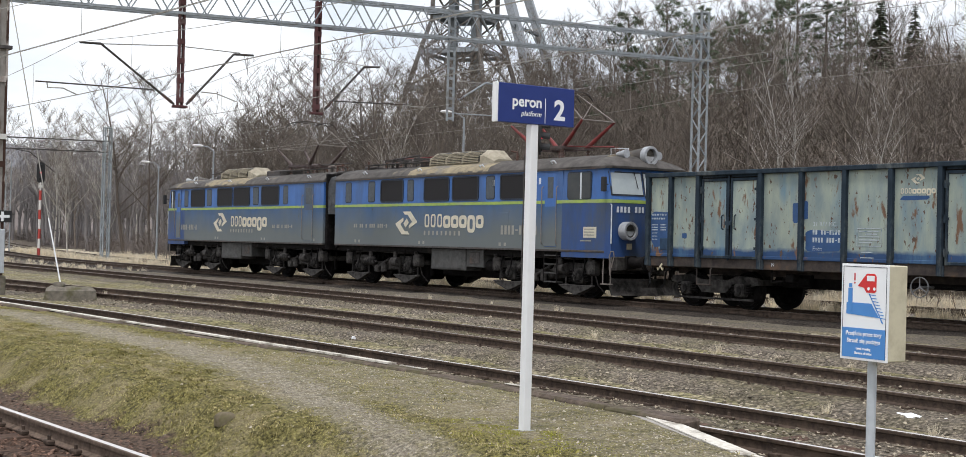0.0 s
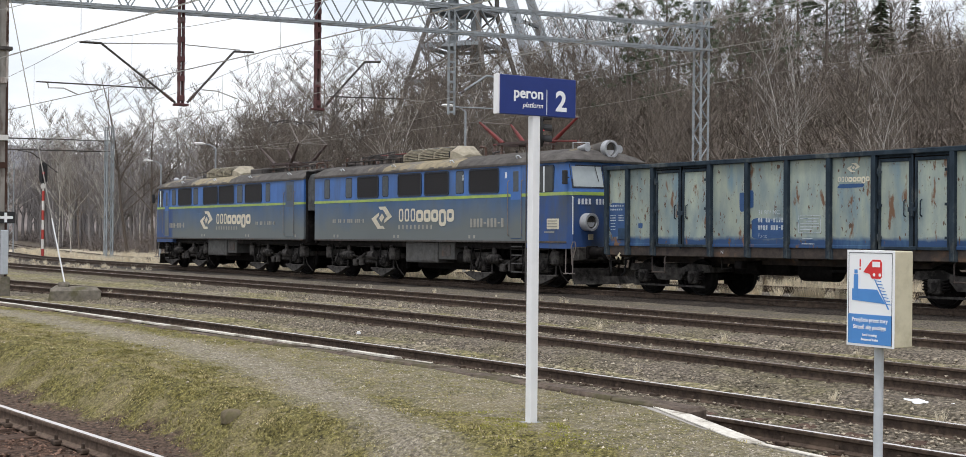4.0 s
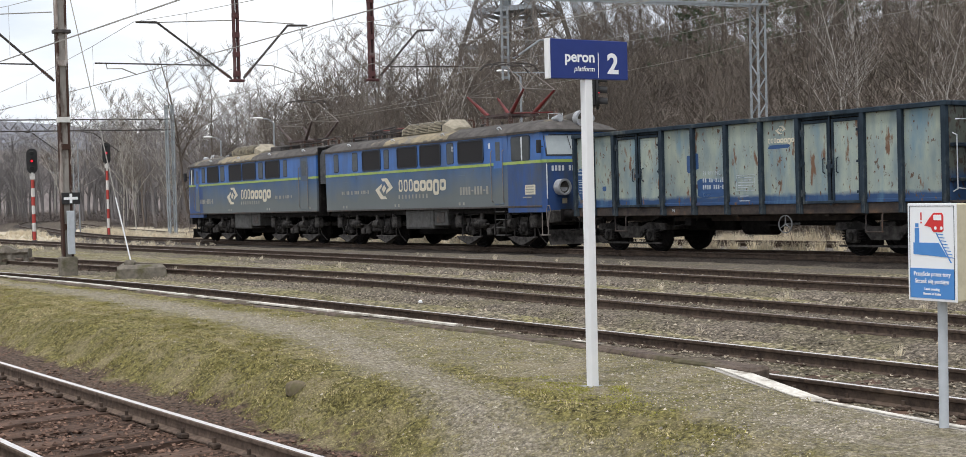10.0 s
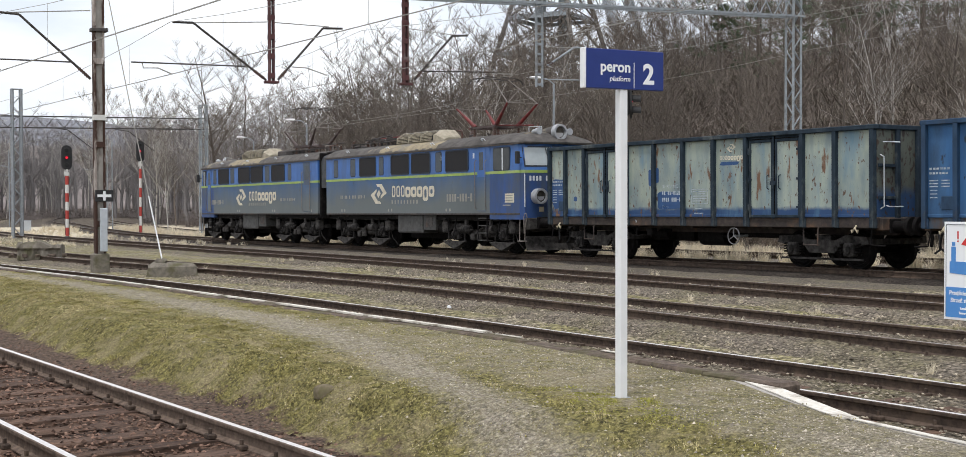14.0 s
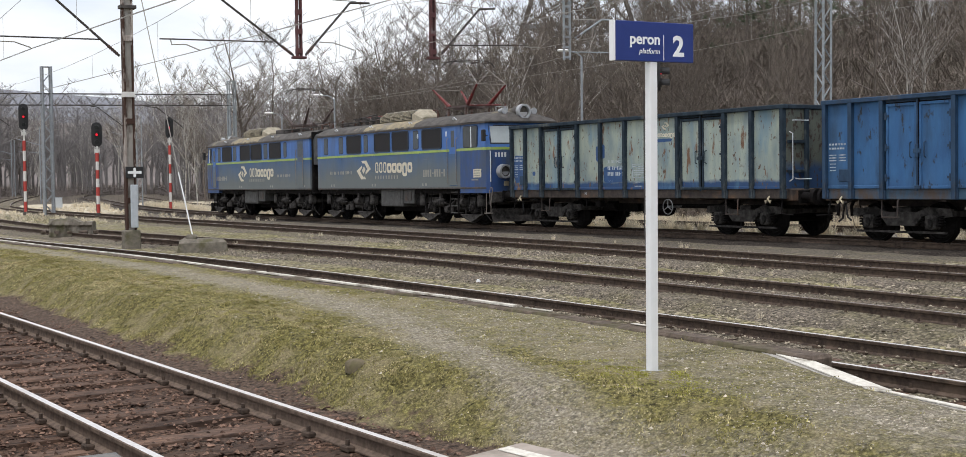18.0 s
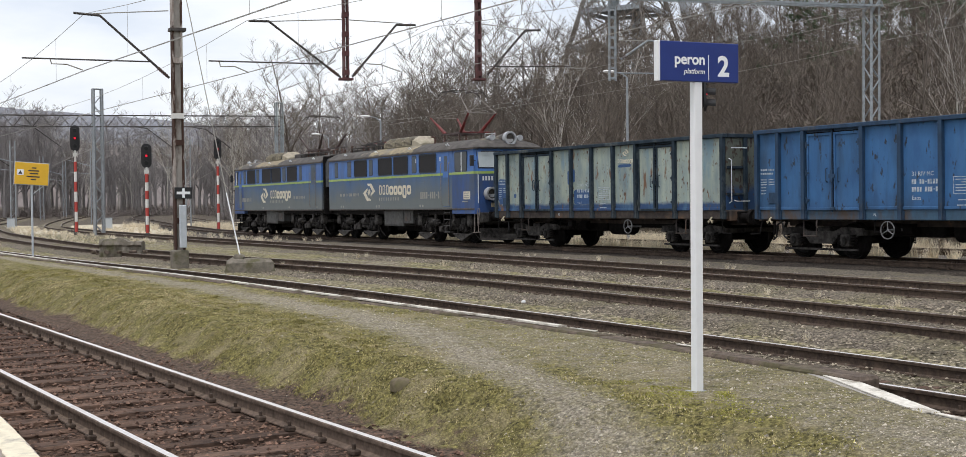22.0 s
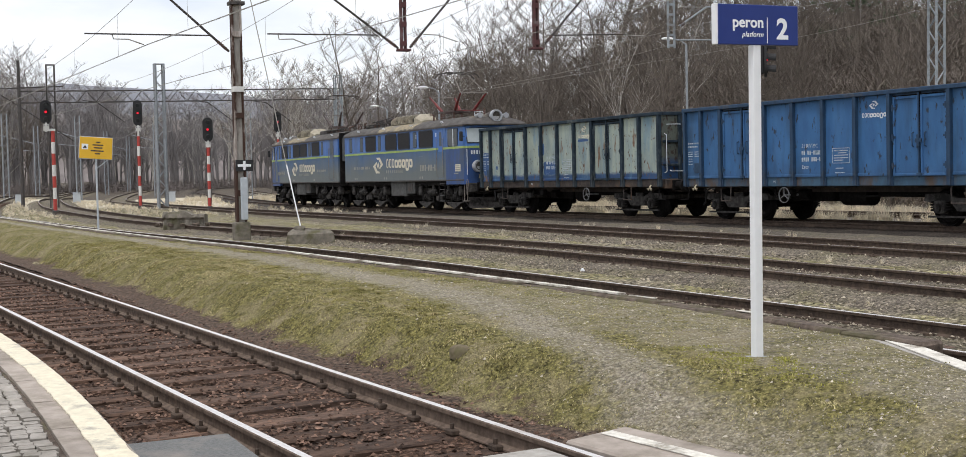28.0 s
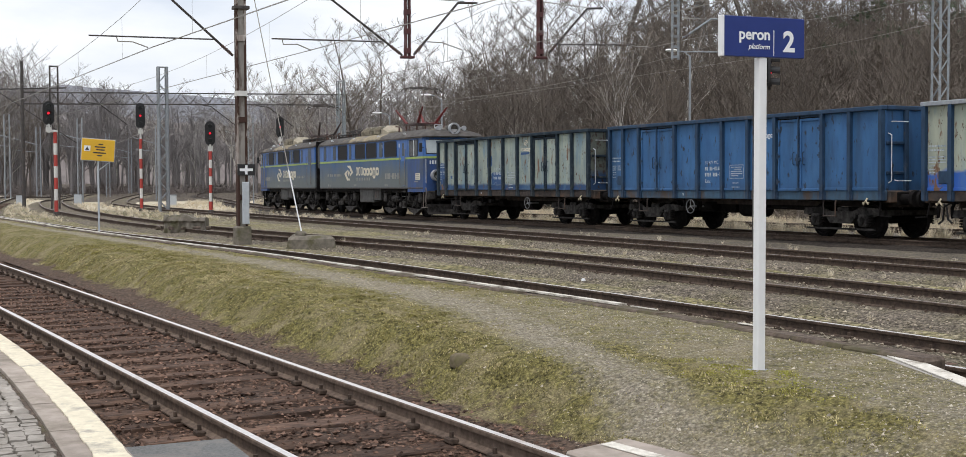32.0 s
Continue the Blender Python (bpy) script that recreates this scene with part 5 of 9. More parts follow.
def loco_section(s, name_label, spec):
    """One half of the twin locomotive; s = 1 has its cab at the rising end of x."""
    L = thing("locomotive", pose(0, 0, 0), name_label, "locomotive", "coupled locomotive halves")

    def U(a, b):
        return (s * a, s * b) if s > 0 else (s * b, s * a)

    # side walls: upper blue, lower grey
    F = spec["front"]
    near_end = spec["inner"]
    u0, u1 = near_end, F - 1.8
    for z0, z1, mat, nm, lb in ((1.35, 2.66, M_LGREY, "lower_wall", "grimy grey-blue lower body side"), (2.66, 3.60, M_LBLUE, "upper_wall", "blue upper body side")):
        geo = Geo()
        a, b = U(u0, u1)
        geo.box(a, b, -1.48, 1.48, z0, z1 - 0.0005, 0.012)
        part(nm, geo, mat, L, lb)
    a, b = U(u0 - 0.002, F - 1.8)
    part("stripe", Geo().box(a, b - (0.0 if s > 0 else 0.0), -1.486, 1.486, 2.655, 2.745), M_LGREEN, L, "lime green waist stripe")
    # cab
    def ring(z, pts):
        line = [(F - 1.82, pts[0][1])] + pts + [(p, -q) for p, q in reversed(pts) if q != 0] + [(F - 1.82, -pts[0][1])]
        return [(s * p, q, z) for p, q in line]

    def nose(back, *pts):
        return [(F - back - k, y) for k, y in pts]

    low = nose(0, (0.0, -1.48), (-0.14, -1.38), (-0.30, -0.6), (-0.34, 0))
    sill = nose(0, (0.02, -1.48), (-0.12, -1.38), (-0.27, -0.6), (-0.31, 0))
    head = nose(0, (0.12, -1.455), (0.0, -1.35), (-0.11, -0.6), (-0.14, 0))
    plan = {1.15: low, 2.66: low, 2.78: sill, 3.52: head, 3.60: nose(0, (0.13, -1.45), (0.01, -1.34), (-0.09, -0.6), (-0.12, 0))}
    zs = sorted(plan)
    part("cab_lower", Geo().loft([ring(z, plan[z]) for z in zs[:2]]), M_CABBLUE, L, "grimy blue cab front below the stripe")
    part("cab_stripe", Geo().loft([[(x + s * 0.006, y * 1.004, z) for x, y, z in ring(zz, plan[2.66])] for zz in (2.657, 2.75)]), M_LGREEN, L)
    part("cab_upper", Geo().loft([ring(z, plan[z]) for z in (2.66, 2.78, 3.52, 3.60)]), M_LBLUE, L, "blue cab front with raked windscreens")
    cap = [(3.602, nose(0, (0.0, -1.5), (-0.14, -1.40), (-0.26, -0.6), (-0.30, 0))), (3.66, nose(0, (-0.02, -1.5), (-0.16, -1.40), (-0.28, -0.6), (-0.32, 0))), (3.80, nose(0, (0.22, -1.38), (0.0, -1.15), (-0.16, -0.55), (-0.2, 0))),
           (3.95, nose(0, (0.55, -1.0), (0.35, -0.85), (0.12, -0.45), (0.06, 0))), (4.05, nose(0, (0.9, -0.5), (0.75, -0.45), (0.6, -0.3), (0.55, 0)))]
    part("cab_roof", Geo().loft([ring(z, p) for z, p in cap]), M_ROOF, L, "grey rounded cab roof")
    prof = [(-1.5, 3.602), (-1.5, 3.66), (-1.46, 3.70), (-1.38, 3.80), (-1.0, 3.96), (-0.5, 4.05), (0, 4.07), (0.5, 4.05), (1.0, 3.96), (1.38, 3.80), (1.46, 3.70), (1.5, 3.66), (1.5, 3.602)]
    a, b = U(near_end - 0.04, F - 0.55)
    part("roof", Geo().prism(prof, "x", a, b), M_ROOF, L, "sooty grey roof with rust-coloured stains")

    def face(f, z):
        """A point of the raked front: f from -1 (near side) to 1."""
        t = (z - 2.78) / 0.74
        yy = abs(f)
        def at(pl):
            k = [(p[0], -p[1]) for p in pl]
            y = yy * 1.2
            for (xa, ya), (xb, yb) in zip(k, k[1:]):
                if yb <= y <= ya:
                    return xa + (xb - xa) * (y - ya) / (yb - ya)
            return k[-1][0]
        x = at(plan[2.78]) * (1 - t) + at(plan[3.52]) * t
        return x, math.copysign(yy * 1.2, f)

    for d in (-1, 1):
        def pane(grow, off):
            geo = Geo()
            cols = [0.30 - grow * 0.03, 0.5, 0.7, 0.9, 1.115 + grow * 0.035]
            rows_ = [2.90 - grow * 0.045, 3.48 + grow * 0.04]
            vs = []
            for z in rows_:
                for c in cols:
                    x, y = face(d * c, z)
                    vs.append((s * (x + off), y, z))
            back = [(x - s * 0.03, y, z) for x, y, z in vs]
            n = len(cols)
            fs = [(k, k + 1, n + k + 1, n + k) for k in range(n - 1)]
            fs += [tuple(i + 2 * n for i in f) for f in fs]
            rim = list(range(n)) + list(range(2 * n - 1, n - 1, -1))
            fs += [(rim[k], rim[(k + 1) % len(rim)], rim[(k + 1) % len(rim)] + 2 * n, rim[k] + 2 * n) for k in range(len(rim))]
            return geo.add(vs + back, fs)
        if d > 0:
            mid = Geo()
            for off, dz, yw, k in ((0.014, 0.04, 0.30, 0), (0.024, 0.0, 0.27, 1)):
                xa, xb = face(0.1, 2.85)[0] + off, face(0.1, 3.49)[0] + off
                mid = Geo().prism([(xa, 2.85 - dz), (xb, 3.49 + dz), (xb - 0.03, 3.49 + dz), (xa - 0.03, 2.85 - dz)] if s > 0 else [(-xa, 2.85 - dz), (-xb, 3.49 + dz), (-xb + 0.03, 3.49 + dz), (-xa + 0.03, 2.85 - dz)], "y", -yw, yw)
                cw_ = part("centre_screen" if k else "centre_frame", mid, M_WSCREEN if k else M_FRAME, L if not k else cw_)
        ws = part("windscreen_frame", pane(1, 0.012), M_FRAME, L)
        part("windscreen", pane(0, 0.022), M_WSCREEN, ws, "pale reflecting windscreen")
        x0_, y0_ = face(d * 0.5, 3.55)
        x1_, y1_ = face(d * 0.45, 3.0)
        part("wiper", Geo().tube((s * (x0_ + 0.05), y0_, 3.52), (s * (x1_ + 0.05), y1_, 3.05), 0.012, 0.01, 5), M_BLACK, ws)
        # lower headlamp
        lx = F + 0.34
        lp = part("headlamp", Geo().ring((s * lx, d * 0.98, 1.90), "x", 0.25, 0.185, s * -0.10, s * 0.16, 24), M_BEZEL, L, "round grey headlamp")
        part("lens", Geo().tube((s * (lx - 0.04), d * 0.98, 1.90), (s * (lx + 0.1), d * 0.98, 1.90), 0.21, 0.19, 20), M_LAMPGLASS, lp)
        part("reflector", Geo().prism([(d * 0.98 + 0.13 * math.cos(math.pi * (1 + k / 10)), 1.89 + 0.13 * math.sin(math.pi * (1 + k / 10))) for k in range(11)], "x", *U(lx + 0.1, lx + 0.115)), M_REFLECTOR, lp)
        part("warning_plate", Geo().box(*U(F + 0.28, F + 0.30), d * 0.85 - 0.09, d * 0.85 + 0.09, 1.40, 1.56), M_HOOK, L, "small yellow plate")
        part("grab_rail", Geo().tube((s * (F + 0.17), d * 1.41, 1.55), (s * (F + 0.17), d * 1.41, 2.6), 0.018, 0.018, 6).tube((s * (F + 0.17), d * 1.41, 2.6), (s * (F + 0.10), d * 1.38, 2.62), 0.014, 0.014, 5), M_LETTER, L, "white corner handrail")
        # buffers
        bf = part("buffer", Geo().tube((s * (F + 0.3), d * 0.875, 1.05), (s * (F + 0.95), d * 0.875, 1.05), 0.16, 0.115, 14).tube((s * (F + 0.95), d * 0.875, 1.05), (s * (F + 1.22), d * 0.875, 1.05), 0.09, 0.09, 12).box(*U(F + 0.34, F + 0.42), d * 0.875 - 0.2, d * 0.875 + 0.2, 0.87, 1.23, 0.02), M_CHASSIS, L)
        part("buffer_plate", Geo().tube((s * (F + 1.2), d * 0.875, 1.05), (s * (F + 1.28), d * 0.875, 1.05), 0.23, 0.22, 20), M_DARKSTEEL, bf)
        part("step", Geo().path([(s * (F - 0.1), d * 1.42, 1.25), (s * (F - 0.1), d * 1.44, 0.45), (s * (F + 0.2), d * 1.44, 0.45), (s * (F + 0.2), d * 1.42, 1.2)], 0.018).box(*U(F - 0.12, F + 0.22), d * 1.44 - 0.08, d * 1.44 + 0.08, 0.44, 0.47).path([(s * (F + 0.2), d * 1.46, 0.7), (s * (F + 0.18), d * 1.47, 1.2), (s * (F + 0.24), d * 1.47, 1.34), (s * (F + 0.34), d * 1.47, 1.34), (s * (F + 0.36), d * 1.46, 1.22), (s * (F + 0.26), d * 1.46, 0.9)], 0.016), M_PANTGREY, L, "grey corner step loop")
    # ends and underframe
    part("buffer_beam", Geo().box(*U(F + 0.02, F + 0.345), -1.36, 1.36, 0.82, 1.2, 0.03), M_BOGIE, L)
    part("coupling_hook", Geo().path([(s * (F + 0.3), 0, 1.03), (s * (F + 0.95), 0, 1.0), (s * (F + 1.05), 0, 0.92), (s * (F + 1.0), 0, 0.6)], 0.05, 8), M_CHASSIS, L)
    part("brake_hose", Geo().path([(s * (F + 0.3), -0.35, 0.95), (s * (F + 0.58), -0.36, 0.85), (s * (F + 0.62), -0.36, 0.5), (s * (F + 0.5), -0.3, 0.4)], 0.028, 8), M_BLACK, L)
    plough = [(s * (F - 0.05 + 0.55 * math.cos(1.2 * y)), 1.3 * y, 0.15) for y in (-1, -0.75, -0.5, -0.25, 0, 0.25, 0.5, 0.75, 1)]
    geo = Geo()
    geo.loft([[(x, y, z), (x - s * 0.10, y, z + 0.22), (x - s * 0.05, y, z + 0.46), (x - s * 0.10, y, z + 0.46), (x - s * 0.15, y, z + 0.22), (x - s * 0.05, y, z)] for x, y, z in plough])
    part("snow_plough", geo, M_BOGIE, L, "dark curved snow plough")
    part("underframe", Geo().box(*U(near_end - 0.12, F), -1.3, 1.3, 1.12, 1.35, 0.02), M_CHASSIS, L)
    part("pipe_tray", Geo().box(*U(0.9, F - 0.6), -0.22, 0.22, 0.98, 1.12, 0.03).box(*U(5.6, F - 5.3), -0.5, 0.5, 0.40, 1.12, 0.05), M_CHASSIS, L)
    part("sill", Geo().box(*U(near_end + 0.02, F - 0.02), -1.495, 1.495, 1.30, 1.36, 0.008), M_DARKSTEEL, L)
    bellows = Geo()
    folds = [(near_end - 0.42 + k * 0.025, 0.75 + 0.05 * (k % 2)) for k in range(15)]
    bellows.loft([[(s * u, -w, 1.1), (s * u, w, 1.1), (s * u, w, 3.5), (s * u, -w, 3.5)] for u, w in folds])
    part("gangway_bellows", bellows, M_BLACK, L)
    if s > 0:
        part("gangway_cover", Geo().prism([(-1.36, 2.42), (-1.36, 3.55), (-1.25, 3.76), (-0.9, 3.88), (0.9, 3.88), (1.25, 3.76), (1.36, 3.55), (1.36, 2.42)], "x", -0.51, 0.07), M_GANGWAY, L, "sooty grey cover over the gangway")
    part("end_panel", Geo().box(*U(near_end - 0.12, near_end + 0.01), -1.40, 1.40, 1.2, 3.9, 0.03), M_CHASSIS, L)
    # windows on both sides
    for d in (-1, 1):
        m = pose(0, 0, 0) if d < 0 else Matrix.Diagonal((1, -1, 1, 1))
        for a, b in spec["grilles"]:
            x0, x1 = U(a, b)
            mm = None if d < 0 else pose(x0 + x1, 0, 0, 0, 0, 180)
            w = part("louvre_window", Geo().prism(round_rect(x0, x1, 2.83, 3.51, 0.07), "y", -1.492, -1.46), M_GRILLE, L, "dark louvred window", m=mm)
            outer, inner = round_rect(x0 - 0.045, x1 + 0.045, 2.785, 3.555, 0.11), round_rect(x0, x1, 2.83, 3.51, 0.07)
            part("window_frame", Geo().loft([[(a_, y_, b_) for a_, b_ in loop] for y_, loop in ((-1.478, outer), (-1.506, outer), (-1.506, inner), (-1.478, inner))], True, False), M_FRAME, w)
            geo = Geo()
            for k in range(11):
                z = 2.87 + k * 0.056
                geo.add([(x0 + 0.05, -1.4945, z), (x1 - 0.05, -1.4945, z), (x1 - 0.05, -1.4925, z + 0.034), (x0 + 0.05, -1.4925, z + 0.034)], [(0, 1, 2, 3)])
            part("slats", geo, M_GRILLE, w)
        for a, b in spec["blinds"]:
            x0, x1 = U(a, b)
            w = part("side_panel", Geo().prism(round_rect(x0, x1, 2.84, 3.50, 0.06), "y", -1.49, -1.46), M_GREYPANEL, L, "narrow grey shutter", m=None if d < 0 else pose(x0 + x1, 0, 0, 0, 0, 180))
            part("window_frame", Geo().prism(round_rect(x0 - 0.03, x1 + 0.03, 2.81, 3.53, 0.08), "y", -1.4845, -1.46), M_FRAME, w)
        for a, b, glazed in spec["doors"]:
            x0, x1 = U(a, b)
            mm = None if d < 0 else pose(x0 + x1, 0, 0, 0, 0, 180)
            dr = part("door", Geo().box(x0, x1, -1.493, -1.46, 1.42, 3.55, 0.015), M_LBLUE if glazed else M_DOORBLUE, L, "narrow cab door" if glazed else "slate-blue end door", m=mm)
            part("door_window", Geo().box(x0 + 0.13, x1 - 0.13, -1.498, -1.47, 2.8, 3.42, 0.02), M_GREYPANEL, dr)
            for x in (x0 - 0.06, x1 + 0.06):
                part("handrail", Geo().path([(x, -1.49, 1.5), (x, -1.55, 1.55), (x, -1.55, 3.1), (x, -1.49, 3.15)], 0.014, 6), M_PANTGREY, dr)
            part("door_lower", Geo().box(x0 + 0.004, x1 - 0.004, -1.496, -1.47, 1.43, 2.58, 0.01), M_LGREY, dr)
            if glazed:
                ladder = part("ladder", Geo().bar((x0 - 0.02, -1.45, 1.38), (x1 + 0.02, -1.45, 1.38), 0.03, 0.05), M_CHASSIS, L, "dark steel steps below the door", m=mm)
                for k in range(4):
                    part("rung", Geo().box(x0 - 0.004, x1 + 0.004, -1.46, -1.2, 0.42 + k * 0.25, 0.45 + k * 0.25), M_BOXGREY, ladder)
                for x in (x0 - 0.02, x1 + 0.02):
                    part("stringer", Geo().bar((x, -1.45, 0.4), (x, -1.45, 1.36), 0.03, 0.05), M_CHASSIS, ladder)
        a, b = spec["cab_window"]
        x0, x1 = U(a, b)
        mm = None if d < 0 else pose(x0 + x1, 0, 0, 0, 0, 180)
        cw = part("cab_window", Geo().prism(round_rect(x0, x1, 2.78, 3.49, 0.06), "y", -1.496, -1.44), M_CABGLASS, L, "cab side window", m=mm)
        part("window_frame", Geo().prism(round_rect(x0 - 0.04, x1 + 0.04, 2.755, 3.53, 0.09), "y", -1.49, -1.44), M_FRAME, cw)
        part("mullion", Geo().box((x0 + x1) / 2 + s * 0.05, (x0 + x1) / 2 + s * 0.05 + 0.06, -1.51, -1.47, 2.76, 3.50, 0.01), M_LETTER, cw)
        # equipment box
        a, b = spec["box"]
        x0, x1 = U(a, b)
        mm = None if d < 0 else pose(x0 + x1, 0, 0, 0, 0, 180)
        eb = part("equipment_box", Geo().box(x0, x0 + (x1 - x0) * 0.68, -1.38, -0.7, 0.62, 1.3, 0.03).box(x0 + (x1 - x0) * 0.68, x1, -1.34, -0.7, 0.74, 1.3, 0.02), M_BOXGREY, L, "dusty grey box below the body", m=mm)
        part("hatch", Geo().box(x0 + (x1 - x0) * 0.75, x0 + (x1 - x0) * 0.93, -1.36, -1.33, 0.85, 1.2, 0.01), M_DARKSTEEL, eb)
        part("hatch_line", Geo().box(x0 + 0.08, x0 + (x1 - x0) * 0.62, -1.392, -1.37, 0.68, 1.22, 0.01), M_BOXGREY, eb)
        tank = Geo().tube((s * 8.9, d * 1.05, 0.8), (s * 9.35, d * 1.05, 0.8), 0.2, 0.2, 16)
        part("air_tank", tank, M_CHASSIS, L)
        for k in range(4):
            x = s * (2.0 + k * 3.4)
            part("roof_hook", Geo().path([(x, d * 1.36, 3.78), (x, d * 1.44, 3.86), (x + 0.12, d * 1.42, 3.88), (x + 0.16, d * 1.36, 3.8)], 0.018, 6), M_LETTER, L)
        part("gutter", Geo().box(*U(near_end + 0.02, F), -1.525 if d < 0 else 1.50, -1.50 if d < 0 else 1.525, 3.585, 3.615), M_DARKSTEEL, L)
    # lettering on the near side
    lx, lz, tx, tw = spec["mark"]
    logo(L, lx, lz, 1.31, 0.76, -1.488, M_LOGO)
    word_bars(L, tx, spec["word_z"], tw, 0.43, -1.488, M_LOGO, "bold cream company lettering")
    glyph_bars(L, "LOGISTICS", tx, 1.71, tw * 0.66, 0.14, -1.488, M_FADED, gap=0.62)
    for text, x, z, w, h in spec["bars"]:
        glyph_bars(L, text, x, z, w, h, -1.488, M_FADED, label="faded grey numbers")
    if s > 0:
        for k in range(10):
            if k in (4, 8):
                continue
            y = -1.24 + k * 0.115
            xa, xb = face(y / 1.2, 2.78)[0] + 0.04, face((y + 0.07) / 1.2, 2.78)[0] + 0.04
            geo = Geo().add([(xa, y, 2.40), (xb, y + 0.07, 2.40), (xb, y + 0.07, 2.56), (xa, y, 2.56)], [(0, 1, 2, 3)])
            part("number_bar", geo, M_LETTER, L, "white number on the cab front", smooth=False)
        part("notice", Geo().box(13.72, 14.25, -1.488, -1.48, 1.70, 2.0), M_LOGO, L, "small cream notice")
        glyph_bars(L, "AAAAAAA", 13.76, 1.92, 0.42, 0.03, -1.4925, M_FADED)
        glyph_bars(L, "AAAAAAA", 13.76, 1.84, 0.42, 0.03, -1.4925, M_FADED)
        glyph_bars(L, "AAAAAAA", 13.76, 1.76, 0.42, 0.03, -1.4925, M_FADED)
        glyph_bars(L, "AAAAAAA", 13.6, 1.60, 0.45, 0.035, -1.488, M_FADED)
        for x in (4.0, 9.55, 11.75):
            part("plate", Geo().box(x, x + 0.09, -1.49, -1.47, 3.22, 3.40), M_LETTER, L, "small white plate")
    for x in (1.6, 5.6, 9.9):
        part("access_hatch", Geo().box(*U(x, x + 0.45), -1.487, -1.47, 2.02, 2.42, 0.006), M_LGREY, L)
        for k in (0, 1):
            part("jack_mark", Geo().box(s * x + k * 0.25, s * x + k * 0.25 + 0.1, -1.486, -1.47, 1.42, 1.52), M_FADED, L)
    # roof equipment
    va, vb = spec["vent"]
    x0, x1 = U(va, vb)
    def vent_loop(x, k):
        return [(x, -0.95 * k, 3.94), (x, -0.93 * k, 4.22), (x, -0.62 * k, 4.42), (x, -0.1 * k, 4.42), (x, 0.1 * k, 4.25), (x, 0.14 * k, 3.94)]
    vt = part("roof_vent", Geo().loft([vent_loop(x0, 1), vent_loop(x0 + 0.88 * (x1 - x0), 1), [(x1, y_, z_) for y_, z_ in ((-0.8, 3.94), (-0.78, 4.05), (-0.6, 4.12), (-0.2, 4.12), (-0.05, 4.1), (0.0, 3.94))]]), M_VENT, L, "stained cream roof vent housing")
    wide = (x1 - x0) * 0.84 / 3
    part("louvre_opening", Geo().prism([(-0.966, 4.03), (-0.95, 4.215), (-0.65, 4.405), (-0.6, 4.39), (-0.9, 4.18), (-0.93, 4.03)], "x", x0 + 0.05, x0 + 3 * wide - 0.03), M_BLACK, vt)
    for c in range(3):
        for k in range(7):
            z = 4.035 + k * 0.053
            y = -0.975 + max(0, z - 4.21) * 1.55
            part("vent_slat", cached(f"vent_slat_{round(wide * 100)}", lambda: Geo().box(0.06, wide - 0.06, -0.035, 0.03, -0.015, 0.015, 0.004), M_VENT), None, vt, m=pose(x0 + c * wide, y, z))
        part("mullion", Geo().prism([(-0.985, 4.0), (-0.965, 4.215), (-0.66, 4.415), (-0.6, 4.39), (-0.9, 4.18), (-0.93, 4.0)], "x", x0 + c * wide - 0.03, x0 + c * wide + 0.05), M_VENT, vt)
    # beige wash-down below the vent
    st = Geo()
    arc = [(-1.503, 3.64), (-1.463, 3.704), (-1.383, 3.804), (-1.0, 3.965)]
    a0, a1 = min(x0, x1) - 0.8, max(x0, x1) + 0.6
    n = 18
    cols = []
    for k in range(n + 1):
        fr = k / n
        top = 1 if 0.1 < fr < 0.93 else 0.6
        cols.append([(a0 + (a1 - a0) * fr, y * 1.0 - 0.003, z + 0.003) for y, z in arc])
    for k in range(n):
        r_ = rng_stain.random()
        if k in (0, n - 1) and r_ < 0.5:
            continue
        lo = 0 if r_ > 0.35 else 1
        st.add([*cols[k][lo:], *cols[k + 1][lo:]], [(i, i + 1, 4 - lo + i + 1, 4 - lo + i) for i in range(3 - lo)])
    part("roof_stain", st, M_STAIN, L, "beige wash-down stain")
    for a, b, h in spec["roof_boxes"]:
        part("roof_box", Geo().box(*U(a, b), -0.6, 0.5, 4.0, 4.0 + h, 0.04), M_DARKSTEEL, L)
    walk_geo = Geo()
    for y in (-0.75, 0.75):
        walk_geo.bar((s * 1.2, y, 4.16), (s * 5.6, y, 4.16), 0.22, 0.03)
        for k in range(8):
            walk_geo.bar((s * (1.3 + k * 0.6), y, 4.0), (s * (1.3 + k * 0.6), y, 4.15), 0.03, 0.03)
    part("roof_walkway", walk_geo, M_DARKSTEEL, L)
    part("busbar", Geo().path([(s * 1.5, 0.2, 4.4), (s * 4.2, 0.25, 4.42), (s * 6.1, 0.1, 4.4)], 0.022, 6), M_PANTRED if s > 0 else M_DARKSTEEL, L)
    bus = Geo().path([(s * 9.6, -0.3, 4.38), (s * 11.5, -0.25, 4.4), (s * 13.4, -0.1, 4.3)], 0.022, 6)
    part("busbar", bus, M_PANTRED if s > 0 else M_DARKSTEEL, L)
    for x in spec["insulators"]:
        geo = Geo()
        for k in range(4):
            geo.tube((s * x, 0.2, 4.06 + k * 0.075), (s * x, 0.2, 4.11 + k * 0.075), 0.075, 0.05, 10)
        geo.tube((s * x, 0.2, 4.0), (s * x, 0.2, 4.4), 0.03, 0.03, 8)
        part("insulator", geo, M_INSUL, L)
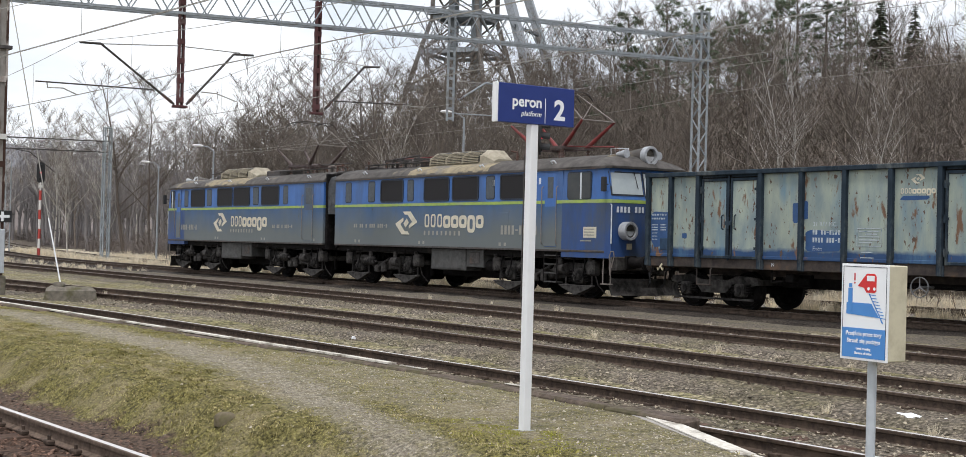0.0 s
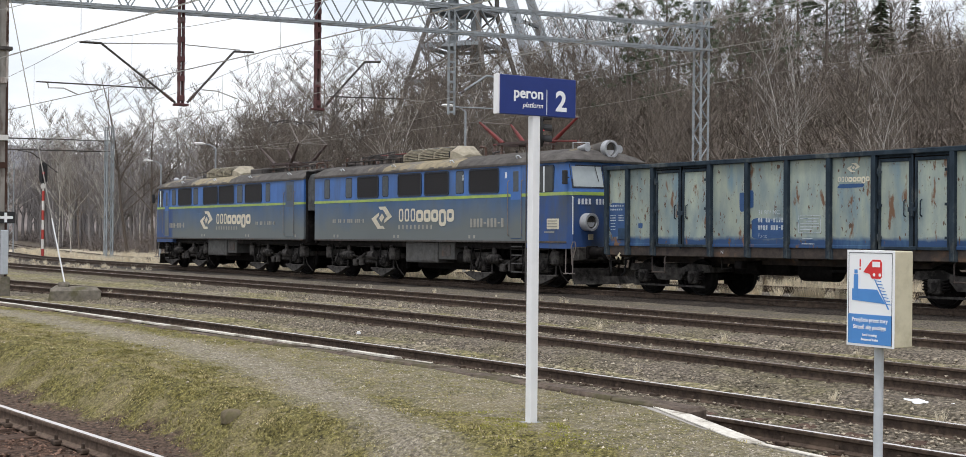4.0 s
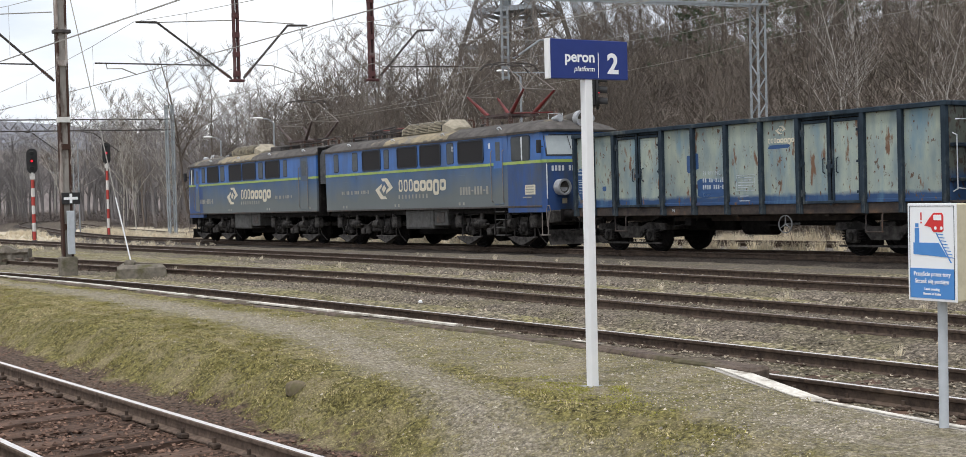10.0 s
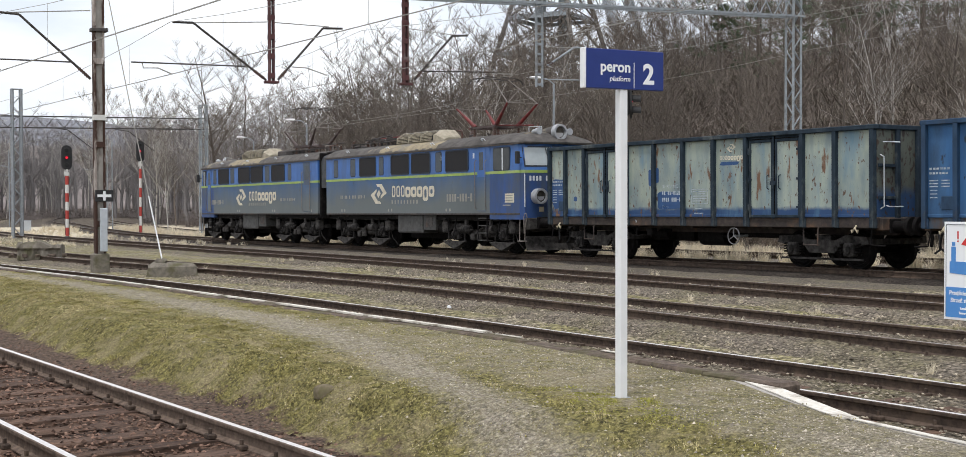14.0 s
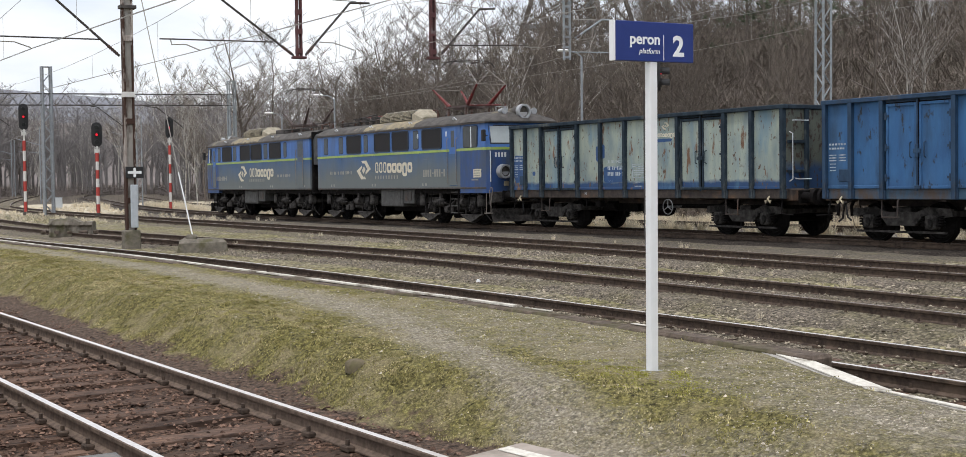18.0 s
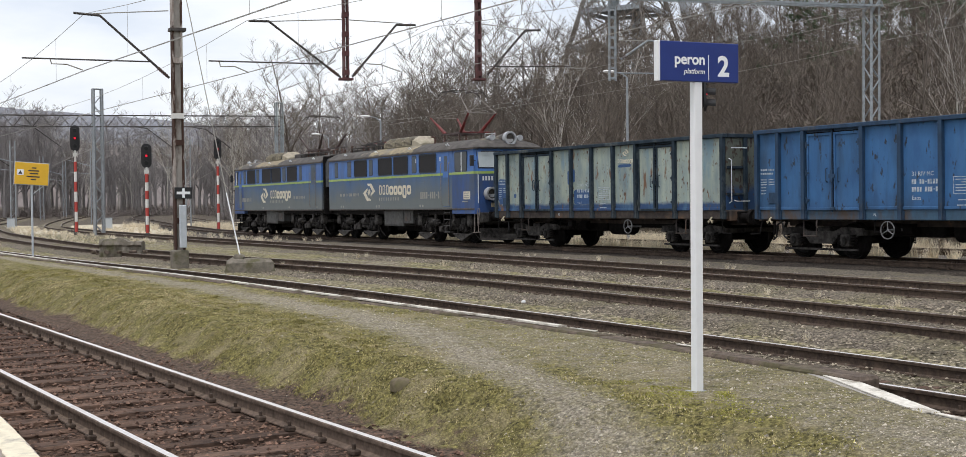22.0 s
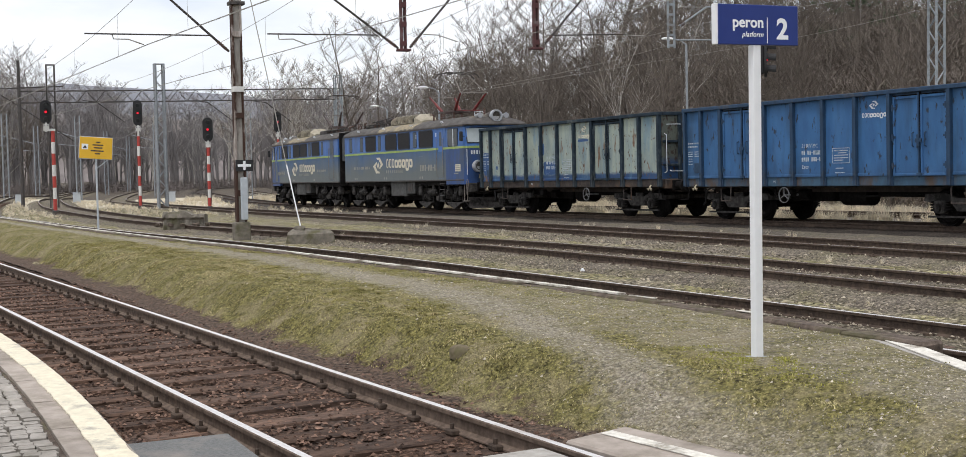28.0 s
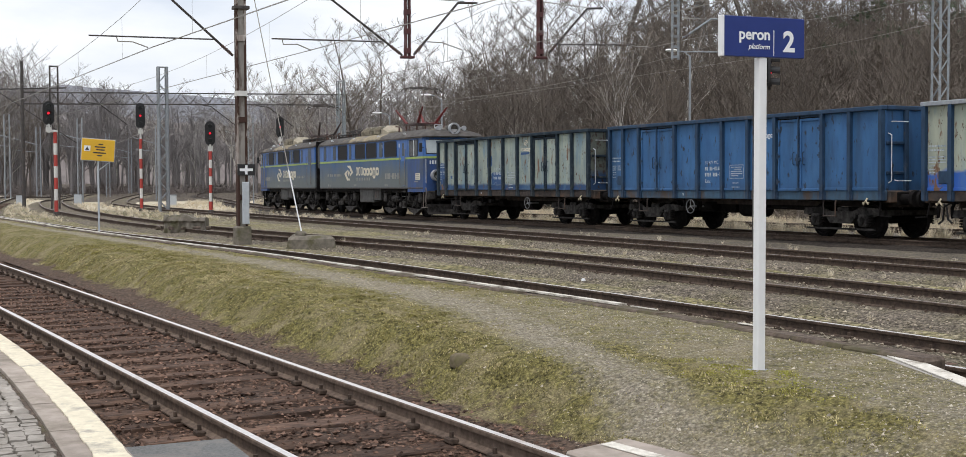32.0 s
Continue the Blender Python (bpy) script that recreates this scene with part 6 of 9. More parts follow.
    pantograph(L, s * spec["panto"], s, spec["red"], spec["half"])
    if spec.get("folded"):
        u = s * spec["folded"]
        geo = Geo()
        for y in (-0.5, 0.5):
            geo.bar((u - 0.9, y, 4.28), (u + 0.9, y, 4.28), 0.07, 0.07)
            geo.tube((u - 0.8, y, 4.33), (u + 0.95, y, 4.42), 0.03, 0.03, 6)
        for x in (-0.9, 0, 0.9):
            geo.bar((u + x, -0.7, 4.3), (u + x, 0.7, 4.3), 0.06, 0.06)
        for y in (-0.45, 0.45):
            geo.tube((u, y, 4.02), (u, y, 4.28), 0.05, 0.05, 8)
        part("folded_pantograph", geo, M_DARKSTEEL, L, "lowered dark pantograph")
    top = part("top_headlight", Geo().ring((s * (F + 0.12), 0, 4.0), "x", 0.26, 0.195, s * -0.1, s * 0.1, 26), M_BEZEL, L, "large round roof headlight")
    part("hood", Geo().tube((s * (F - 1.3), 0, 3.93), (s * (F + 0.05), 0, 4.0), 0.14, 0.25, 22), M_ROOF, top)
    part("lens", Geo().tube((s * (F + 0.06), 0, 4.0), (s * (F + 0.12), 0, 4.0), 0.20, 0.19, 22), M_LAMPGLASS, top)
    part("reflector", Geo().prism([(0.16 * math.cos(math.pi * (1 + k / 10)), 3.98 + 0.15 * math.sin(math.pi * (1 + k / 10))) for k in range(11)], "x", *U(F + 0.12, F + 0.135)), M_REFLECTOR, top)
    for d in (-1, 1):
        part("horn", Geo().tube((s * (F - 0.5), d * 0.62, 4.03), (s * (F - 0.12), d * 0.62, 4.04), 0.06, 0.12, 12).tube((s * (F - 0.4), d * 0.62, 3.85), (s * (F - 0.4), d * 0.62, 4.03), 0.04, 0.04, 6), M_BEZEL, L)
        part("roof_rail", Geo().path([(s * (F - 0.9), d * 0.5, 4.0), (s * (F - 0.9), d * 0.5, 4.22), (s * (F - 0.3), d * 0.4, 4.2), (s * (F - 0.3), d * 0.4, 3.95)], 0.012, 5), M_LETTER, L)
    part("mirror", Geo().box(*U(F + 0.02, F + 0.14), -1.70, -1.56, 2.95, 3.35, 0.02).bar((s * (F + 0.06), -1.46, 3.15), (s * (F + 0.06), -1.6, 3.15), 0.03, 0.03), M_BLACK, L, "black rear-view mirror")
    # clutter of conductors and insulators beside the vent
    rr = random.Random(5 + s)
    for k in range(16):
        x = s * (0.9 + 0.28 * k) if k < 12 else s * (9.2 + 0.35 * (k - 12))
        y = rr.uniform(-0.7, 0.5)
        h = rr.uniform(0.12, 0.34)
        part("roof_fitting", Geo().tube((x, y, 3.98), (x, y, 4.02 + h), 0.05, 0.04, 8).tube((x, y, 4.02 + h), (x + rr.uniform(-0.4, 0.4), y + rr.uniform(-0.2, 0.2), 4.05 + h), 0.03, 0.03, 6), (M_DARKSTEEL, M_INSUL, M_PANTGREY)[k % 3], L)
    for u in spec["bogies"]:
        loco_bogie(L, u, 1.52, s)
    return L


loco_a = loco_section(1, "blue and grey electric locomotive half with a cab facing the wagons", {
    "inner": 0.20, "front": 14.60, "grilles": [(3.30, 4.62), (5.92, 7.25), (7.50, 8.81), (9.97, 11.42)], "blinds": [(0.95, 1.30), (2.47, 2.86), (4.92, 5.25), (9.24, 9.63)],
    "doors": [(12.02, 12.55, True)], "cab_window": (13.05, 13.98), "box": (6.20, 8.96), "mark": (4.87, 2.10, 5.92, 3.25), "word_z": 1.96,
    "bars": [("00 00 0 000 000-0", 1.55, 1.94, 2.2, 0.13), ("0000-000-0", 10.0, 1.76, 1.75, 0.27)], "vent": (5.44, 8.67), "roof_boxes": [(4.3, 5.2, 0.22), (0.7, 1.5, 0.14)],
    "insulators": [1.9, 3.4, 5.0, 9.0, 13.2], "panto": 10.95, "half": 0.75, "red": True, "folded": 3.2, "bogies": [3.15, 11.75]})
loco_b = loco_section(-1, "grimy blue and grey electric locomotive half leading the train", {
    "inner": 0.64, "front": 14.90, "grilles": [(4.16, 5.58), (6.70, 8.10), (8.29, 9.67), (11.02, 12.37)], "blinds": [(3.42, 3.76), (5.90, 6.36), (10.30, 10.75), (12.75, 13.12)],
    "doors": [(1.40, 2.10, False), (13.50, 13.98, True)], "cab_window": (14.25, 14.62), "box": (6.70, 9.43), "mark": (-9.39, 2.12, -8.38, 3.31), "word_z": 1.95,
    "bars": [("00 00 0 000-0", -4.65, 1.9, 1.7, 0.13), ("0000-000-0", -13.4, 1.8, 1.7, 0.22)], "vent": (7.5, 10.5), "roof_boxes": [(5.2, 7.0, 0.24), (10.9, 11.8, 0.2)],
    "insulators": [2.2, 6.5, 10.9, 11.7], "panto": 4.35, "half": 0.8, "red": False, "bogies": [3.15, 11.95]})


# ---- wagons ----
def wagon_bogie(parent, x):
    def bogie_sides():
        geo = Geo()
        for y in (-1.0, 1.0):
            geo.prism([(-1.45, 0.62), (-1.4, 0.78), (-0.75, 0.82), (-0.45, 0.70), (0.45, 0.70), (0.75, 0.82), (1.4, 0.78), (1.45, 0.62), (1.2, 0.58), (0.6, 0.60), (0.4, 0.38), (-0.4, 0.38), (-0.6, 0.60), (-1.2, 0.58)], "y", y - 0.05, y + 0.05)
        geo.box(-0.22, 0.22, -0.98, 0.98, 0.55, 0.82, 0.03)
        for e in (-1.4, 1.4):
            geo.box(e - 0.05, e + 0.05, -0.98, 0.98, 0.6, 0.74, 0.02)
        geo.bar((-1.3, -1.06, 0.24), (1.3, -1.06, 0.24), 0.03, 0.05)
        return geo

    bg = part("bogie", cached("wagon_bogie_frame", bogie_sides, M_BOGIE), None, parent, "dark cast wagon bogie", m=pose(x, 0, 0))
    for ax in (-0.9, 0.9):
        wheelset(bg, ax, 0.46, x)
        for y in (-1, 1):
            part("axle_box", cached("wagon_axle_box", lambda: Geo().box(-0.15, 0.15, -0.12, 0.1, -0.15, 0.17, 0.03).tube((0, -0.12, 0), (0, -0.17, 0), 0.11, 0.1, 12), M_BOGIE), None, bg, m=pose(ax, y * 1.04, 0.46, 0, 0, 0 if y < 0 else 180))
            for o in (-0.24, 0.24):
                part("spring", cached("wagon_spring", lambda: coil(0, 0, 0, 0.26, 0.07, 4), M_CHASSIS), None, bg, m=pose(ax + o, y * 1.04, 0.36))
            part("brake_shoe", cached("wagon_brake", lambda: Geo().box(-0.05, 0.05, -0.05, 0.05, 0.25, 0.62, 0.02), M_CHASSIS), None, bg, m=pose(ax * 0.38, y * 0.75, 0))
    return bg


TABLE_OUT = [(6.50, 1.60), (7.14, 1.60), (7.14, 2.0), (6.50, 2.0)]
TABLE_IN = [(6.514, 1.614), (7.126, 1.614), (7.126, 1.986), (6.514, 1.986)]


def wagon(label, paint, post, stripe_rail, bars, blue_logo, end_paint, patches=(), brake_x=8.1, sole=M_SOLE, leaf_frame=None):
    """A four-axle open wagon with a ribbed steel box; x = 0 at the left corner of its box."""
    Wg = thing("open_wagon", pose(0, 0, 0), label, "freight wagon", "open wagons of the train")
    length = 12.72
    posts = [0.0, 0.86, 1.80, 3.80, 5.00, 6.20, 7.40, 8.60, 10.52, 11.55, length]
    doors = [(1.80, 3.80), (8.60, 10.52)]
    part("floor", Geo().box(0.0, length, -1.36, 1.36, 1.16, 1.24), M_SOLE, Wg)
    geo = Geo()
    for y in (-1, 1):
        part("sole_bar", Geo().box(-0.02, length + 0.02, y * 1.36 - 0.05, y * 1.36 + 0.05, 1.0, 1.26, 0.015), sole, Wg, "grimy steel sole bar")
        geo.box(0.2, length - 0.2, y * 0.4 - 0.06, y * 0.4 + 0.06, 0.82, 1.16)
    for x in (0.0, length):
        geo.box(x - 0.1, x + 0.1, -1.3, 1.3, 0.95, 1.24, 0.02)
    for x in (3.4, 6.36, 9.3):
        geo.box(x - 0.06, x + 0.06, -1.32, 1.32, 0.95, 1.16)
    part("underframe", geo, M_SOLE, Wg, "dirty steel underframe")
    for d in (-1, 1):
        flip = None if d < 0 else pose(length, 0, 0, 0, 0, 180)
        for k, (a, b) in enumerate(zip(posts, posts[1:])):
            if (a, b) in doors:
                continue
            p = part("side_panel", Geo().box(a + 0.02, b - 0.02, -1.42, -1.385, 1.27, 3.28, 0.006).box(a + 0.02, b - 0.02, -1.44, -1.385, 1.25, 1.33, 0.01), paint, Wg, m=flip)
        for k, x in enumerate(posts):
            wdt = 0.055 if 0 < k < len(posts) - 1 else 0.05
            xx = min(max(x, wdt), length - wdt)
            part("post", cached(f"wagon_post_{post.name}", lambda: Geo().prism([(-0.055, -1.40), (-0.055, -1.525), (0.055, -1.525), (0.055, -1.40)], "z", 1.02, 3.30).box(-0.07, 0.07, -1.47, -1.38, 1.0, 1.22, 0.01), post), None, Wg, m=(pose(xx, 0, 0) if d < 0 else pose(length - xx, 0, 0, 0, 0, 180)))
        part("top_rail", Geo().box(-0.05, length + 0.05, -1.53, -1.36, 3.28, 3.39, 0.015), stripe_rail, Wg, m=flip)
        for a, b in doors:
            mid = (a + b) / 2
            # near-black sheet behind the leaves: the gap's shade as colour
            part("door_recess", Geo().box(a + 0.05, b - 0.05, -1.405, -1.36, 1.24, 3.29), M_CHASSIS, Wg, "near-black backing for the shade round the doors", m=flip)
            for x0, x1, hs in ((a + 0.095, mid - 0.04, 1), (mid + 0.04, b - 0.095, -1)):
                dr = part("side_door", Geo().box(x0, x1, -1.43, -1.407, 1.24, 3.20, 0.008), paint, Wg, "hinged steel side door", m=flip)
                geo = Geo()
                for xa, xb, za, zb in ((x0, x0 + 0.06, 1.24, 3.20), (x1 - 0.06, x1, 1.24, 3.20), (x0 + 0.06, x1 - 0.06, 1.24, 1.31), (x0 + 0.06, x1 - 0.06, 3.13, 3.20)):
                    geo.box(xa, xb, -1.465, -1.42, za, zb, 0.01)
                part("door_frame", geo, leaf_frame or post, dr)
                hx = x0 + 0.01 if hs > 0 else x1 - 0.01
                for z in (1.5, 2.2, 2.92):
                    part("hinge", Geo().tube((hx, -1.475, z - 0.08), (hx, -1.475, z + 0.08), 0.028, 0.028, 8).box(hx - 0.09, hx + 0.09, -1.475, -1.46, z - 0.03, z + 0.03), post, dr)
                part("door_header", Geo().box(x0, x1, -1.43, -1.407, 3.23, 3.28), post, dr)
                bow = x1 - 0.16 if hs > 0 else x0 + 0.16
                part("door_handle", Geo().path([(bow, -1.43, 1.95), (bow, -1.49, 1.98), (bow, -1.49, 2.28), (bow, -1.43, 2.31)], 0.014, 6), post, dr)
            lock = part("latch", Geo().tube((mid, -1.475, 1.2), (mid, -1.475, 3.26), 0.022, 0.022, 8).box(mid - 0.1, mid + 0.1, -1.51, -1.46, 2.05, 2.15, 0.01).box(mid - 0.04, mid + 0.04, -1.52, -1.47, 1.95, 2.25, 0.01).box(mid - 0.06, mid + 0.1, -1.51, -1.46, 1.24, 1.32, 0.01), post, Wg, "door locking bar", m=flip)
        for x in (0.55, length - 0.55):
            part("lashing_hook", Geo().path([(x, -1.44, 1.06), (x, -1.50, 1.0), (x - 0.08, -1.50, 0.9), (x - 0.1, -1.5, 0.96)], 0.022, 6).path([(x, -1.50, 1.0), (x + 0.08, -1.50, 0.9), (x + 0.1, -1.5, 0.96)], 0.022, 6), M_HOOK, Wg, "cream-painted lashing hook", m=flip)
        hub = Vector((brake_x, -1.42, 0.76))
        geo = Geo().ring(tuple(hub), "y", 0.22, 0.20, -0.012, 0.012, 28).tube(hub, hub + Vector((0, 0.5, 0)), 0.03, 0.03, 8)
        for an in (90, 210, 330):
            geo.tube(hub, hub + Vector((0.20 * math.cos(radians(an)), 0, 0.20 * math.sin(radians(an)))), 0.016, 0.011, 6)
        part("handwheel", geo, M_HANDWHEEL, Wg, "grey three-spoked brake handwheel", m=flip)
        for x in (1.98, 10.75):
            part("foot_step", Geo().path([(x - 0.23, -1.38, 1.02), (x - 0.23, -1.43, 0.95), (x - 0.22, -1.43, 0.58), (x + 0.22, -1.43, 0.58), (x + 0.23, -1.43, 0.95), (x + 0.23, -1.38, 1.02)], 0.02, 6).box(x - 0.23, x + 0.23, -1.46, -1.36, 0.565, 0.60, 0.008), M_SOLE, Wg, "rusty hanging footstep", m=flip)
        for path_ in ([(length - 0.15, -1.38, 1.0), (length - 0.12, -1.45, 0.62), (length + 0.3, -1.45, 0.6)], [(0.15, -1.38, 1.0), (0.12, -1.45, 0.62), (-0.25, -1.45, 0.6)]):
            part("step", Geo().path(path_, 0.018, 6), M_CHASSIS, Wg, m=flip)
    for e in (0, 1):
        m = pose(length, 0, 0) if e else pose(0, 0, 0, 0, 0, 180)
        part("end_wall", Geo().box(-0.03, 0.0, -1.38, 1.38, 1.26, 3.28, 0.004), end_paint, Wg, "rust-streaked end wall", m=m)
        for y in (-0.72, 0, 0.72):
            part("end_post", Geo().box(0.0, 0.09, y - 0.06, y + 0.06, 1.0, 3.28, 0.01), post, Wg, m=m)
        for z in (1.7, 2.45):
            for y in (-1.07, 1.07):
                part("end_rib", Geo().box(0.0, 0.05, y - 0.29, y + 0.29, z - 0.04, z + 0.04, 0.01), post, Wg, m=m)
        part("top_rail", Geo().box(-0.08, 0.07, -1.36, 1.36, 3.28, 3.39, 0.015), stripe_rail, Wg, m=m)
        for y in (-1.28, 1.28):
            part("grab_rail", Geo().path([(0.01, y, 1.45), (0.12, y, 1.5), (0.12, y, 2.65), (0.01, y, 2.7)], 0.014, 6), M_LETTER, Wg, "white end handrail", m=m)
        part("grab_rail", Geo().path([(0.03, -1.2, 2.99), (0.14, -1.2, 2.99), (0.14, -0.75, 2.99), (0.03, -0.75, 2.99)], 0.013, 6).path([(0.03, -1.1, 1.52), (0.14, -1.1, 1.5), (0.14, -0.65, 1.5), (0.03, -0.65, 1.5)], 0.013, 6), M_LETTER, Wg, m=m)
        for y in (-0.875, 0.875):
            bf = part("buffer", Geo().tube((0.08, y, 1.05), (0.5, y, 1.05), 0.13, 0.105, 14).box(0.08, 0.12, y - 0.2, y + 0.2, 0.88, 1.22, 0.02), M_CHASSIS, Wg, m=m)
            part("buffer_plate", Geo().tube((0.5, y, 1.05), (0.60, y, 1.05), 0.22, 0.21, 20), M_CHASSIS, bf)
        part("coupling", Geo().path([(0.1, 0, 1.0), (0.35, 0, 0.98), (0.45, 0, 0.8), (0.42, 0, 0.55)], 0.045, 8), M_CHASSIS, Wg, m=m)
        part("brake_hose", Geo().path([(0.1, 0.4, 0.95), (0.3, 0.42, 0.85), (0.36, 0.42, 0.5), (0.5, 0.4, 0.42)], 0.026, 8), M_BLACK, Wg, m=m)
    tanks = Geo().tube((5.7, -0.2, 0.72), (6.7, -0.2, 0.72), 0.27, 0.27, 18).box(3.5, 5.3, -0.3, 0.5, 0.56, 0.95, 0.04).box(6.9, 9.3, -0.25, 0.35, 0.70, 0.95, 0.04).tube((4.2, -0.5, 0.75), (4.6, -0.5, 0.75), 0.15, 0.15, 14).box(4.35, 4.6, -1.2, -1.0, 0.72, 0.92, 0.02)
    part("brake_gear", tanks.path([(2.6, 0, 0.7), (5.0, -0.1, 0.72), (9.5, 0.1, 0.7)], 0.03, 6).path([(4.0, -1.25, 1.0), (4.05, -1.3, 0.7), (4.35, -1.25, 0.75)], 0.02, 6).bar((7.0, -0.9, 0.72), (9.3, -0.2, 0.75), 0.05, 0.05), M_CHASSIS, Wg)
    for x in (1.98, 10.75):
        wagon_bogie(Wg, x)
    for text, x, z, w, h, big in bars:
        glyph_bars(Wg, text, x, z, w, h, -1.4215, M_STENCIL, label="white stencilled wagon markings" if big else "")
    for a, b, z0, z1, seed in patches:
        pr = random.Random(seed)
        ring_ = []
        for k in range(14):
            an = 2 * math.pi * k / 14
            c, sn = math.cos(an), math.sin(an)
            f = 1 + pr.uniform(-0.12, 0.08)
            ring_.append(((a + b) / 2 + f * (b - a) / 2 * math.copysign(abs(c) ** 0.4, c), (z0 + z1) / 2 + f * (z1 - z0) / 2 * math.copysign(abs(sn) ** 0.4, sn)))
        part("paint_patch", Geo().prism(ring_, "y", -1.4245, -1.41), M_PATCHBLUE, Wg, "dark blue overpainted patch")
    ink = M_LOGO if not blue_logo else M_LETTER
    logo(Wg, 8.02, 3.05, 0.34, 0.20, -1.4215, ink)
    word_bars(Wg, 7.60, 2.74, 0.86, 0.115, -1.4215, ink, "small company lettering")
    for body, x, z, size in (("31 RIV MC", 5.30, 2.04, 0.145), ("Eaos", 5.30, 1.48, 0.145), ("N", 4.1, 1.09, 0.12)):
        part("lettering", text_mesh(body, size, M_STENCIL), None, Wg, "white stencilled letters", m=pose(x, -1.4235 if z > 1.2 else -1.412, z, 90, 0, 0))
    bars_ = [(0.14 + k * w / 6, 0.14 + k * w / 6 + w / 9, z, z + 0.045) for z, w in ((2.30, 0.55), (2.20, 0.5)) for k in range(6)]
    bars_ += [(x, x + 0.22, 1.92 + k * 0.065, 1.945 + k * 0.065) for x in (0.14, 0.44) for k in range(3)]
    bars_ += [(0.16, 0.34, z, z + 0.02) for z in (1.84, 1.76, 1.68)]
    bars_ += [(x0, x1, z, z + 0.022) for z, x0, x1 in ((1.92, 6.56, 7.08), (1.86, 6.72, 7.02), (1.80, 6.56, 7.08), (1.73, 6.56, 7.08), (1.67, 6.56, 6.90), (1.46, 6.62, 6.92), (1.34, 6.60, 6.96))]
    for x0, x1, z0, z1 in bars_:
        part("marking", Geo().box(x0, x1, -1.4275, -1.4215, z0, z1), M_STENCIL, Wg)
    part("marking_frame", Geo().loft([[(x, y, z) for x, z in ring_] for y, ring_ in ((-1.4215, TABLE_OUT), (-1.4275, TABLE_OUT), (-1.4275, TABLE_IN), (-1.4215, TABLE_IN))], True, False), M_STENCIL, Wg, "faded white table outline")
    part("label_holder", Geo().box(0.45, 0.76, -1.44, -1.42, 1.42, 1.72, 0.01), M_POST_BLUE, Wg, "dark label frame")
    return Wg


STENCIL = [("00 AA-AAAA", 5.30, 1.85, 0.78, 0.11, True), ("0000 000-0", 5.30, 1.67, 0.78, 0.11, True)]
wagon_a = wagon("weathered open wagon with pale green-grey panels and blue smears", M_PALE, M_POST_PALE, M_POST_PALE, STENCIL, False, M_ENDWALL, [(0.08, 0.80, 1.5, 2.42, 1), (5.08, 6.12, 1.45, 1.95, 2), (5.0, 5.16, 2.2, 2.62, 3), (4.72, 4.9, 2.1, 2.6, 4), (7.6, 8.3, 2.60, 2.69, 5), (1.22, 1.38, 1.72, 1.86, 6)])
wagon_b = wagon("blue ribbed open wagon with dirty steel bogies", M_BLUEWAG, M_POST_BLUE, M_POST_BLUE, STENCIL, True, M_BLUEWAG, brake_x=4.55, sole=M_SOLE_BLUE, leaf_frame=M_BLUEWAG)
wagon_c = wagon("pale green-grey open wagon with bright blue patches", M_PALE_BLUE, M_POST_BLUE, M_GALV, STENCIL, False, M_ENDWALL)

# ---- platform signs ----
def platform_sign():
    sg = thing("platform_sign", pose(-8.34, 6.30, 0.24, 0, 0, 88), "navy platform number sign on a white post", "sign")
    part("post", Geo().box(-0.037, 0.037, -0.037, 0.037, -0.1, 2.487, 0.006), M_WHITE, sg, "white painted square post")
    part("base_plate", Geo().box(-0.075, 0.075, -0.075, 0.075, -0.03, 0.008, 0.004), M_GALV, sg)
    w, z0, z1 = 0.775, 2.487, 2.80
    box = part("panel", Geo().box(-w / 2 + 0.018, w / 2 - 0.002, -0.045, 0.010, z0, z1, 0.004), M_NAVY, sg, "navy blue sign box")
    part("end_cap", Geo().box(-w / 2 - 0.004, -w / 2 + 0.02, -0.047, 0.012, z0 - 0.002, z1 + 0.002, 0.004), M_WHITE, box)
    up = Matrix.Rotation(radians(90), 4, "X")

    def put(me, x, z):
        ob = part("lettering", me, None, box)
        ob.matrix_basis = Matrix.Translation((x, -0.0465, z)) @ up
    put(text_mesh("peron", 0.121, M_PAPERWHITE, "RIGHT", 0, 0.0030), 0.058, z0 + 0.136)
    put(text_mesh("platform", 0.058, M_PAPERWHITE, "RIGHT", 0.22, 0.0004), 0.053, z0 + 0.062)
    put(text_mesh("2", 0.225, M_PAPERWHITE, "LEFT", 0, 0.0065), 0.178, z0 + 0.052)
    part("divider", Geo().box(0.088, 0.093, -0.048, -0.044, z0 + 0.012, z0 + 0.215), M_PAPERWHITE, box)
    # cable clip and tape behind the post
    part("bracket", Geo().box(-0.012, 0.012, 0.036, 0.062, 1.9, 2.2, 0.004), M_GREYPOST, sg)
    part("cable", Geo().path([(0.03, 0.045, 2.47), (0.05, 0.06, 2.3), (0.035, 0.055, 2.1), (0.052, 0.05, 1.95), (0.03, 0.042, 1.75)], 0.006, 5), M_WHITE, sg, "thin white cable")


platform_sign()


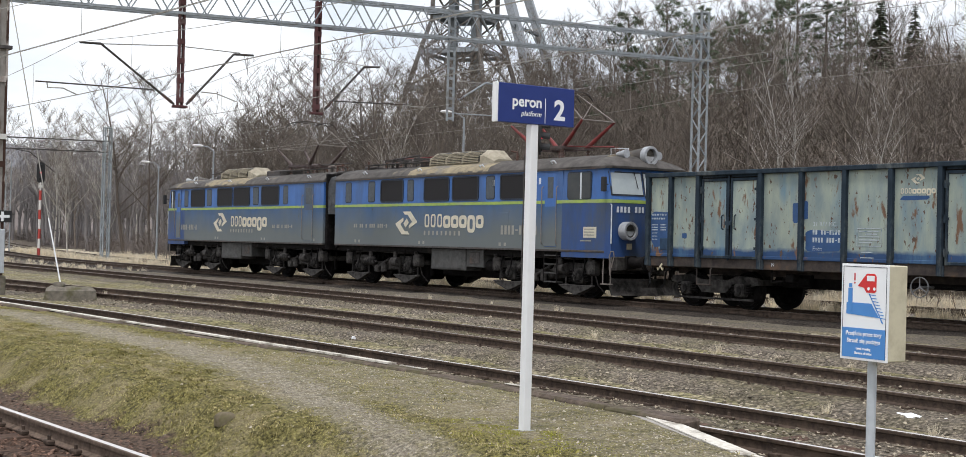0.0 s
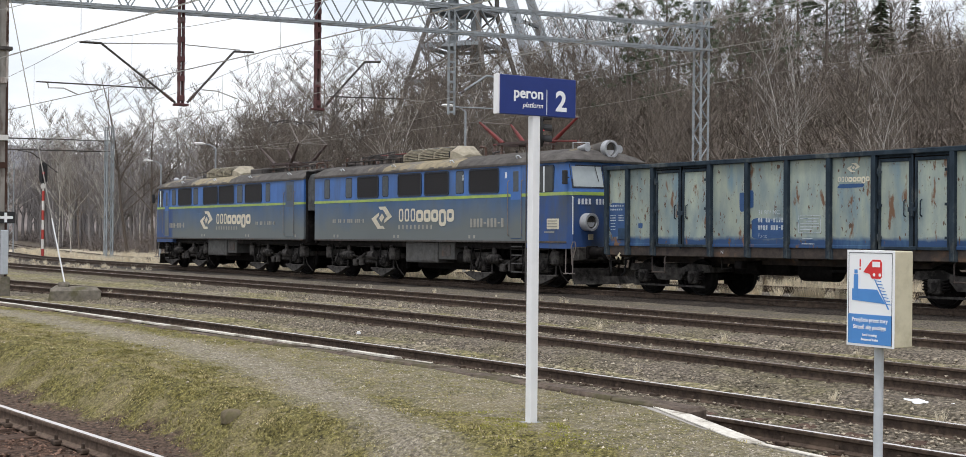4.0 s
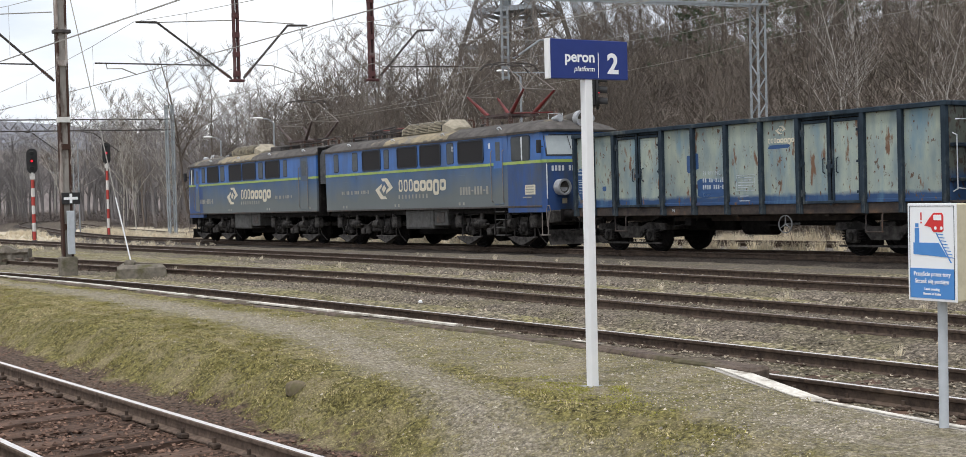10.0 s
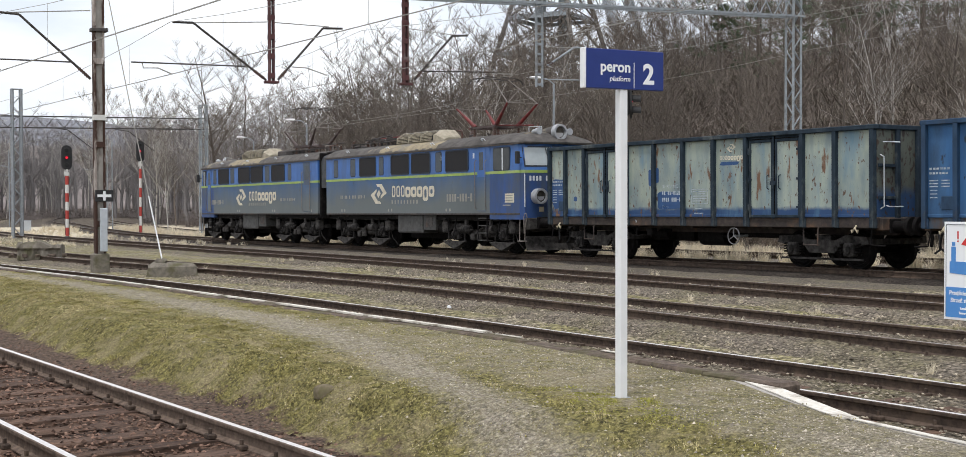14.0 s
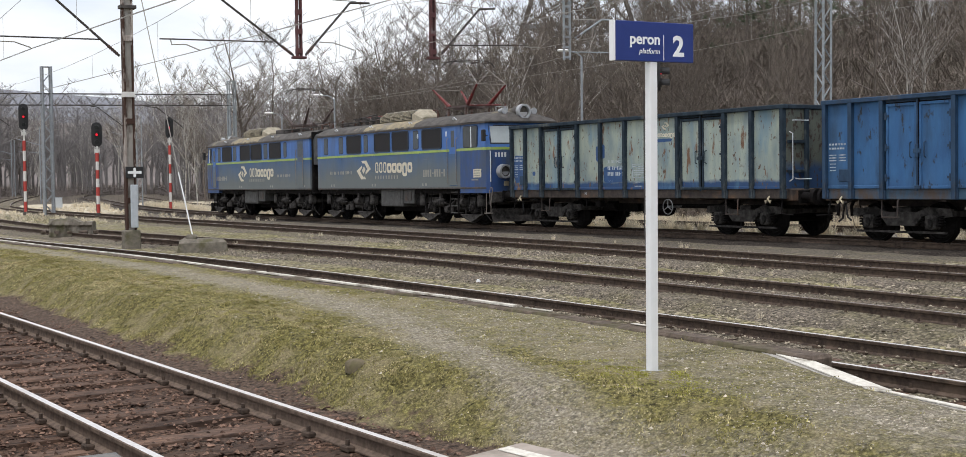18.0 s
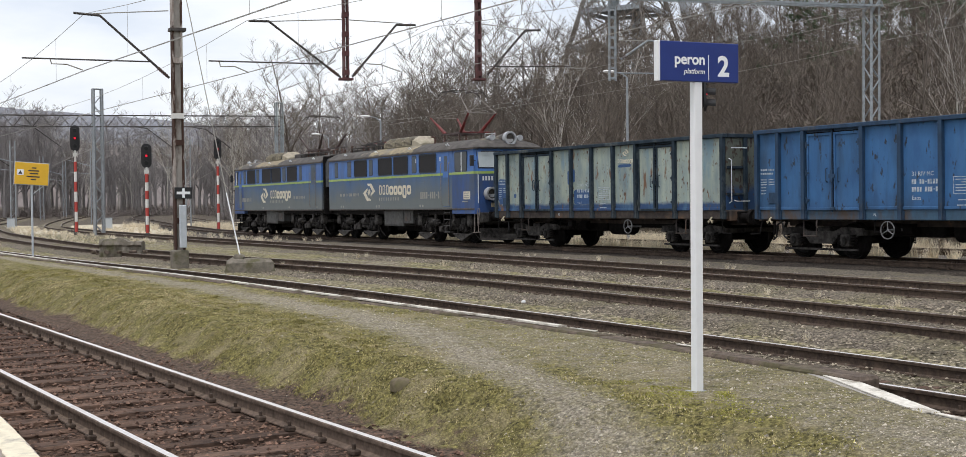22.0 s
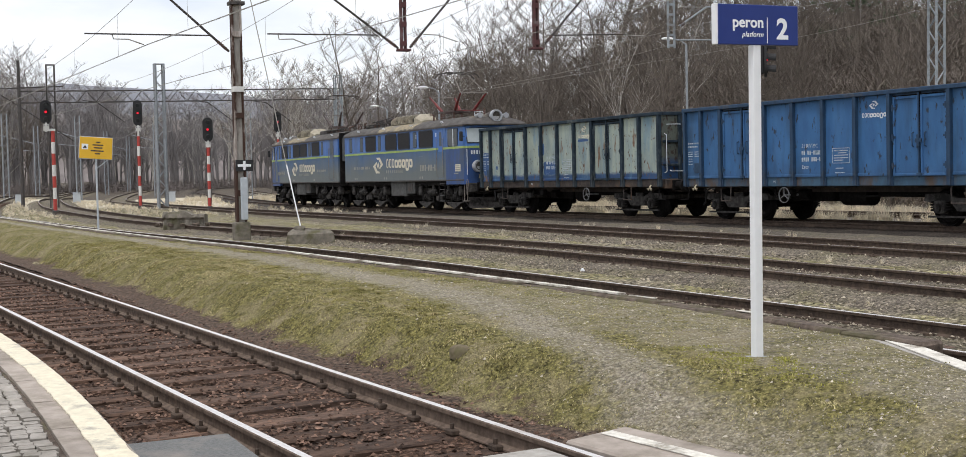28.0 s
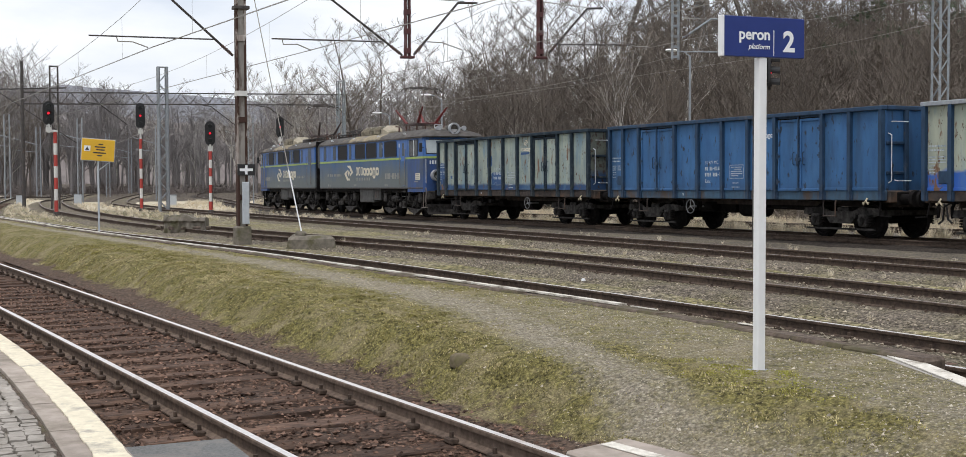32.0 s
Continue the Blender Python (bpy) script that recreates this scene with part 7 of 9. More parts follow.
def crossing_sign():
    cs = thing("crossing_sign", pose(-5.44, 6.86, 0.12), "blue and white track crossing warning sign box", "sign")
    cs.scale = (0.92, 1.0, 1.0)
    part("post", Geo().tube((0, 0.09, -0.2), (0, 0.09, 0.96), 0.032, 0.032, 16), M_GREYPOST, cs, "grey round post")
    z0, z1, w = 0.955, 1.575, 0.40
    box = part("box", Geo().box(-w / 2, w / 2, 0.004, 0.19, z0, z1, 0.006), M_CREAM, cs, "yellowed plastic sign box")
    face = part("face", Geo().box(-w / 2 - 0.004, w / 2 + 0.004, -0.006, 0.004, z0 - 0.004, z1 + 0.004, 0.002), M_PAPERWHITE, box, "white film face")

    def flat(outline, mat, name, lift=0.0):
        return part(name, Geo().prism([(x, z) for x, z in outline], "y", -0.0085 - lift, -0.0055), mat, face, smooth=False)

    def rect(x0, x1, za, zb, mat, name="shape", lift=0.0):
        return flat([(x0, za), (x1, za), (x1, zb), (x0, zb)], mat, name, lift)

    e = 0.012
    for x0, x1, za, zb in ((-w / 2 + e, w / 2 - e, z1 - e - 0.003, z1 - e), (-w / 2 + e, -w / 2 + e + 0.003, z0 + e, z1 - e - 0.003), (w / 2 - e - 0.003, w / 2 - e, z0 + e, z1 - e - 0.003)):
        rect(x0, x1, za, zb, M_FRAME, "border")
    rect(-w / 2 + e, w / 2 - e, z0 + e, z0 + 0.205, M_SIGNBLUE, "text_field")
    flat([(-0.155, 1.25), (-0.155, 1.325), (0.06, 1.325), (0.13, 1.235)], M_SIGNBLUE, "platform_shape")
    # waiting figure as a plain post shape
    rect(-0.14, -0.105, 1.27, 1.42, M_SIGNBLUE, "post_shape", 0.002)
    rect(-0.135, -0.11, 1.425, 1.45, M_SIGNBLUE, "cap_shape", 0.002)
    rect(-0.092, -0.082, 1.47, 1.52, M_SIGNRED, "mark")
    rect(-0.092, -0.082, 1.45, 1.46, M_SIGNRED, "mark")
    flat([(-0.06, 1.435), (0.0, 1.50), (0.02, 1.518), (0.085, 1.518), (0.1, 1.50), (0.1, 1.405), (0.085, 1.395), (0.015, 1.395), (-0.005, 1.425)], M_SIGNRED, "train_shape")
    rect(0.02, 0.085, 1.47, 1.505, M_PAPERWHITE, "window_shape", 0.002)
    for x in (0.035, 0.085):
        flat([(x + 0.011 * math.cos(k * 0.785), 1.42 + 0.011 * math.sin(k * 0.785)) for k in range(8)], M_PAPERWHITE, "lamp_shape", 0.002)
    for k in range(8):
        x, z = 0.04 + k * 0.0145, 1.385 - k * 0.021
        flat([(x, z), (x + 0.055 - k * 0.002, z - 0.004), (x + 0.055 - k * 0.002, z - 0.009), (x, z - 0.005)], M_SIGNBLUE, "tie_shape")
    flat([(0.035, 1.39), (0.042, 1.39), (0.165, 1.20), (0.155, 1.20)], M_SIGNBLUE, "rail_shape")
    up = Matrix.Rotation(radians(90), 4, "X")
    for body, size, z in (("Przejście przez tory", 0.038, 1.112), ("Strzeż się pociągu", 0.038, 1.065), ("Level crossing", 0.022, 1.02), ("Beware of trains", 0.022, 0.99)):
        ob = part("lettering", text_mesh(body, size, M_PAPERWHITE, "CENTER", 0, 0.0008), None, face)
        ob.matrix_basis = Matrix.Translation((0.0, -0.0095, z)) @ up


crossing_sign()


def notice_board():
    nb = thing("notice_board", pose(-38.6, 5.64, 0.0, 0, 0, 90), "yellow notice board on a thin grey post", "sign")
    part("post", Geo().tube((0, 0.06, -0.2), (0, 0.06, 2.3), 0.03, 0.03, 10).tube((0, 0.06, 1.95), (0.32, 0.03, 2.2), 0.014, 0.014, 6), M_GREYPOST, nb)
    pan = part("panel", Geo().box(-0.46, 0.46, 0, 0.03, 2.24, 2.86, 0.006), M_AMBER, nb, "yellow panel with rows of dark bars", m=pose(-0.178, 0, 0.006, 0, 4, 0))
    part("rim", Geo().box(-0.475, 0.475, 0.008, 0.04, 2.225, 2.875, 0.006), M_GREYPOST, pan)
    for z, a, b in ((2.72, 0.0, 0.12), (2.64, -0.1, 0.2), (2.56, -0.06, 0.18), (2.47, -0.14, 0.22), (2.39, -0.02, 0.12)):
        part("text_bar", Geo().box(a, b, -0.004, 0, z - 0.018, z + 0.018), M_DARKSTEEL, pan)
    pl = part("pictogram", Geo().box(-0.40, -0.22, -0.004, 0, 2.50, 2.66), M_PAPERWHITE, pan)
    part("triangle", Geo().prism([(-0.37, 2.53), (-0.25, 2.53), (-0.31, 2.63)], "y", -0.007, -0.003), M_DARKSTEEL, pl)


notice_board()


# ---- signals ----
def light_signal(x, y, base, mast_top, h0, h1, side, label, turn=90, reach=0.0):
    sg = thing("light_signal", pose(x, y, base, 0, 0, turn), label, "railway signal", "light signals by the tracks")
    part("foot", Geo().box(-0.14, 0.14, -0.14, 0.14, -0.15, 0.14, 0.03), M_DARKSTEEL, sg)
    top = mast_top - base
    bands = 7
    for k in range(bands):
        z0, z1 = 0.14 + (top - 0.14) * k / bands, 0.14 + (top - 0.14) * (k + 1) / bands
        part("mast_band", Geo().tube((0, 0, z0), (0, 0, z1), 0.092, 0.092, 12), M_SIGRED if k % 2 == 0 else M_SIGWHITE, sg)
    ha, hb = h0 - base, h1 - base
    cx = side
    if abs(side) > 0.05:
        part("bracket", Geo().box(min(0, side) - 0.1, max(0, side) + 0.12, -0.08, 0.08, top - 0.02, top + 0.1, 0.02), M_SIGWHITE, sg)
    part("cage", Geo().path([(cx - 0.12, 0.1, ha - 0.35), (cx - 0.12, -0.1, ha - 0.05), (cx + 0.12, -0.1, ha - 0.05), (cx + 0.12, 0.1, ha - 0.35)], 0.02, 5).tube((cx, 0, min(top, ha - 0.4)), (cx, 0, ha + 0.05), 0.06, 0.06, 10), M_SIGWHITE, sg)
    w = 0.27
    n = 10
    cap = [(cx + w * math.cos(math.pi * k / n), hb - w + w * math.sin(math.pi * k / n)) for k in range(n + 1)] + [(cx + w * math.cos(math.pi + math.pi * k / n), ha + w + w * math.sin(math.pi + math.pi * k / n)) for k in range(n + 1)]
    head = part("signal_head", Geo().prism(cap, "y", -0.03, 0.03).box(cx - 0.15, cx + 0.15, 0.03, 0.26, ha + 0.08, hb - 0.08, 0.03), M_BLACK, sg, "black signal head with rounded backboard", m=pose(0, -reach, 0))
    for k in range(3):
        z = ha + (hb - ha) * (0.2 + 0.3 * k)
        lit = k == 1
        part("lamp", Geo().tube((cx, -0.03, z), (cx, -0.055, z), 0.062 if lit else 0.1, 0.058 if lit else 0.095, 16), M_LAMPRED if lit else M_LENS, head, "lit red lamp" if lit else "unlit lamp")
        hood = Geo()
        for j in range(9):
            a0, a1 = math.pi * (-0.1 + 1.2 * j / 9), math.pi * (-0.1 + 1.2 * (j + 1) / 9)
            r = 0.125
            hood.add([(cx + r * math.cos(a0), -0.03, z + r * math.sin(a0)), (cx + r * math.cos(a1), -0.03, z + r * math.sin(a1)), (cx + r * math.cos(a1), -0.26, z + r * math.sin(a1) - 0.02), (cx + r * math.cos(a0), -0.26, z + r * math.sin(a0) - 0.02)], [(0, 1, 2, 3)])
        part("hood", hood, M_BLACK, head)
    part("plate", Geo().box(cx - 0.13, cx + 0.13, -0.09, -0.08, ha - 0.3, ha - 0.1, 0.004), M_SIGWHITE, sg)
    part("ladder", Geo().path([(0.1, 0.15, 0.2), (0.1, 0.15, ha)], 0.015, 5).path([(-0.1, 0.15, 0.2), (-0.1, 0.15, ha)], 0.015, 5), M_DARKSTEEL, sg)
    return sg


light_signal(-90.4, 25.9, -0.78, 4.02, 4.52, 6.0, 0.0, "light signal showing red on a red and white banded mast", turn=75)
light_signal(-69.4, 16.0, -0.2, 3.1, 3.42, 4.72, 0.0, "short light signal showing red beside the yard tracks", turn=77)
light_signal(-78.9, 14.0, -0.3, 4.0, 4.62, 6.16, 0.0, "tall light signal showing red on a banded mast", turn=80)
light_signal(-66.3, 7.65, -0.1, 3.95, 4.30, 5.45, -0.30, "light signal showing red with its head on a bracket")
light_signal(-26.5, 19.98, 0.0, 3.35, 3.90, 4.85, 0.0, "signal seen from the side with black hoods", turn=143, reach=0.24)


M_FIELDSTONE = surf("brown_field_stone", (0.165, 0.134, 0.088), (0.10, 0.082, 0.055), 20, 0.95, 0, 0.6, (0.12, 0.11, 0.05), 6, 0.5, 0.7)


# ---- catenary ----
M_RUSTDARK = surf("dark_rusty_web", (0.34, 0.32, 0.29), (0.24, 0.22, 0.20), 6, 0.9, 0, 0.2, (0.10, 0.065, 0.05), 1.6, 0.54, 0.66, (1, 1, 0.4))
def lattice_mast(parent, x, y, z0, z1, w, d, mat, step=0.7, r=0.05):
    m = part("mast", Geo().box(x - d / 2 - 0.15, x + d / 2 + 0.15, y - w / 2 - 0.15, y + w / 2 + 0.15, z0 - 0.4, z0 + 0.05, 0.03), M_CONCRETE, parent, "lattice mast on a concrete foot")
    for sx in (-1, 1):
        for sy in (-1, 1):
            part("leg", Geo().bar((x + sx * d / 2, y + sy * w / 2, z0), (x + sx * d / 2, y + sy * w / 2, z1), r * 1.6, r * 1.6), mat, m)
    z, k = z0 + 0.1, 0
    while z + step <= z1:
        for sx in (-1, 1):
            a, b = (-1, 1) if k % 2 else (1, -1)
            part("diagonal", Geo().bar((x + sx * d / 2, y + a * w / 2, z), (x + sx * d / 2, y + b * w / 2, z + step), r, r * 0.4), mat, m)
        for sy in (-1, 1):
            a, b = (-1, 1) if k % 2 else (1, -1)
            part("diagonal", Geo().bar((x + a * d / 2, y + sy * w / 2, z), (x + b * d / 2, y + sy * w / 2, z + step), r, r * 0.4), mat, m)
        z += step
        k += 1
    part("cap", Geo().box(x - d / 2 - 0.04, x + d / 2 + 0.04, y - w / 2 - 0.04, y + w / 2 + 0.04, z1 - 0.06, z1, 0.01), mat, m)
    return m


def lattice_beam(parent, x, ya, yb, bottom, height, d, mat, step, r=0.05):
    b0 = bottom(ya)
    bm_ = part("beam", Geo().bar((x - d / 2, ya, b0), (x - d / 2, yb, bottom(yb)), r * 1.9, r * 1.9), mat, parent, "long lattice beam")
    part("chord", Geo().bar((x + d / 2, ya, b0), (x + d / 2, yb, bottom(yb)), r * 1.9, r * 1.9), mat, bm_)
    part("chord", Geo().bar((x - d / 2, ya, b0 + height), (x - d / 2, yb, bottom(yb) + height), r * 1.9, r * 1.9), mat, bm_)
    part("chord", Geo().bar((x + d / 2, ya, b0 + height), (x + d / 2, yb, bottom(yb) + height), r * 1.9, r * 1.9), mat, bm_)
    n = max(2, round((yb - ya) / step))
    for k in range(n):
        y0, y1 = ya + (yb - ya) * k / n, ya + (yb - ya) * (k + 1) / n
        ym = (y0 + y1) / 2
        for sx in (-1, 1):
            xx = x + sx * d / 2
            part("diagonal", Geo().bar((xx, y0, bottom(y0)), (xx, ym, bottom(ym) + height), r, r * 0.7), mat, bm_)
            part("diagonal", Geo().bar((xx, ym, bottom(ym) + height), (xx, y1, bottom(y1)), r, r * 0.7), mat, bm_)
        part("diagonal", Geo().bar((x - d / 2, y0, bottom(y0)), (x + d / 2, y1, bottom(y1)), r * 0.8, r * 0.5), mat, bm_)
        part("diagonal", Geo().bar((x - d / 2, y0, bottom(y0) + height), (x + d / 2, y1, bottom(y1) + height), r * 0.8, r * 0.5), mat, bm_)
    return bm_


def insulator(geo, a, b, t0=0.0, n=5):
    a, b = Vector(a), Vector(b)
    for k in range(n):
        p = a + (b - a) * (t0 + 0.028 * k)
        q = a + (b - a) * (t0 + 0.028 * k + 0.016)
        geo.tube(p, q, 0.06, 0.042, 8)


def arm(parent, gx, foot, knee, tip, reg, steady, mat):
    """A swinging bracket: a slanted strut with its tip bar, and the arm that holds the contact wire."""
    br = part("bracket_arm", Geo().tube((gx, *foot), (gx, *knee), 0.038, 0.034, 8), mat, parent, "slanted catenary bracket")
    ins = Geo()
    insulator(ins, (gx, *foot), (gx, *knee), 0.04)
    part("insulator", ins, M_INSUL, br)
    if tip:
        part("tip_bar", Geo().tube((gx, *knee), (gx, *tip), 0.036, 0.032, 8), mat, br)
    if reg:
        part("registration_arm", Geo().tube((gx, *reg[0]), (gx, *reg[1]), 0.022, 0.022, 6), mat, br)
    if steady:
        part("steady_arm", Geo().path([(gx, *p) for p in steady], 0.018, 5), M_WIRE, br)
    return br


def main_gantry():
    gx = -36.5
    gt = thing("catenary_gantry", pose(0, 0, 0), "grey lattice gantry across the tracks with hanging brackets", "gantry")

    def bottom(y):
        return 7.93 + 0.0337 * (y - 9.2)

    lattice_beam(gt, gx, 9.3, 36.1, bottom, 0.90, 0.5, M_LATTICE, 1.15, 0.04)
    lattice_mast(gt, gx, 35.75, ground_z(gx, 35.75), 10.72, 0.40, 0.40, M_LATTICE, 0.5, 0.055)
    for y, z, mat, w in ((14.45, 5.38, M_REDSTEEL, 0.17), (18.97, 5.52, M_REDSTEEL, 0.17)):
        hg = part("hanger", Geo().box(gx - w / 2, gx + w / 2, y - w / 2, y - w / 2 + 0.05, z, bottom(y) + 0.8, 0.01).box(gx - w / 2, gx + w / 2, y + w / 2 - 0.05, y + w / 2, z, bottom(y) + 0.8, 0.01), mat, gt, "dark red hanging post")
        for k in range(6):
            zz = z + 0.1 + k * 0.58
            part("batten", Geo().box(gx - w / 2 - 0.008, gx + w / 2 + 0.008, y - w / 2 - 0.004, y + w / 2 + 0.004, zz, zz + 0.16, 0.005), mat, hg)
        part("foot_plate", Geo().box(gx - 0.14, gx + 0.14, y - 0.2, y + 0.2, z - 0.05, z + 0.02, 0.01), mat, hg)
    y, z = 24.06, 5.63
    hg = part("hanger", Geo().bar((gx, y - 0.12, z), (gx, y - 0.12, 9.3), 0.07, 0.07).bar((gx, y + 0.12, z), (gx, y + 0.12, 9.3), 0.07, 0.07), M_LATTICE, gt, "grey ladder-like hanging post")
    for k in range(10):
        part("rung", Geo().box(gx - 0.03, gx + 0.03, y - 0.12, y + 0.12, z + 0.05 + k * 0.34, z + 0.13 + k * 0.34), M_LATTICE, hg)
    arm(gt, gx, (14.28, 5.42), (12.05, 6.98), (11.44, 6.96), ((10.24, 5.75), (13.64, 5.80)), [(10.55, 5.75), (10.58, 5.6), (11.0, 5.62), (11.42, 5.46)], M_DARKSTEEL)
    arm(gt, gx, (14.66, 5.45), (16.13, 7.09), (16.78, 7.12), None, [(15.1, 5.86), (15.6, 5.85), (16.25, 5.66)], M_DARKSTEEL)
    arm(gt, gx, (19.3, 5.68), (20.69, 7.15), (21.27, 7.19), ((19.4, 5.94), (22.4, 6.05)), [(22.2, 6.05), (22.6, 6.0), (23.0, 6.02)], M_DARKSTEEL)
    arm(gt, gx, (24.4, 6.38), (25.5, 7.05), (26.0, 7.05), ((24.3, 5.9), (27.8, 6.0)), [(27.5, 6.0), (28.0, 5.95), (28.5, 5.98)], M_LATTICE)
    for a, b, sag in (((12.05, 6.98), (14.45, 7.17), 0.04), ((14.55, 7.16), (16.33, 7.15), 0.0), ((19.05, 7.28), (20.69, 7.18), 0.0), ((24.3, 7.01), (26.0, 7.05), 0.0)):
        part("tie_wire", Geo().tube((gx, *a), (gx, *b), 0.016, 0.016, 5), M_WIRE, gt)
    # the rusty near mast
    y, x = 9.24, -36.2
    ms = part("rusty_mast", Geo().box(x - 0.12, x + 0.12, y - 0.145, y - 0.085, -0.2, 9.2, 0.01).box(x - 0.12, x + 0.12, y + 0.085, y + 0.145, -0.2, 9.2, 0.01), M_RUSTMAST, gt, "rusty twin-channel mast with peeling paint")
    part("inner_web", Geo().box(x - 0.035, x + 0.075, y - 0.085, y + 0.085, -0.2, 9.2), M_RUSTDARK, ms, "dirty grey inner web")
    for zz in (1.1, 3.3, 5.6, 7.9):
        for dx in (-0.1225, 0.1225):
            part("batten", Geo().box(x + dx - 0.0125, x + dx + 0.0125, y - 0.14, y + 0.14, zz, zz + 0.16, 0.004), M_RUSTMAST, ms)
    part("base", Geo().box(x - 0.22, x + 0.22, y - 0.22, y + 0.22, -0.35, 0.36, 0.04), M_OLDCONC, ms, "dark concrete mast base")
    part("grey_cabinet", Geo().box(x + 0.15, x + 0.25, y - 0.04, y + 0.15, 0.42, 1.62, 0.015), M_GREYPOST, ms, "grey conduit box on the mast")
    bd = part("cross_board", Geo().box(x + 0.15, x + 0.17, y - 0.16, y + 0.34, 1.80, 2.12, 0.004), M_BLACK, ms, "black board with a white cross")
    part("cross_bar", Geo().box(x + 0.17, x + 0.176, y - 0.10, y + 0.28, 1.925, 2.0), M_PAPERWHITE, bd)
    part("cross_bar", Geo().box(x + 0.17, x + 0.178, y + 0.055, y + 0.125, 1.83, 2.09), M_PAPERWHITE, bd)
    part("white_band", Geo().box(x - 0.14, x + 0.14, y - 0.152, y + 0.152, 4.05, 4.2, 0.004), M_SIGWHITE, ms)
    part("clamp", Geo().box(x - 0.17, x + 0.17, y - 0.2, y + 0.24, 6.5, 6.6, 0.01), M_DARKSTEEL, ms)
    arm(gt, gx, (9.1, 5.22), (7.2, 6.88), (6.5, 6.91), ((5.13, 5.63), (8.55, 5.66)), [(5.86, 5.63), (5.9, 5.5), (6.3, 5.5), (6.72, 5.36)], M_DARKSTEEL)
    part("tie_wire", Geo().tube((gx, 7.0, 6.92), (gx, 9.1, 7.12), 0.016, 0.016, 5), M_WIRE, gt)
    st = part("stay", Geo().tube((-33.55, 10.2, 0.2), (-34.1, 10.0, 1.95), 0.02, 0.018, 8), M_WHITE, gt, "white lower part of the guy stay")
    part("guy_wire", Geo().tube((-34.1, 10.0, 1.95), (-36.1, 9.2, 9.0), 0.014, 0.014, 5), M_WIRE, st)
    return gt


main_gantry()


def far_gantry():
    gx = -80.0
    gt = thing("catenary_gantry", pose(0, 0, 0), "far grey lattice gantry over the yard throat", "gantry")

    def bottom(y):
        return 6.05 + 0.016 * (y - 9.2)

    lattice_beam(gt, gx, 7.42, 27.0, bottom, 0.68, 0.3, M_DARKSTEEL, 1.1, 0.030)
    lattice_mast(gt, gx, 9.2, -0.3, 8.3, 0.45, 0.30, M_DARKSTEEL, 0.9, 0.030)
    lattice_mast(gt, gx, 15.55, -0.45, 8.45, 0.50, 0.30, M_GALV, 0.6, 0.075)
    lattice_mast(gt, gx, 27.0, -0.6, 7.9, 0.40, 0.40, M_LATTICE, 0.7, 0.05)
    for y in (11.8, 18.5, 22.2):
        part("bracket_arm", Geo().tube((gx, y, 6.1), (gx, y + 1.6, 4.9), 0.035, 0.03, 6).tube((gx, y - 0.8, 6.2), (gx, y, 6.1), 0.03, 0.03, 6), M_DARKSTEEL, gt)
    part("dark_pole", Geo().tube((-85.8, 7.96, -0.2), (-85.8, 7.96, 9.0), 0.115, 0.095, 10), M_DARKSTEEL, gt, "dark steel pole")
    part("cross_arm", Geo().tube((-85.8, 5.3, 7.15), (-85.8, 10.6, 7.4), 0.045, 0.045, 6).tube((-85.8, 6.4, 7.15), (-85.8, 11.2, 3.9), 0.035, 0.035, 6), M_DARKSTEEL, gt)
    return gt


far_gantry()


def yard_masts():
    first = thing("catenary_mast", pose(-128, 17.0, -0.9), "slim far lattice catenary mast", "mast", "far catenary masts")
    geo_z = 8.2
    for sy in (-0.22, 0.22):
        part("leg", Geo().bar((0, sy, 0), (0, sy, geo_z), 0.09, 0.09), M_GALV, first)
    for k in range(11):
        part("rung", Geo().bar((0, -0.22, 0.3 + k * 0.7), (0, 0.22, 0.3 + k * 0.7 + 0.5), 0.05, 0.03), M_GALV, first)
    part("cantilever", Geo().tube((0, 0, 6.2), (0, -2.6, 6.9), 0.05, 0.04, 6).tube((0, 0, 5.4), (0, -2.4, 5.6), 0.03, 0.03, 6), M_GALV, first)
    for x, y in ((-150, 15.5), (-142, 27.0), (-170, 26.0), (-118, 31.0), (-195, 33.0), (-120, 9.8)):
        copy_thing(first, pose(x, y, -1.0))


yard_masts()


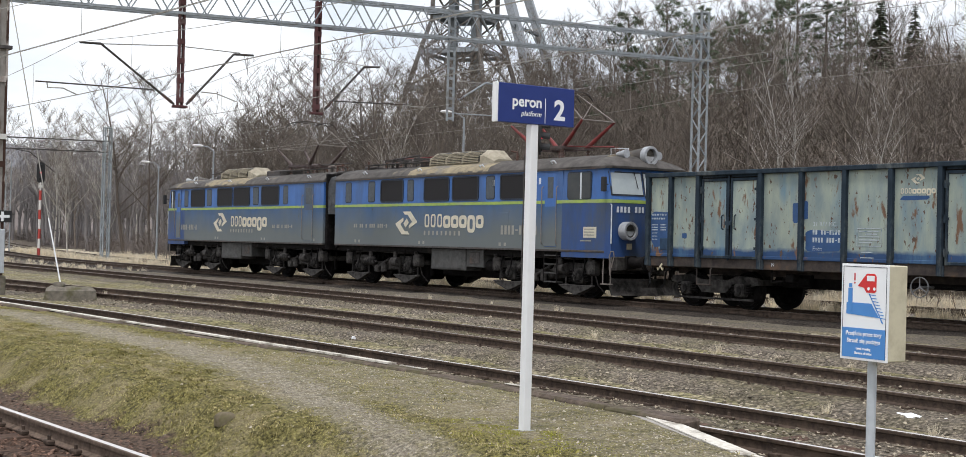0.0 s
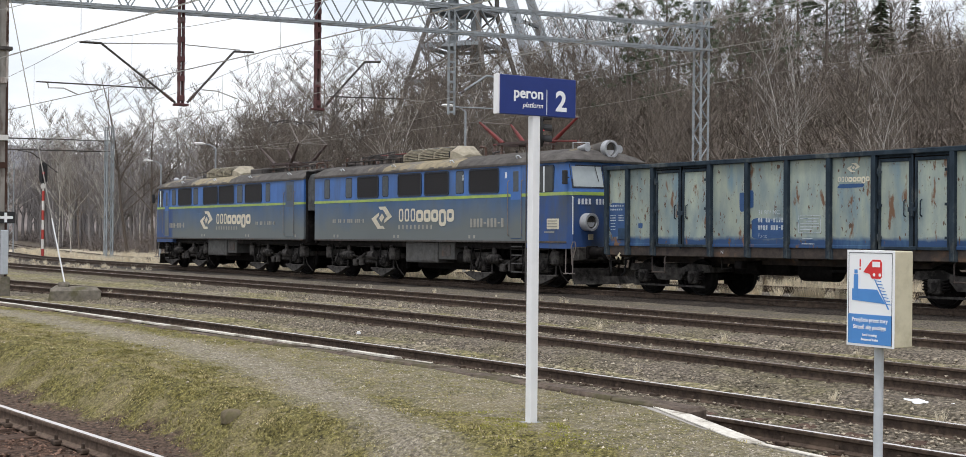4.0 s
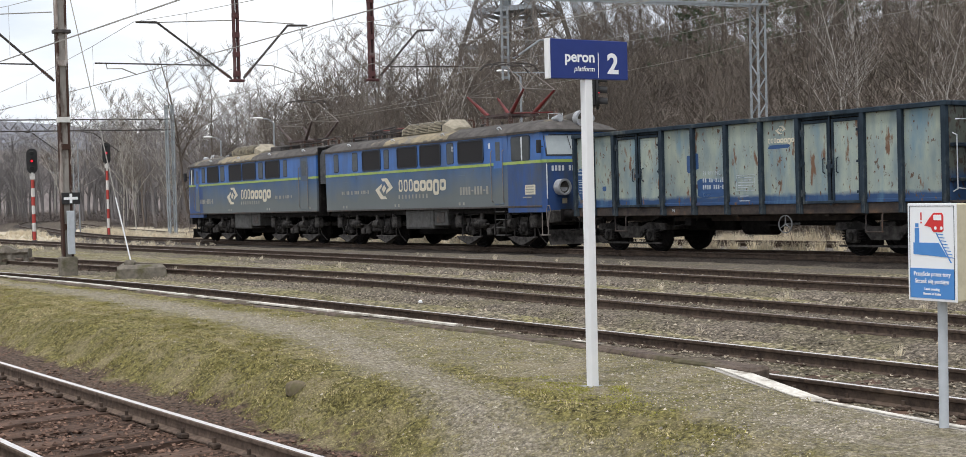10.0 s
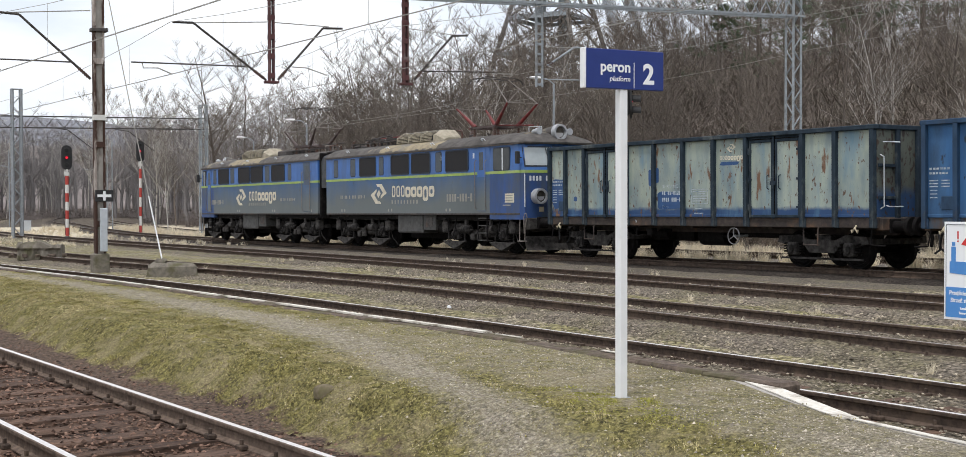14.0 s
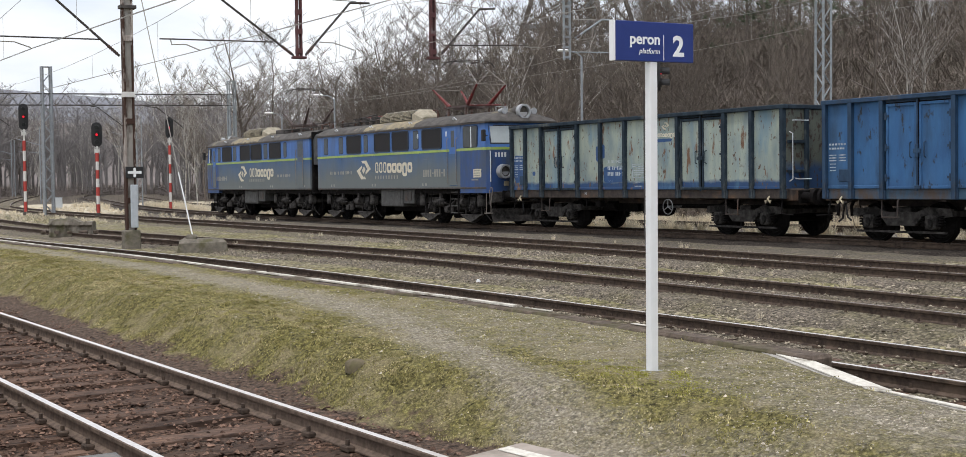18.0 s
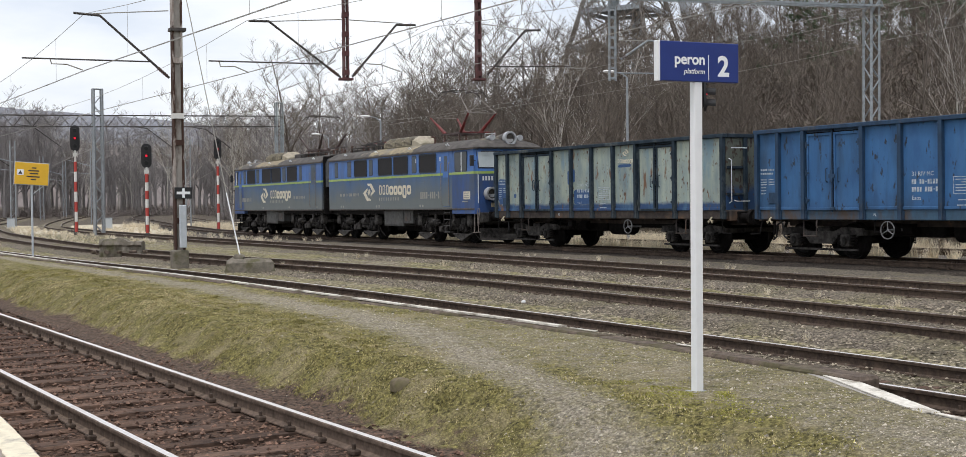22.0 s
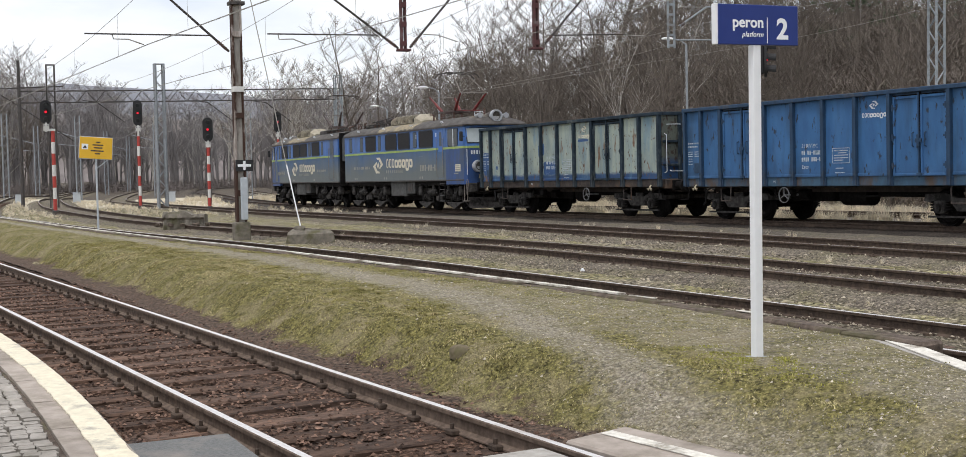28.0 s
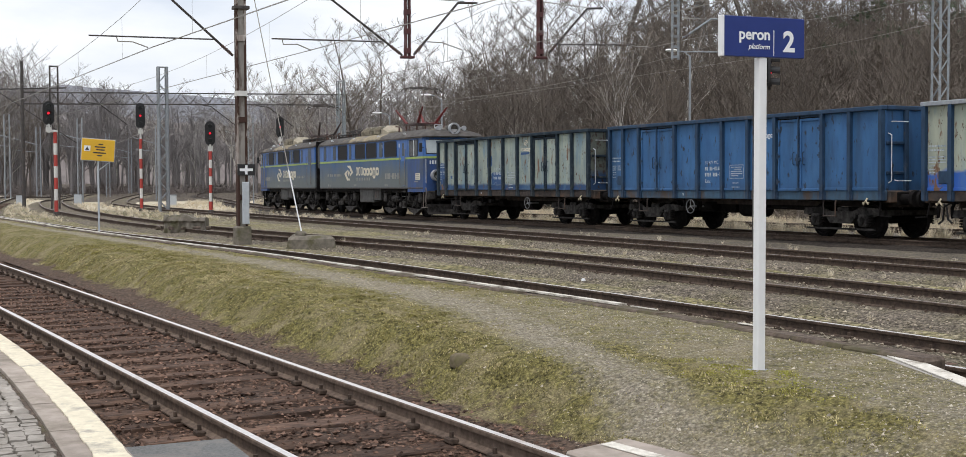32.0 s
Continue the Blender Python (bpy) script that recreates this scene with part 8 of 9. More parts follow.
def wires():
    rng = random.Random(4)
    supports = {2: (5.36, 6.9), 3: (5.46, 6.96), 4: (5.66, 7.1), 5: (6.02, 7.3), 6: (5.98, 7.05)}
    for k, (zc, zm) in supports.items():
        line = thing("overhead_wire", pose(0, 0, 0), "contact wire hung from a catenary wire over a track", "overhead wire", "overhead wires")
        for x0, x1 in ((-128.0, -80.0), (-80.0, -36.5), (-36.5, 12.0)):
            def at(x):
                y0, y1 = (curve_y(TRACKS[k], x0), curve_y(TRACKS[k], x1)) if k < 5 else (23.2 + (k - 5) * 5.4,) * 2
                y1 += {2: -0.75, 3: -0.4}.get(k, 0.0) * (x1 > 0)
                return y0 + (y1 - y0) * (x - x0) / (x1 - x0)

            def level(x):
                return GRADE * (x + 36.5) * (0.45 if k < 4 else 0.9)
            n = 12
            cont, mess = [], []
            for i in range(n + 1):
                x = x0 + (x1 - x0) * i / n
                t = i / n
                lift = {5: 0.24, 6: 0.42}.get(k, 0.0) * ease(t * 4) * (x1 > 0)
                cont.append((x, at(x), zc + level(x) + lift))
                mess.append((x, at(x), zm + level(x) + 1.8 * lift - 0.95 * 4 * t * (1 - t)))
            part("contact_wire", Geo().path(cont, 0.0075, 4), M_WIRE, line)
            if k < 5:
                part("contact_wire", Geo().path([(x, y + 0.04, z) for x, y, z in cont], 0.0075, 4), M_WIRE, line)
            part("catenary_wire", Geo().path(mess, 0.008, 4), M_WIRE, line)
            for i in range(1, n, 2):
                part("dropper", Geo().tube(cont[i], mess[i], 0.005, 0.005, 4), M_WIRE, line)


wires()


def lamp_post(x, y, top, label):
    z = ground_z(x, y)
    lp = thing("lamp_post", pose(x, y, z), label, "lamp post", "yard lamp posts")
    h = top - z
    part("pole", Geo().tube((0, 0, -0.1), (0, 0, h), 0.07, 0.045, 10), M_GALV, lp)
    part("arm", Geo().path([(0, 0, h), (-0.1, -0.25, h + 0.2), (-0.2, -0.6, h + 0.25)], 0.03, 6), M_GALV, lp)
    part("lamp_head", Geo().loft([[(-0.2 + 0.12 * math.cos(a) * w, -0.75 + dy, h + 0.25 + 0.06 * math.sin(a) * w) for a in (0, 1.05, 2.1, 3.14, 4.2, 5.24)] for dy, w in ((-0.35, 0.3), (-0.25, 1), (0.1, 1.1), (0.25, 0.5))]), M_WHITE, lp, "white lamp head")


lamp_post(-61.9, 26.4, 5.7, "grey yard lamp post with a white head behind the train")
lamp_post(-79.0, 30.0, 5.6, "far grey yard lamp post with a white head")
lamp_post(-46.2, 31.2, 6.8, "tall grey yard pole beside the wooded bank")


def blocks():
    rng = random.Random(8)

    def rough(geo, amount):
        geo.v = [(x + rng.uniform(-amount, amount), y + rng.uniform(-amount, amount), z + (rng.uniform(-amount, amount) if z > 0.02 else 0)) for x, y, z in geo.v]
        return geo

    ab = thing("anchor_block", pose(-33.4, 10.42, 0, 0, 0, 72), "mossy concrete anchor block of the guy stay", "concrete block")
    part("block", rough(Geo().loft([[(-0.68, -0.4, -0.25), (0.68, -0.4, -0.25), (0.68, 0.4, -0.25), (-0.68, 0.4, -0.25)], [(-0.62, -0.36, 0.08), (0.62, -0.36, 0.08), (0.62, 0.36, 0.08), (-0.62, 0.36, 0.08)], [(-0.5, -0.26, 0.2), (0.5, -0.26, 0.17), (0.5, 0.26, 0.17), (-0.5, 0.26, 0.2)]]), 0.03), M_OLDCONC, ab)
    part("stump", rough(Geo().box(-0.45, -0.15, -0.15, 0.15, 0.15, 0.30, 0.04), 0.02), M_OLDCONC, ab)
    rw = thing("ruined_plinth", pose(-44.6, 9.45, -0.05, 0, 0, 68), "crumbling stone plinth between the tracks", "stone ruin")
    rings = []
    for k in range(14):
        x = -0.72 + 1.4 * k / 13
        top = 0.50 + rng.uniform(-0.06, 0.05) - (0.10 if k > 8 else 0)
        rings.append([(x, -0.42 + rng.uniform(-0.05, 0.04), -0.1), (x, -0.40 + rng.uniform(-0.05, 0.05), 0.22), (x, -0.47 + rng.uniform(-0.06, 0.06), 0.30), (x, -0.40 + rng.uniform(-0.06, 0.06), top), (x, 0.0, top + rng.uniform(-0.04, 0.04)), (x, 0.38 + rng.uniform(-0.05, 0.05), top - 0.03), (x, 0.40, -0.1)])
    part("masonry", Geo().loft(rings), M_OLDCONC, rw, smooth=False)
    for k in range(5):
        x = -0.95 + k * 0.42
        part("fallen_stone", rough(Geo().box(x, x + rng.uniform(0.14, 0.24), -0.62, -0.48, 0, 0.12, 0.03), 0.02), M_KERB, rw)
    # pale rubbish and stones lying in the gravel
    for x, y, s in ((-8.95, 12.1, 0.26), (-8.6, 12.2, 0.18), (-20.6, 11.6, 0.075), (-13.2, 12.0, 0.07)):
        z = rail_z(x, y) - 0.15
        ob = thing("pale_stone", pose(x, y, z, 0, 0, rng.uniform(0, 180)), "pale flat stone lying in the gravel", "stone", "pale stones in the gravel")
        part("stone", rough(Geo().loft([[(s * math.cos(a), 0.5 * s * math.sin(a), -0.03) for a in (0, 1, 2, 3, 4, 5)], [(0.9 * s * math.cos(a), 0.45 * s * math.sin(a), 0.10 * s) for a in (0, 1, 2, 3, 4, 5)], [(0.4 * s * math.cos(a), 0.2 * s * math.sin(a), 0.16 * s) for a in (0, 1, 2, 3, 4, 5)]]), s * 0.06), M_PAPERWHITE, ob)
    st = thing("stone", pose(-10.66, 4.73, 0.12, 0, 0, 20), "small grey field stone in the mossy bank", "stone")
    rings = []
    for k, (r, z) in enumerate(((0.12, -0.06), (0.125, 0.0), (0.11, 0.035), (0.075, 0.06), (0.03, 0.068))):
        rings.append([(r * (1 + rng.uniform(-0.1, 0.1)) * math.cos(a * 0.6283), 0.7 * r * (1 + rng.uniform(-0.1, 0.1)) * math.sin(a * 0.6283), z) for a in range(10)])
    part("body", Geo().loft(rings), M_FIELDSTONE, st)


blocks()


def relay_boxes():
    for x, y, s, lb in ((-104, 13.6, 0.6, "pale grey trackside relay cabinet"), (-96, 8.6, 0.45, "small grey trackside cabinet"), (-112, 22.5, 0.7, "grey point motor cabinet")):
        z = ground_z(x, y)
        ob = thing("trackside_cabinet", pose(x, y, z), lb, "cabinet", "trackside cabinets")
        part("body", Geo().box(-0.3 * s, 0.3 * s, -0.45 * s, 0.45 * s, -0.1, 1.3 * s, 0.03), M_GREYPOST, ob)
        part("roof", Geo().box(-0.34 * s, 0.34 * s, -0.5 * s, 0.5 * s, 1.3 * s, 1.36 * s, 0.02), M_GALV, ob)


relay_boxes()


# ---- headframe of the mine behind the wood ----
M_HEADFRAME = surf("weathered_headframe_steel", (0.20, 0.185, 0.17), (0.12, 0.108, 0.10), 0.6, 0.85, 0.1, 0.2, (0.26, 0.25, 0.245), 0.25, 0.52, 0.66)


def headframe():
    cx, cy = -150.0, 101.0
    z0 = ground_z(cx, cy) - 1
    hf = thing("mine_headframe", pose(cx, cy, z0, 0, 0, 30), "tall grey steel mine headframe behind the wood", "headframe")
    top = 44.0

    def leg_at(sx, sy, z):
        w = 3.4 + 0.24 * (26 - min(26, z))
        return Vector((sx * w, sy * w, z))

    for sx in (-1, 1):
        for sy in (-1, 1):
            part("leg", Geo().bar(leg_at(sx, sy, 0), leg_at(sx, sy, 26), 0.5, 0.5).bar(leg_at(sx, sy, 26), leg_at(sx, sy, top), 0.5, 0.5), M_HEADFRAME, hf)
    levels = [6, 11, 16, 21, 26, 30, 34, 39, 43]
    for za, zb in zip([0] + levels, levels):
        for a, b in (((-1, -1), (1, -1)), ((1, -1), (1, 1)), ((1, 1), (-1, 1)), ((-1, 1), (-1, -1))):
            part("girder", Geo().bar(leg_at(*a, zb), leg_at(*b, zb), 0.4, 0.5), M_LATTICE, hf)
            part("brace", Geo().bar(leg_at(*a, za), leg_at(*b, zb), 0.22, 0.16), M_HEADFRAME, hf)
            part("brace", Geo().bar(leg_at(*b, za), leg_at(*a, zb), 0.22, 0.16), M_HEADFRAME, hf)
    for z in (21.3, 26.3, 30.3, 34.3):
        part("platform", Geo().box(-4.0, 4.0, -4.0, 4.0, z, z + 0.25).box(-4.0, 4.0, -4.0, -3.95, z + 0.95, z + 1.05).box(-4.0, -3.95, -4.0, 4.0, z + 0.95, z + 1.05), M_LATTICE, hf, "railed platform")
    for x in (-1.8, 1.8):
        part("shaft_guide", Geo().box(x - 0.5, x + 0.5, -0.7, 0.7, 4, top - 2), M_LATTICE, hf)
    for sy in (-1, 1):
        part("back_stay", Geo().bar((3.0, sy * 3.0, 44), (17.0, sy * 5.0, 2), 1.1, 1.1), M_GALV, hf, "slanted back stay")
        for k in range(6):
            z = 6 + k * 6
            x = 3.0 + 14 * (44 - z) / 42
            part("stay_brace", Geo().bar((x, -5, z), (x, 5, z), 0.4, 0.4), M_GALV, hf)


headframe()

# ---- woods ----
# Far brush and bark: the haze of distance is mixed into both colours.
M_FARBRUSH = surf("hazed_brown_far_brush", (0.175, 0.150, 0.138), (0.115, 0.097, 0.090), 1.5, 0.95, 0, 0, island=0.25)
M_FARTRUNK = surf("haze_grey_far_bark", (0.25, 0.231, 0.226), (0.175, 0.161, 0.157), 6, 0.95, 0, 0.2)
M_BARK = surf("grey_brown_bark", (0.165, 0.139, 0.120), (0.110, 0.091, 0.078), 9, 0.95, 0, 0.5, (0.115, 0.112, 0.07), 1.2, 0.55, 0.75, (2, 2, 0.5), spread=0.20)
M_TWIG = surf("brown_twigs", (0.190, 0.161, 0.134), (0.108, 0.090, 0.075), 3, 0.95, 0, 0, spread=0.30)
M_BIRCH = surf("white_birch_bark", (0.52, 0.49, 0.45), (0.40, 0.37, 0.33), 5, 0.85, 0, 0.2, (0.07, 0.06, 0.05), 2.6, 0.56, 0.64, (1, 1, 1.6))
M_BRUSH = surf("dense_brown_brush", (0.235, 0.196, 0.168), (0.150, 0.124, 0.105), 1.2, 0.95, 0, 0, (0.145, 0.128, 0.10), 0.3, 0.5, 0.62, island=0.28)
# Brush with the shade inside the wood put into its colour.
M_SHADEBRUSH = surf("shade_darkened_brush", (0.105, 0.092, 0.072), (0.040, 0.035, 0.027), 1.2, 0.95, 0, 0, (0.060, 0.066, 0.036), 0.4, 0.52, 0.62, island=0.5)
M_NEEDLE = surf("grey_green_needles", (0.120, 0.145, 0.092), (0.075, 0.096, 0.062), 4, 0.9, 0, 0, island=0.3)
M_REED = surf("dry_straw_grass", (0.76, 0.68, 0.53), (0.57, 0.495, 0.375), 4, 0.9, 0, 0, island=0.35)


def tree_mesh(seed, h, spread, forks, bark, slim=1.0, fan=(8, 12), joined=False, thin=0.011):
    """A bare tree: a tapered, bent trunk with limbs in one mesh, and a crown of twigs in another."""
    rng = random.Random(seed)
    wood, twigs = Geo(), Geo()

    def limb(p, d, length, r, level):
        segs = (6, 3, 2, 1)[level]
        pts, rad = [p], [r]
        for k in range(segs):
            bend = Vector((rng.uniform(-1, 1), rng.uniform(-1, 1), rng.uniform(-0.2, 0.6))) * (0.12 if level == 0 else 0.28)
            d = (d + bend).normalized()
            pts.append(pts[-1] + d * length / segs)
            rad.append(r * (1 - (k + 1) / segs * (0.80 if level == 0 else 0.75)))
        for k in range(segs):
            if level < 2:
                wood.tube(pts[k], pts[k + 1], rad[k], rad[k + 1], 6 if level == 0 else 4, False)
            elif level == 2:
                wood.tube(pts[k], pts[k + 1], max(rad[k], 0.012), max(rad[k + 1], 0.008), 3, False)
            else:
                a = rng.uniform(0, 6.283)
                side = Vector((math.cos(a), math.sin(a), 0.2)) * thin
                twigs.add([pts[0] - side, pts[0] + side, pts[1]], [(0, 1, 2)])
        if level >= 3:
            return
        n = (forks, *fan)[level]
        for k in range(n):
            t = rng.uniform(0.22 if level == 0 else 0.15, 1.0)
            i = min(segs - 1, int(t * segs))
            q = pts[i].lerp(pts[i + 1], t * segs - i)
            a = rng.uniform(0, 6.283)
            out = Vector((math.cos(a), math.sin(a), 0))
            rise = rng.uniform(0.15, 0.95)
            nd = (out * spread + Vector((0, 0, rise)) + d * 0.35).normalized()
            ln = length * (rng.uniform(0.28, 0.46) if level == 0 else rng.uniform(0.36, 0.60)) * (1.2 - 0.55 * t)
            limb(q, nd, ln, max(rad[i] * 0.48, 0.010), level + 1)

    limb(Vector((0, 0, -0.3)), Vector((rng.uniform(-0.08, 0.08), rng.uniform(-0.08, 0.08), 1)), h, h * 0.0115 * slim, 0)
    if joined:
        both = Geo().add(wood.v, [t for q in wood.f for t in ((q[0], q[1], q[2]), (q[0], q[2], q[3]))]).add(twigs.v, twigs.f)
        return np.array([tuple(v) for v in both.v], dtype=np.float32) * 0.1, np.array(both.f, dtype=np.int32)
    tw = bpy.data.meshes.new("crown")
    tw.from_pydata([tuple(v) for v in twigs.v], [], twigs.f)
    tw.materials.append(M_TWIG)
    wd = bpy.data.meshes.new("trunk")
    wd.from_pydata([tuple(v) for v in wood.v], [], wood.f)
    wd.materials.append(bark)
    wd.polygons.foreach_set("use_smooth", [True] * len(wd.polygons))
    return wd, tw


TREES = [tree_mesh(s, 10.0, sp, fk, M_BARK, 0.85) for s, sp, fk in ((21, 0.95, 13), (22, 0.8, 14), (23, 1.1, 13), (24, 0.75, 15), (25, 1.0, 14))]
BIRCHES = [tree_mesh(s, 10.0, 0.6, 13, M_BIRCH, 0.5) for s in (31, 32)]


def spruce_mesh(seed):
    rng = random.Random(seed)
    geo = Geo()
    for k in range(46):
        z = 1.2 + 8.6 * k / 46
        reach = (10.2 - z) * 0.27 + 0.2
        for j in range(11):
            a = rng.uniform(0, 6.283)
            r = reach * rng.uniform(0.65, 1.05)
            c, s = math.cos(a), math.sin(a)
            w = 0.13 + 0.10 * r
            droop = 0.25 * r
            geo.add([(0, 0, z), (c * r * 0.5 - s * w, s * r * 0.5 + c * w, z - droop * 0.4), (c * r, s * r, z - droop), (c * r * 0.5 + s * w, s * r * 0.5 - c * w, z - droop * 0.5)], [(0, 1, 2), (0, 2, 3)])
    me = bpy.data.meshes.new("crown")
    me.from_pydata(geo.v, [], geo.f)
    me.materials.append(M_NEEDLE)
    return mesh_of("trunk", Geo().tube((0, 0, -0.3), (0, 0, 9.8), 0.16, 0.02, 7), M_BARK), me


def pine_mesh(seed):
    """A pine: a bare lower trunk and ragged tufts of needles on uneven limbs."""
    rng = random.Random(seed)
    wood, tufts = Geo(), Geo()
    top = Vector((rng.uniform(-0.3, 0.3), rng.uniform(-0.3, 0.3), 9.7))
    foot = Vector((0, 0, -0.3))
    wood.tube(foot, top, 0.15, 0.03, 7)
    for k in range(34):
        z = 3.0 + 6.6 * (k / 33) ** 0.85
        q = foot.lerp(top, (z + 0.3) / 10)
        a = rng.uniform(0, 6.283)
        ln = (10.6 - z) * rng.uniform(0.18, 0.42) + 0.3
        tip = q + Vector((math.cos(a) * ln, math.sin(a) * ln, ln * rng.uniform(0.05, 0.45)))
        wood.tube(q, tip, 0.035, 0.012, 4, False)
        for j in range(5):
            c = q.lerp(tip, rng.uniform(0.45, 1.05)) + Vector((rng.uniform(-1, 1), rng.uniform(-1, 1), rng.uniform(-0.4, 0.7))) * 0.28
            for _ in range(22):
                d = Vector((rng.gauss(0, 1), rng.gauss(0, 1), rng.gauss(0.35, 0.8))).normalized() * rng.uniform(0.16, 0.36)
                sd = d.orthogonal().normalized() * 0.022
                tufts.add([c - sd, c + sd, c + d], [(0, 1, 2)])
    me = bpy.data.meshes.new("crown")
    me.from_pydata([tuple(v) for v in tufts.v], [], tufts.f)
    me.materials.append(M_NEEDLE)
    return mesh_of("trunk", wood, M_BARK), me


SPRUCES = [spruce_mesh(s) for s in (41, 42)]
PINES = [pine_mesh(s) for s in (43, 44)]


def plant(meshes, x, y, h, label, group, turn, name="tree"):
    z = ground_z(x, y)
    ob = thing(name, pose(x, y, z, 0, 0, turn), label, "tree", group)
    ob.scale = (h / 10, h / 10, h / 10)
    part("trunk", meshes[0], None, ob)
    part("crown", meshes[1], None, ob)
    return ob


def grown(x, y, h):
    """Younger, lower growth towards the west end of the wood."""
    west = math.degrees(math.atan2(y, -x))
    room = math.hypot(x, y) * lerp_in(west, [(3, 0.084), (5.5, 0.076), (7, 0.062), (14, 0.060), (20, 0.064), (23, 0.074), (27, 0.11), (31, 0.155), (39.5, 0.160), (42, 0.180), (50, 0.180), (51.3, 0.152), (60, 0.150)]) + 1.85 - ground_z(x, y)
    return min(h, max(3.0, room * (0.78 + 0.25 * (h % 1))))


def clear_of_tracks(x, y):
    return all(abs(curve_y(TRACKS[k], x) - y) > 3.5 for k in TRACKS) and math.hypot(x + 150, y - 101) > 13


def woods():
    rng = random.Random(77)
    count = 0
    spots = []

    def free(x, y, gap):
        if any((x - a) ** 2 + (y - b) ** 2 < gap * gap for a, b in spots):
            return False
        spots.append((x, y))
        return True

    # tall trees that stand out against the sky
    for x, y, h, k in ((-99, 35.0, 14.5, 2), (-103, 38.5, 13.5, 0), (-88, 37.5, 11.5, 1), (-84, 41.0, 12.0, 4), (-78, 40.5, 12.5, 0), (-74, 42.5, 12.0, 2), (-70, 41.0, 12.2, 3), (-67, 44.0, 12.0, 1), (-63, 42.0, 11.0, 0), (-93, 44, 13, 3), (-92, 56, 11, 0), (-88, 58, 11, 1), (-85, 54, 10.5, 2), (-81, 57, 10.5, 3), (-100, 64, 11, 1), (-75, 58, 10, 0), (-90, 52, 11, 4), (-83, 51, 11, 1)):
        plant(TREES[k], x, y, h, "tall bare deciduous tree at the wood's edge", "bare trees", rng.uniform(0, 360))
        spots.append((x, y))
    tries = 0
    while count < 225 and tries < 6000:
        tries += 1
        x = rng.uniform(-125, 4)
        y = 36.5 + max(0, -x - 78) * 0.36 + 50 * rng.random() ** 1.2
        if x > -48 and y > 58 and rng.random() < 0.6:
            continue
        if clear_of_tracks(x, y) and free(x, y, 2.2):
            h = rng.uniform(7.5, 10.5) * (1.12 if -112 < x < -62 else 1.0)
            h = grown(x, y, h)
            if 29 < math.degrees(math.atan2(y, -x)) < 38.5 and y > 48:
                h *= 0.84
            if x > -60 and y > 55:
                h *= 0.82
            pool = BIRCHES if rng.random() < 0.13 else TREES
            plant(pool[rng.randrange(len(pool))], x, y, h, "slim pale birch on the wooded bank" if pool is BIRCHES else "bare tree on the wooded bank", "bare trees", rng.uniform(0, 360))
            count += 1
    for k in range(26):
        x, y = rng.uniform(-88, -50), rng.uniform(74, 94)
        plant(TREES[k % 5], x, y, rng.uniform(7.5, 9.0), "bare tree on the crest of the hill", "bare trees", rng.uniform(0, 360))
    count = tries = 0
    while count < 60 and tries < 9000:
        tries += 1
        x = rng.uniform(-240, -100)
        y = rng.uniform(-12, 75)
        if (x > -150 and y < 31 + (-x - 100) * 0.16) or (x > -168 and y < 9) or (x > -125 and y > 44):
            continue
        if clear_of_tracks(x, y) and free(x, y, 2.6):
            h = grown(x, y, rng.uniform(10, 14.5))
            pool = BIRCHES if rng.random() < 0.30 else TREES
            plant(pool[rng.randrange(len(pool))], x, y, h, "slim white birch beyond the tracks" if pool is BIRCHES else "bare tree beyond the tracks", "bare trees", rng.uniform(0, 360))
            count += 1
    for x, y, h in ((-96.5, 28.8, 10.5), (-100.5, 31.0, 9.5), (-109, 27.6, 11)):
        plant(BIRCHES[int(h) % 2], x, y, h, "white birch beside the yard tracks", "bare trees", rng.uniform(0, 360))
    for west, rise, pool in ((41.2, 0.176, 2), (43.0, 0.186, 2), (44.6, 0.180, 2), (46.2, 0.176, 2), (47.6, 0.192, 2), (48.6, 0.197, 2), (49.7, 0.200, 2), (50.6, 0.186, 2), (51.95, 0.188, 0), (53.35, 0.180, 1)):
        away = 88 + 4 * math.sin(west * 7)
        x, y = -away * math.cos(radians(west)), away * math.sin(radians(west))
        tall = 1.8 + rise * away - ground_z(x, y)
        if pool == 2:
            plant(PINES[int(west * 10) % 2], x, y, tall, "ragged grey-green pine on the hilltop", "pines", rng.uniform(0, 360), "pine_tree")
        else:
            plant(SPRUCES[pool], x, y, tall, "young green spruce on the hilltop", "spruces", rng.uniform(0, 360), "spruce_tree")


woods()


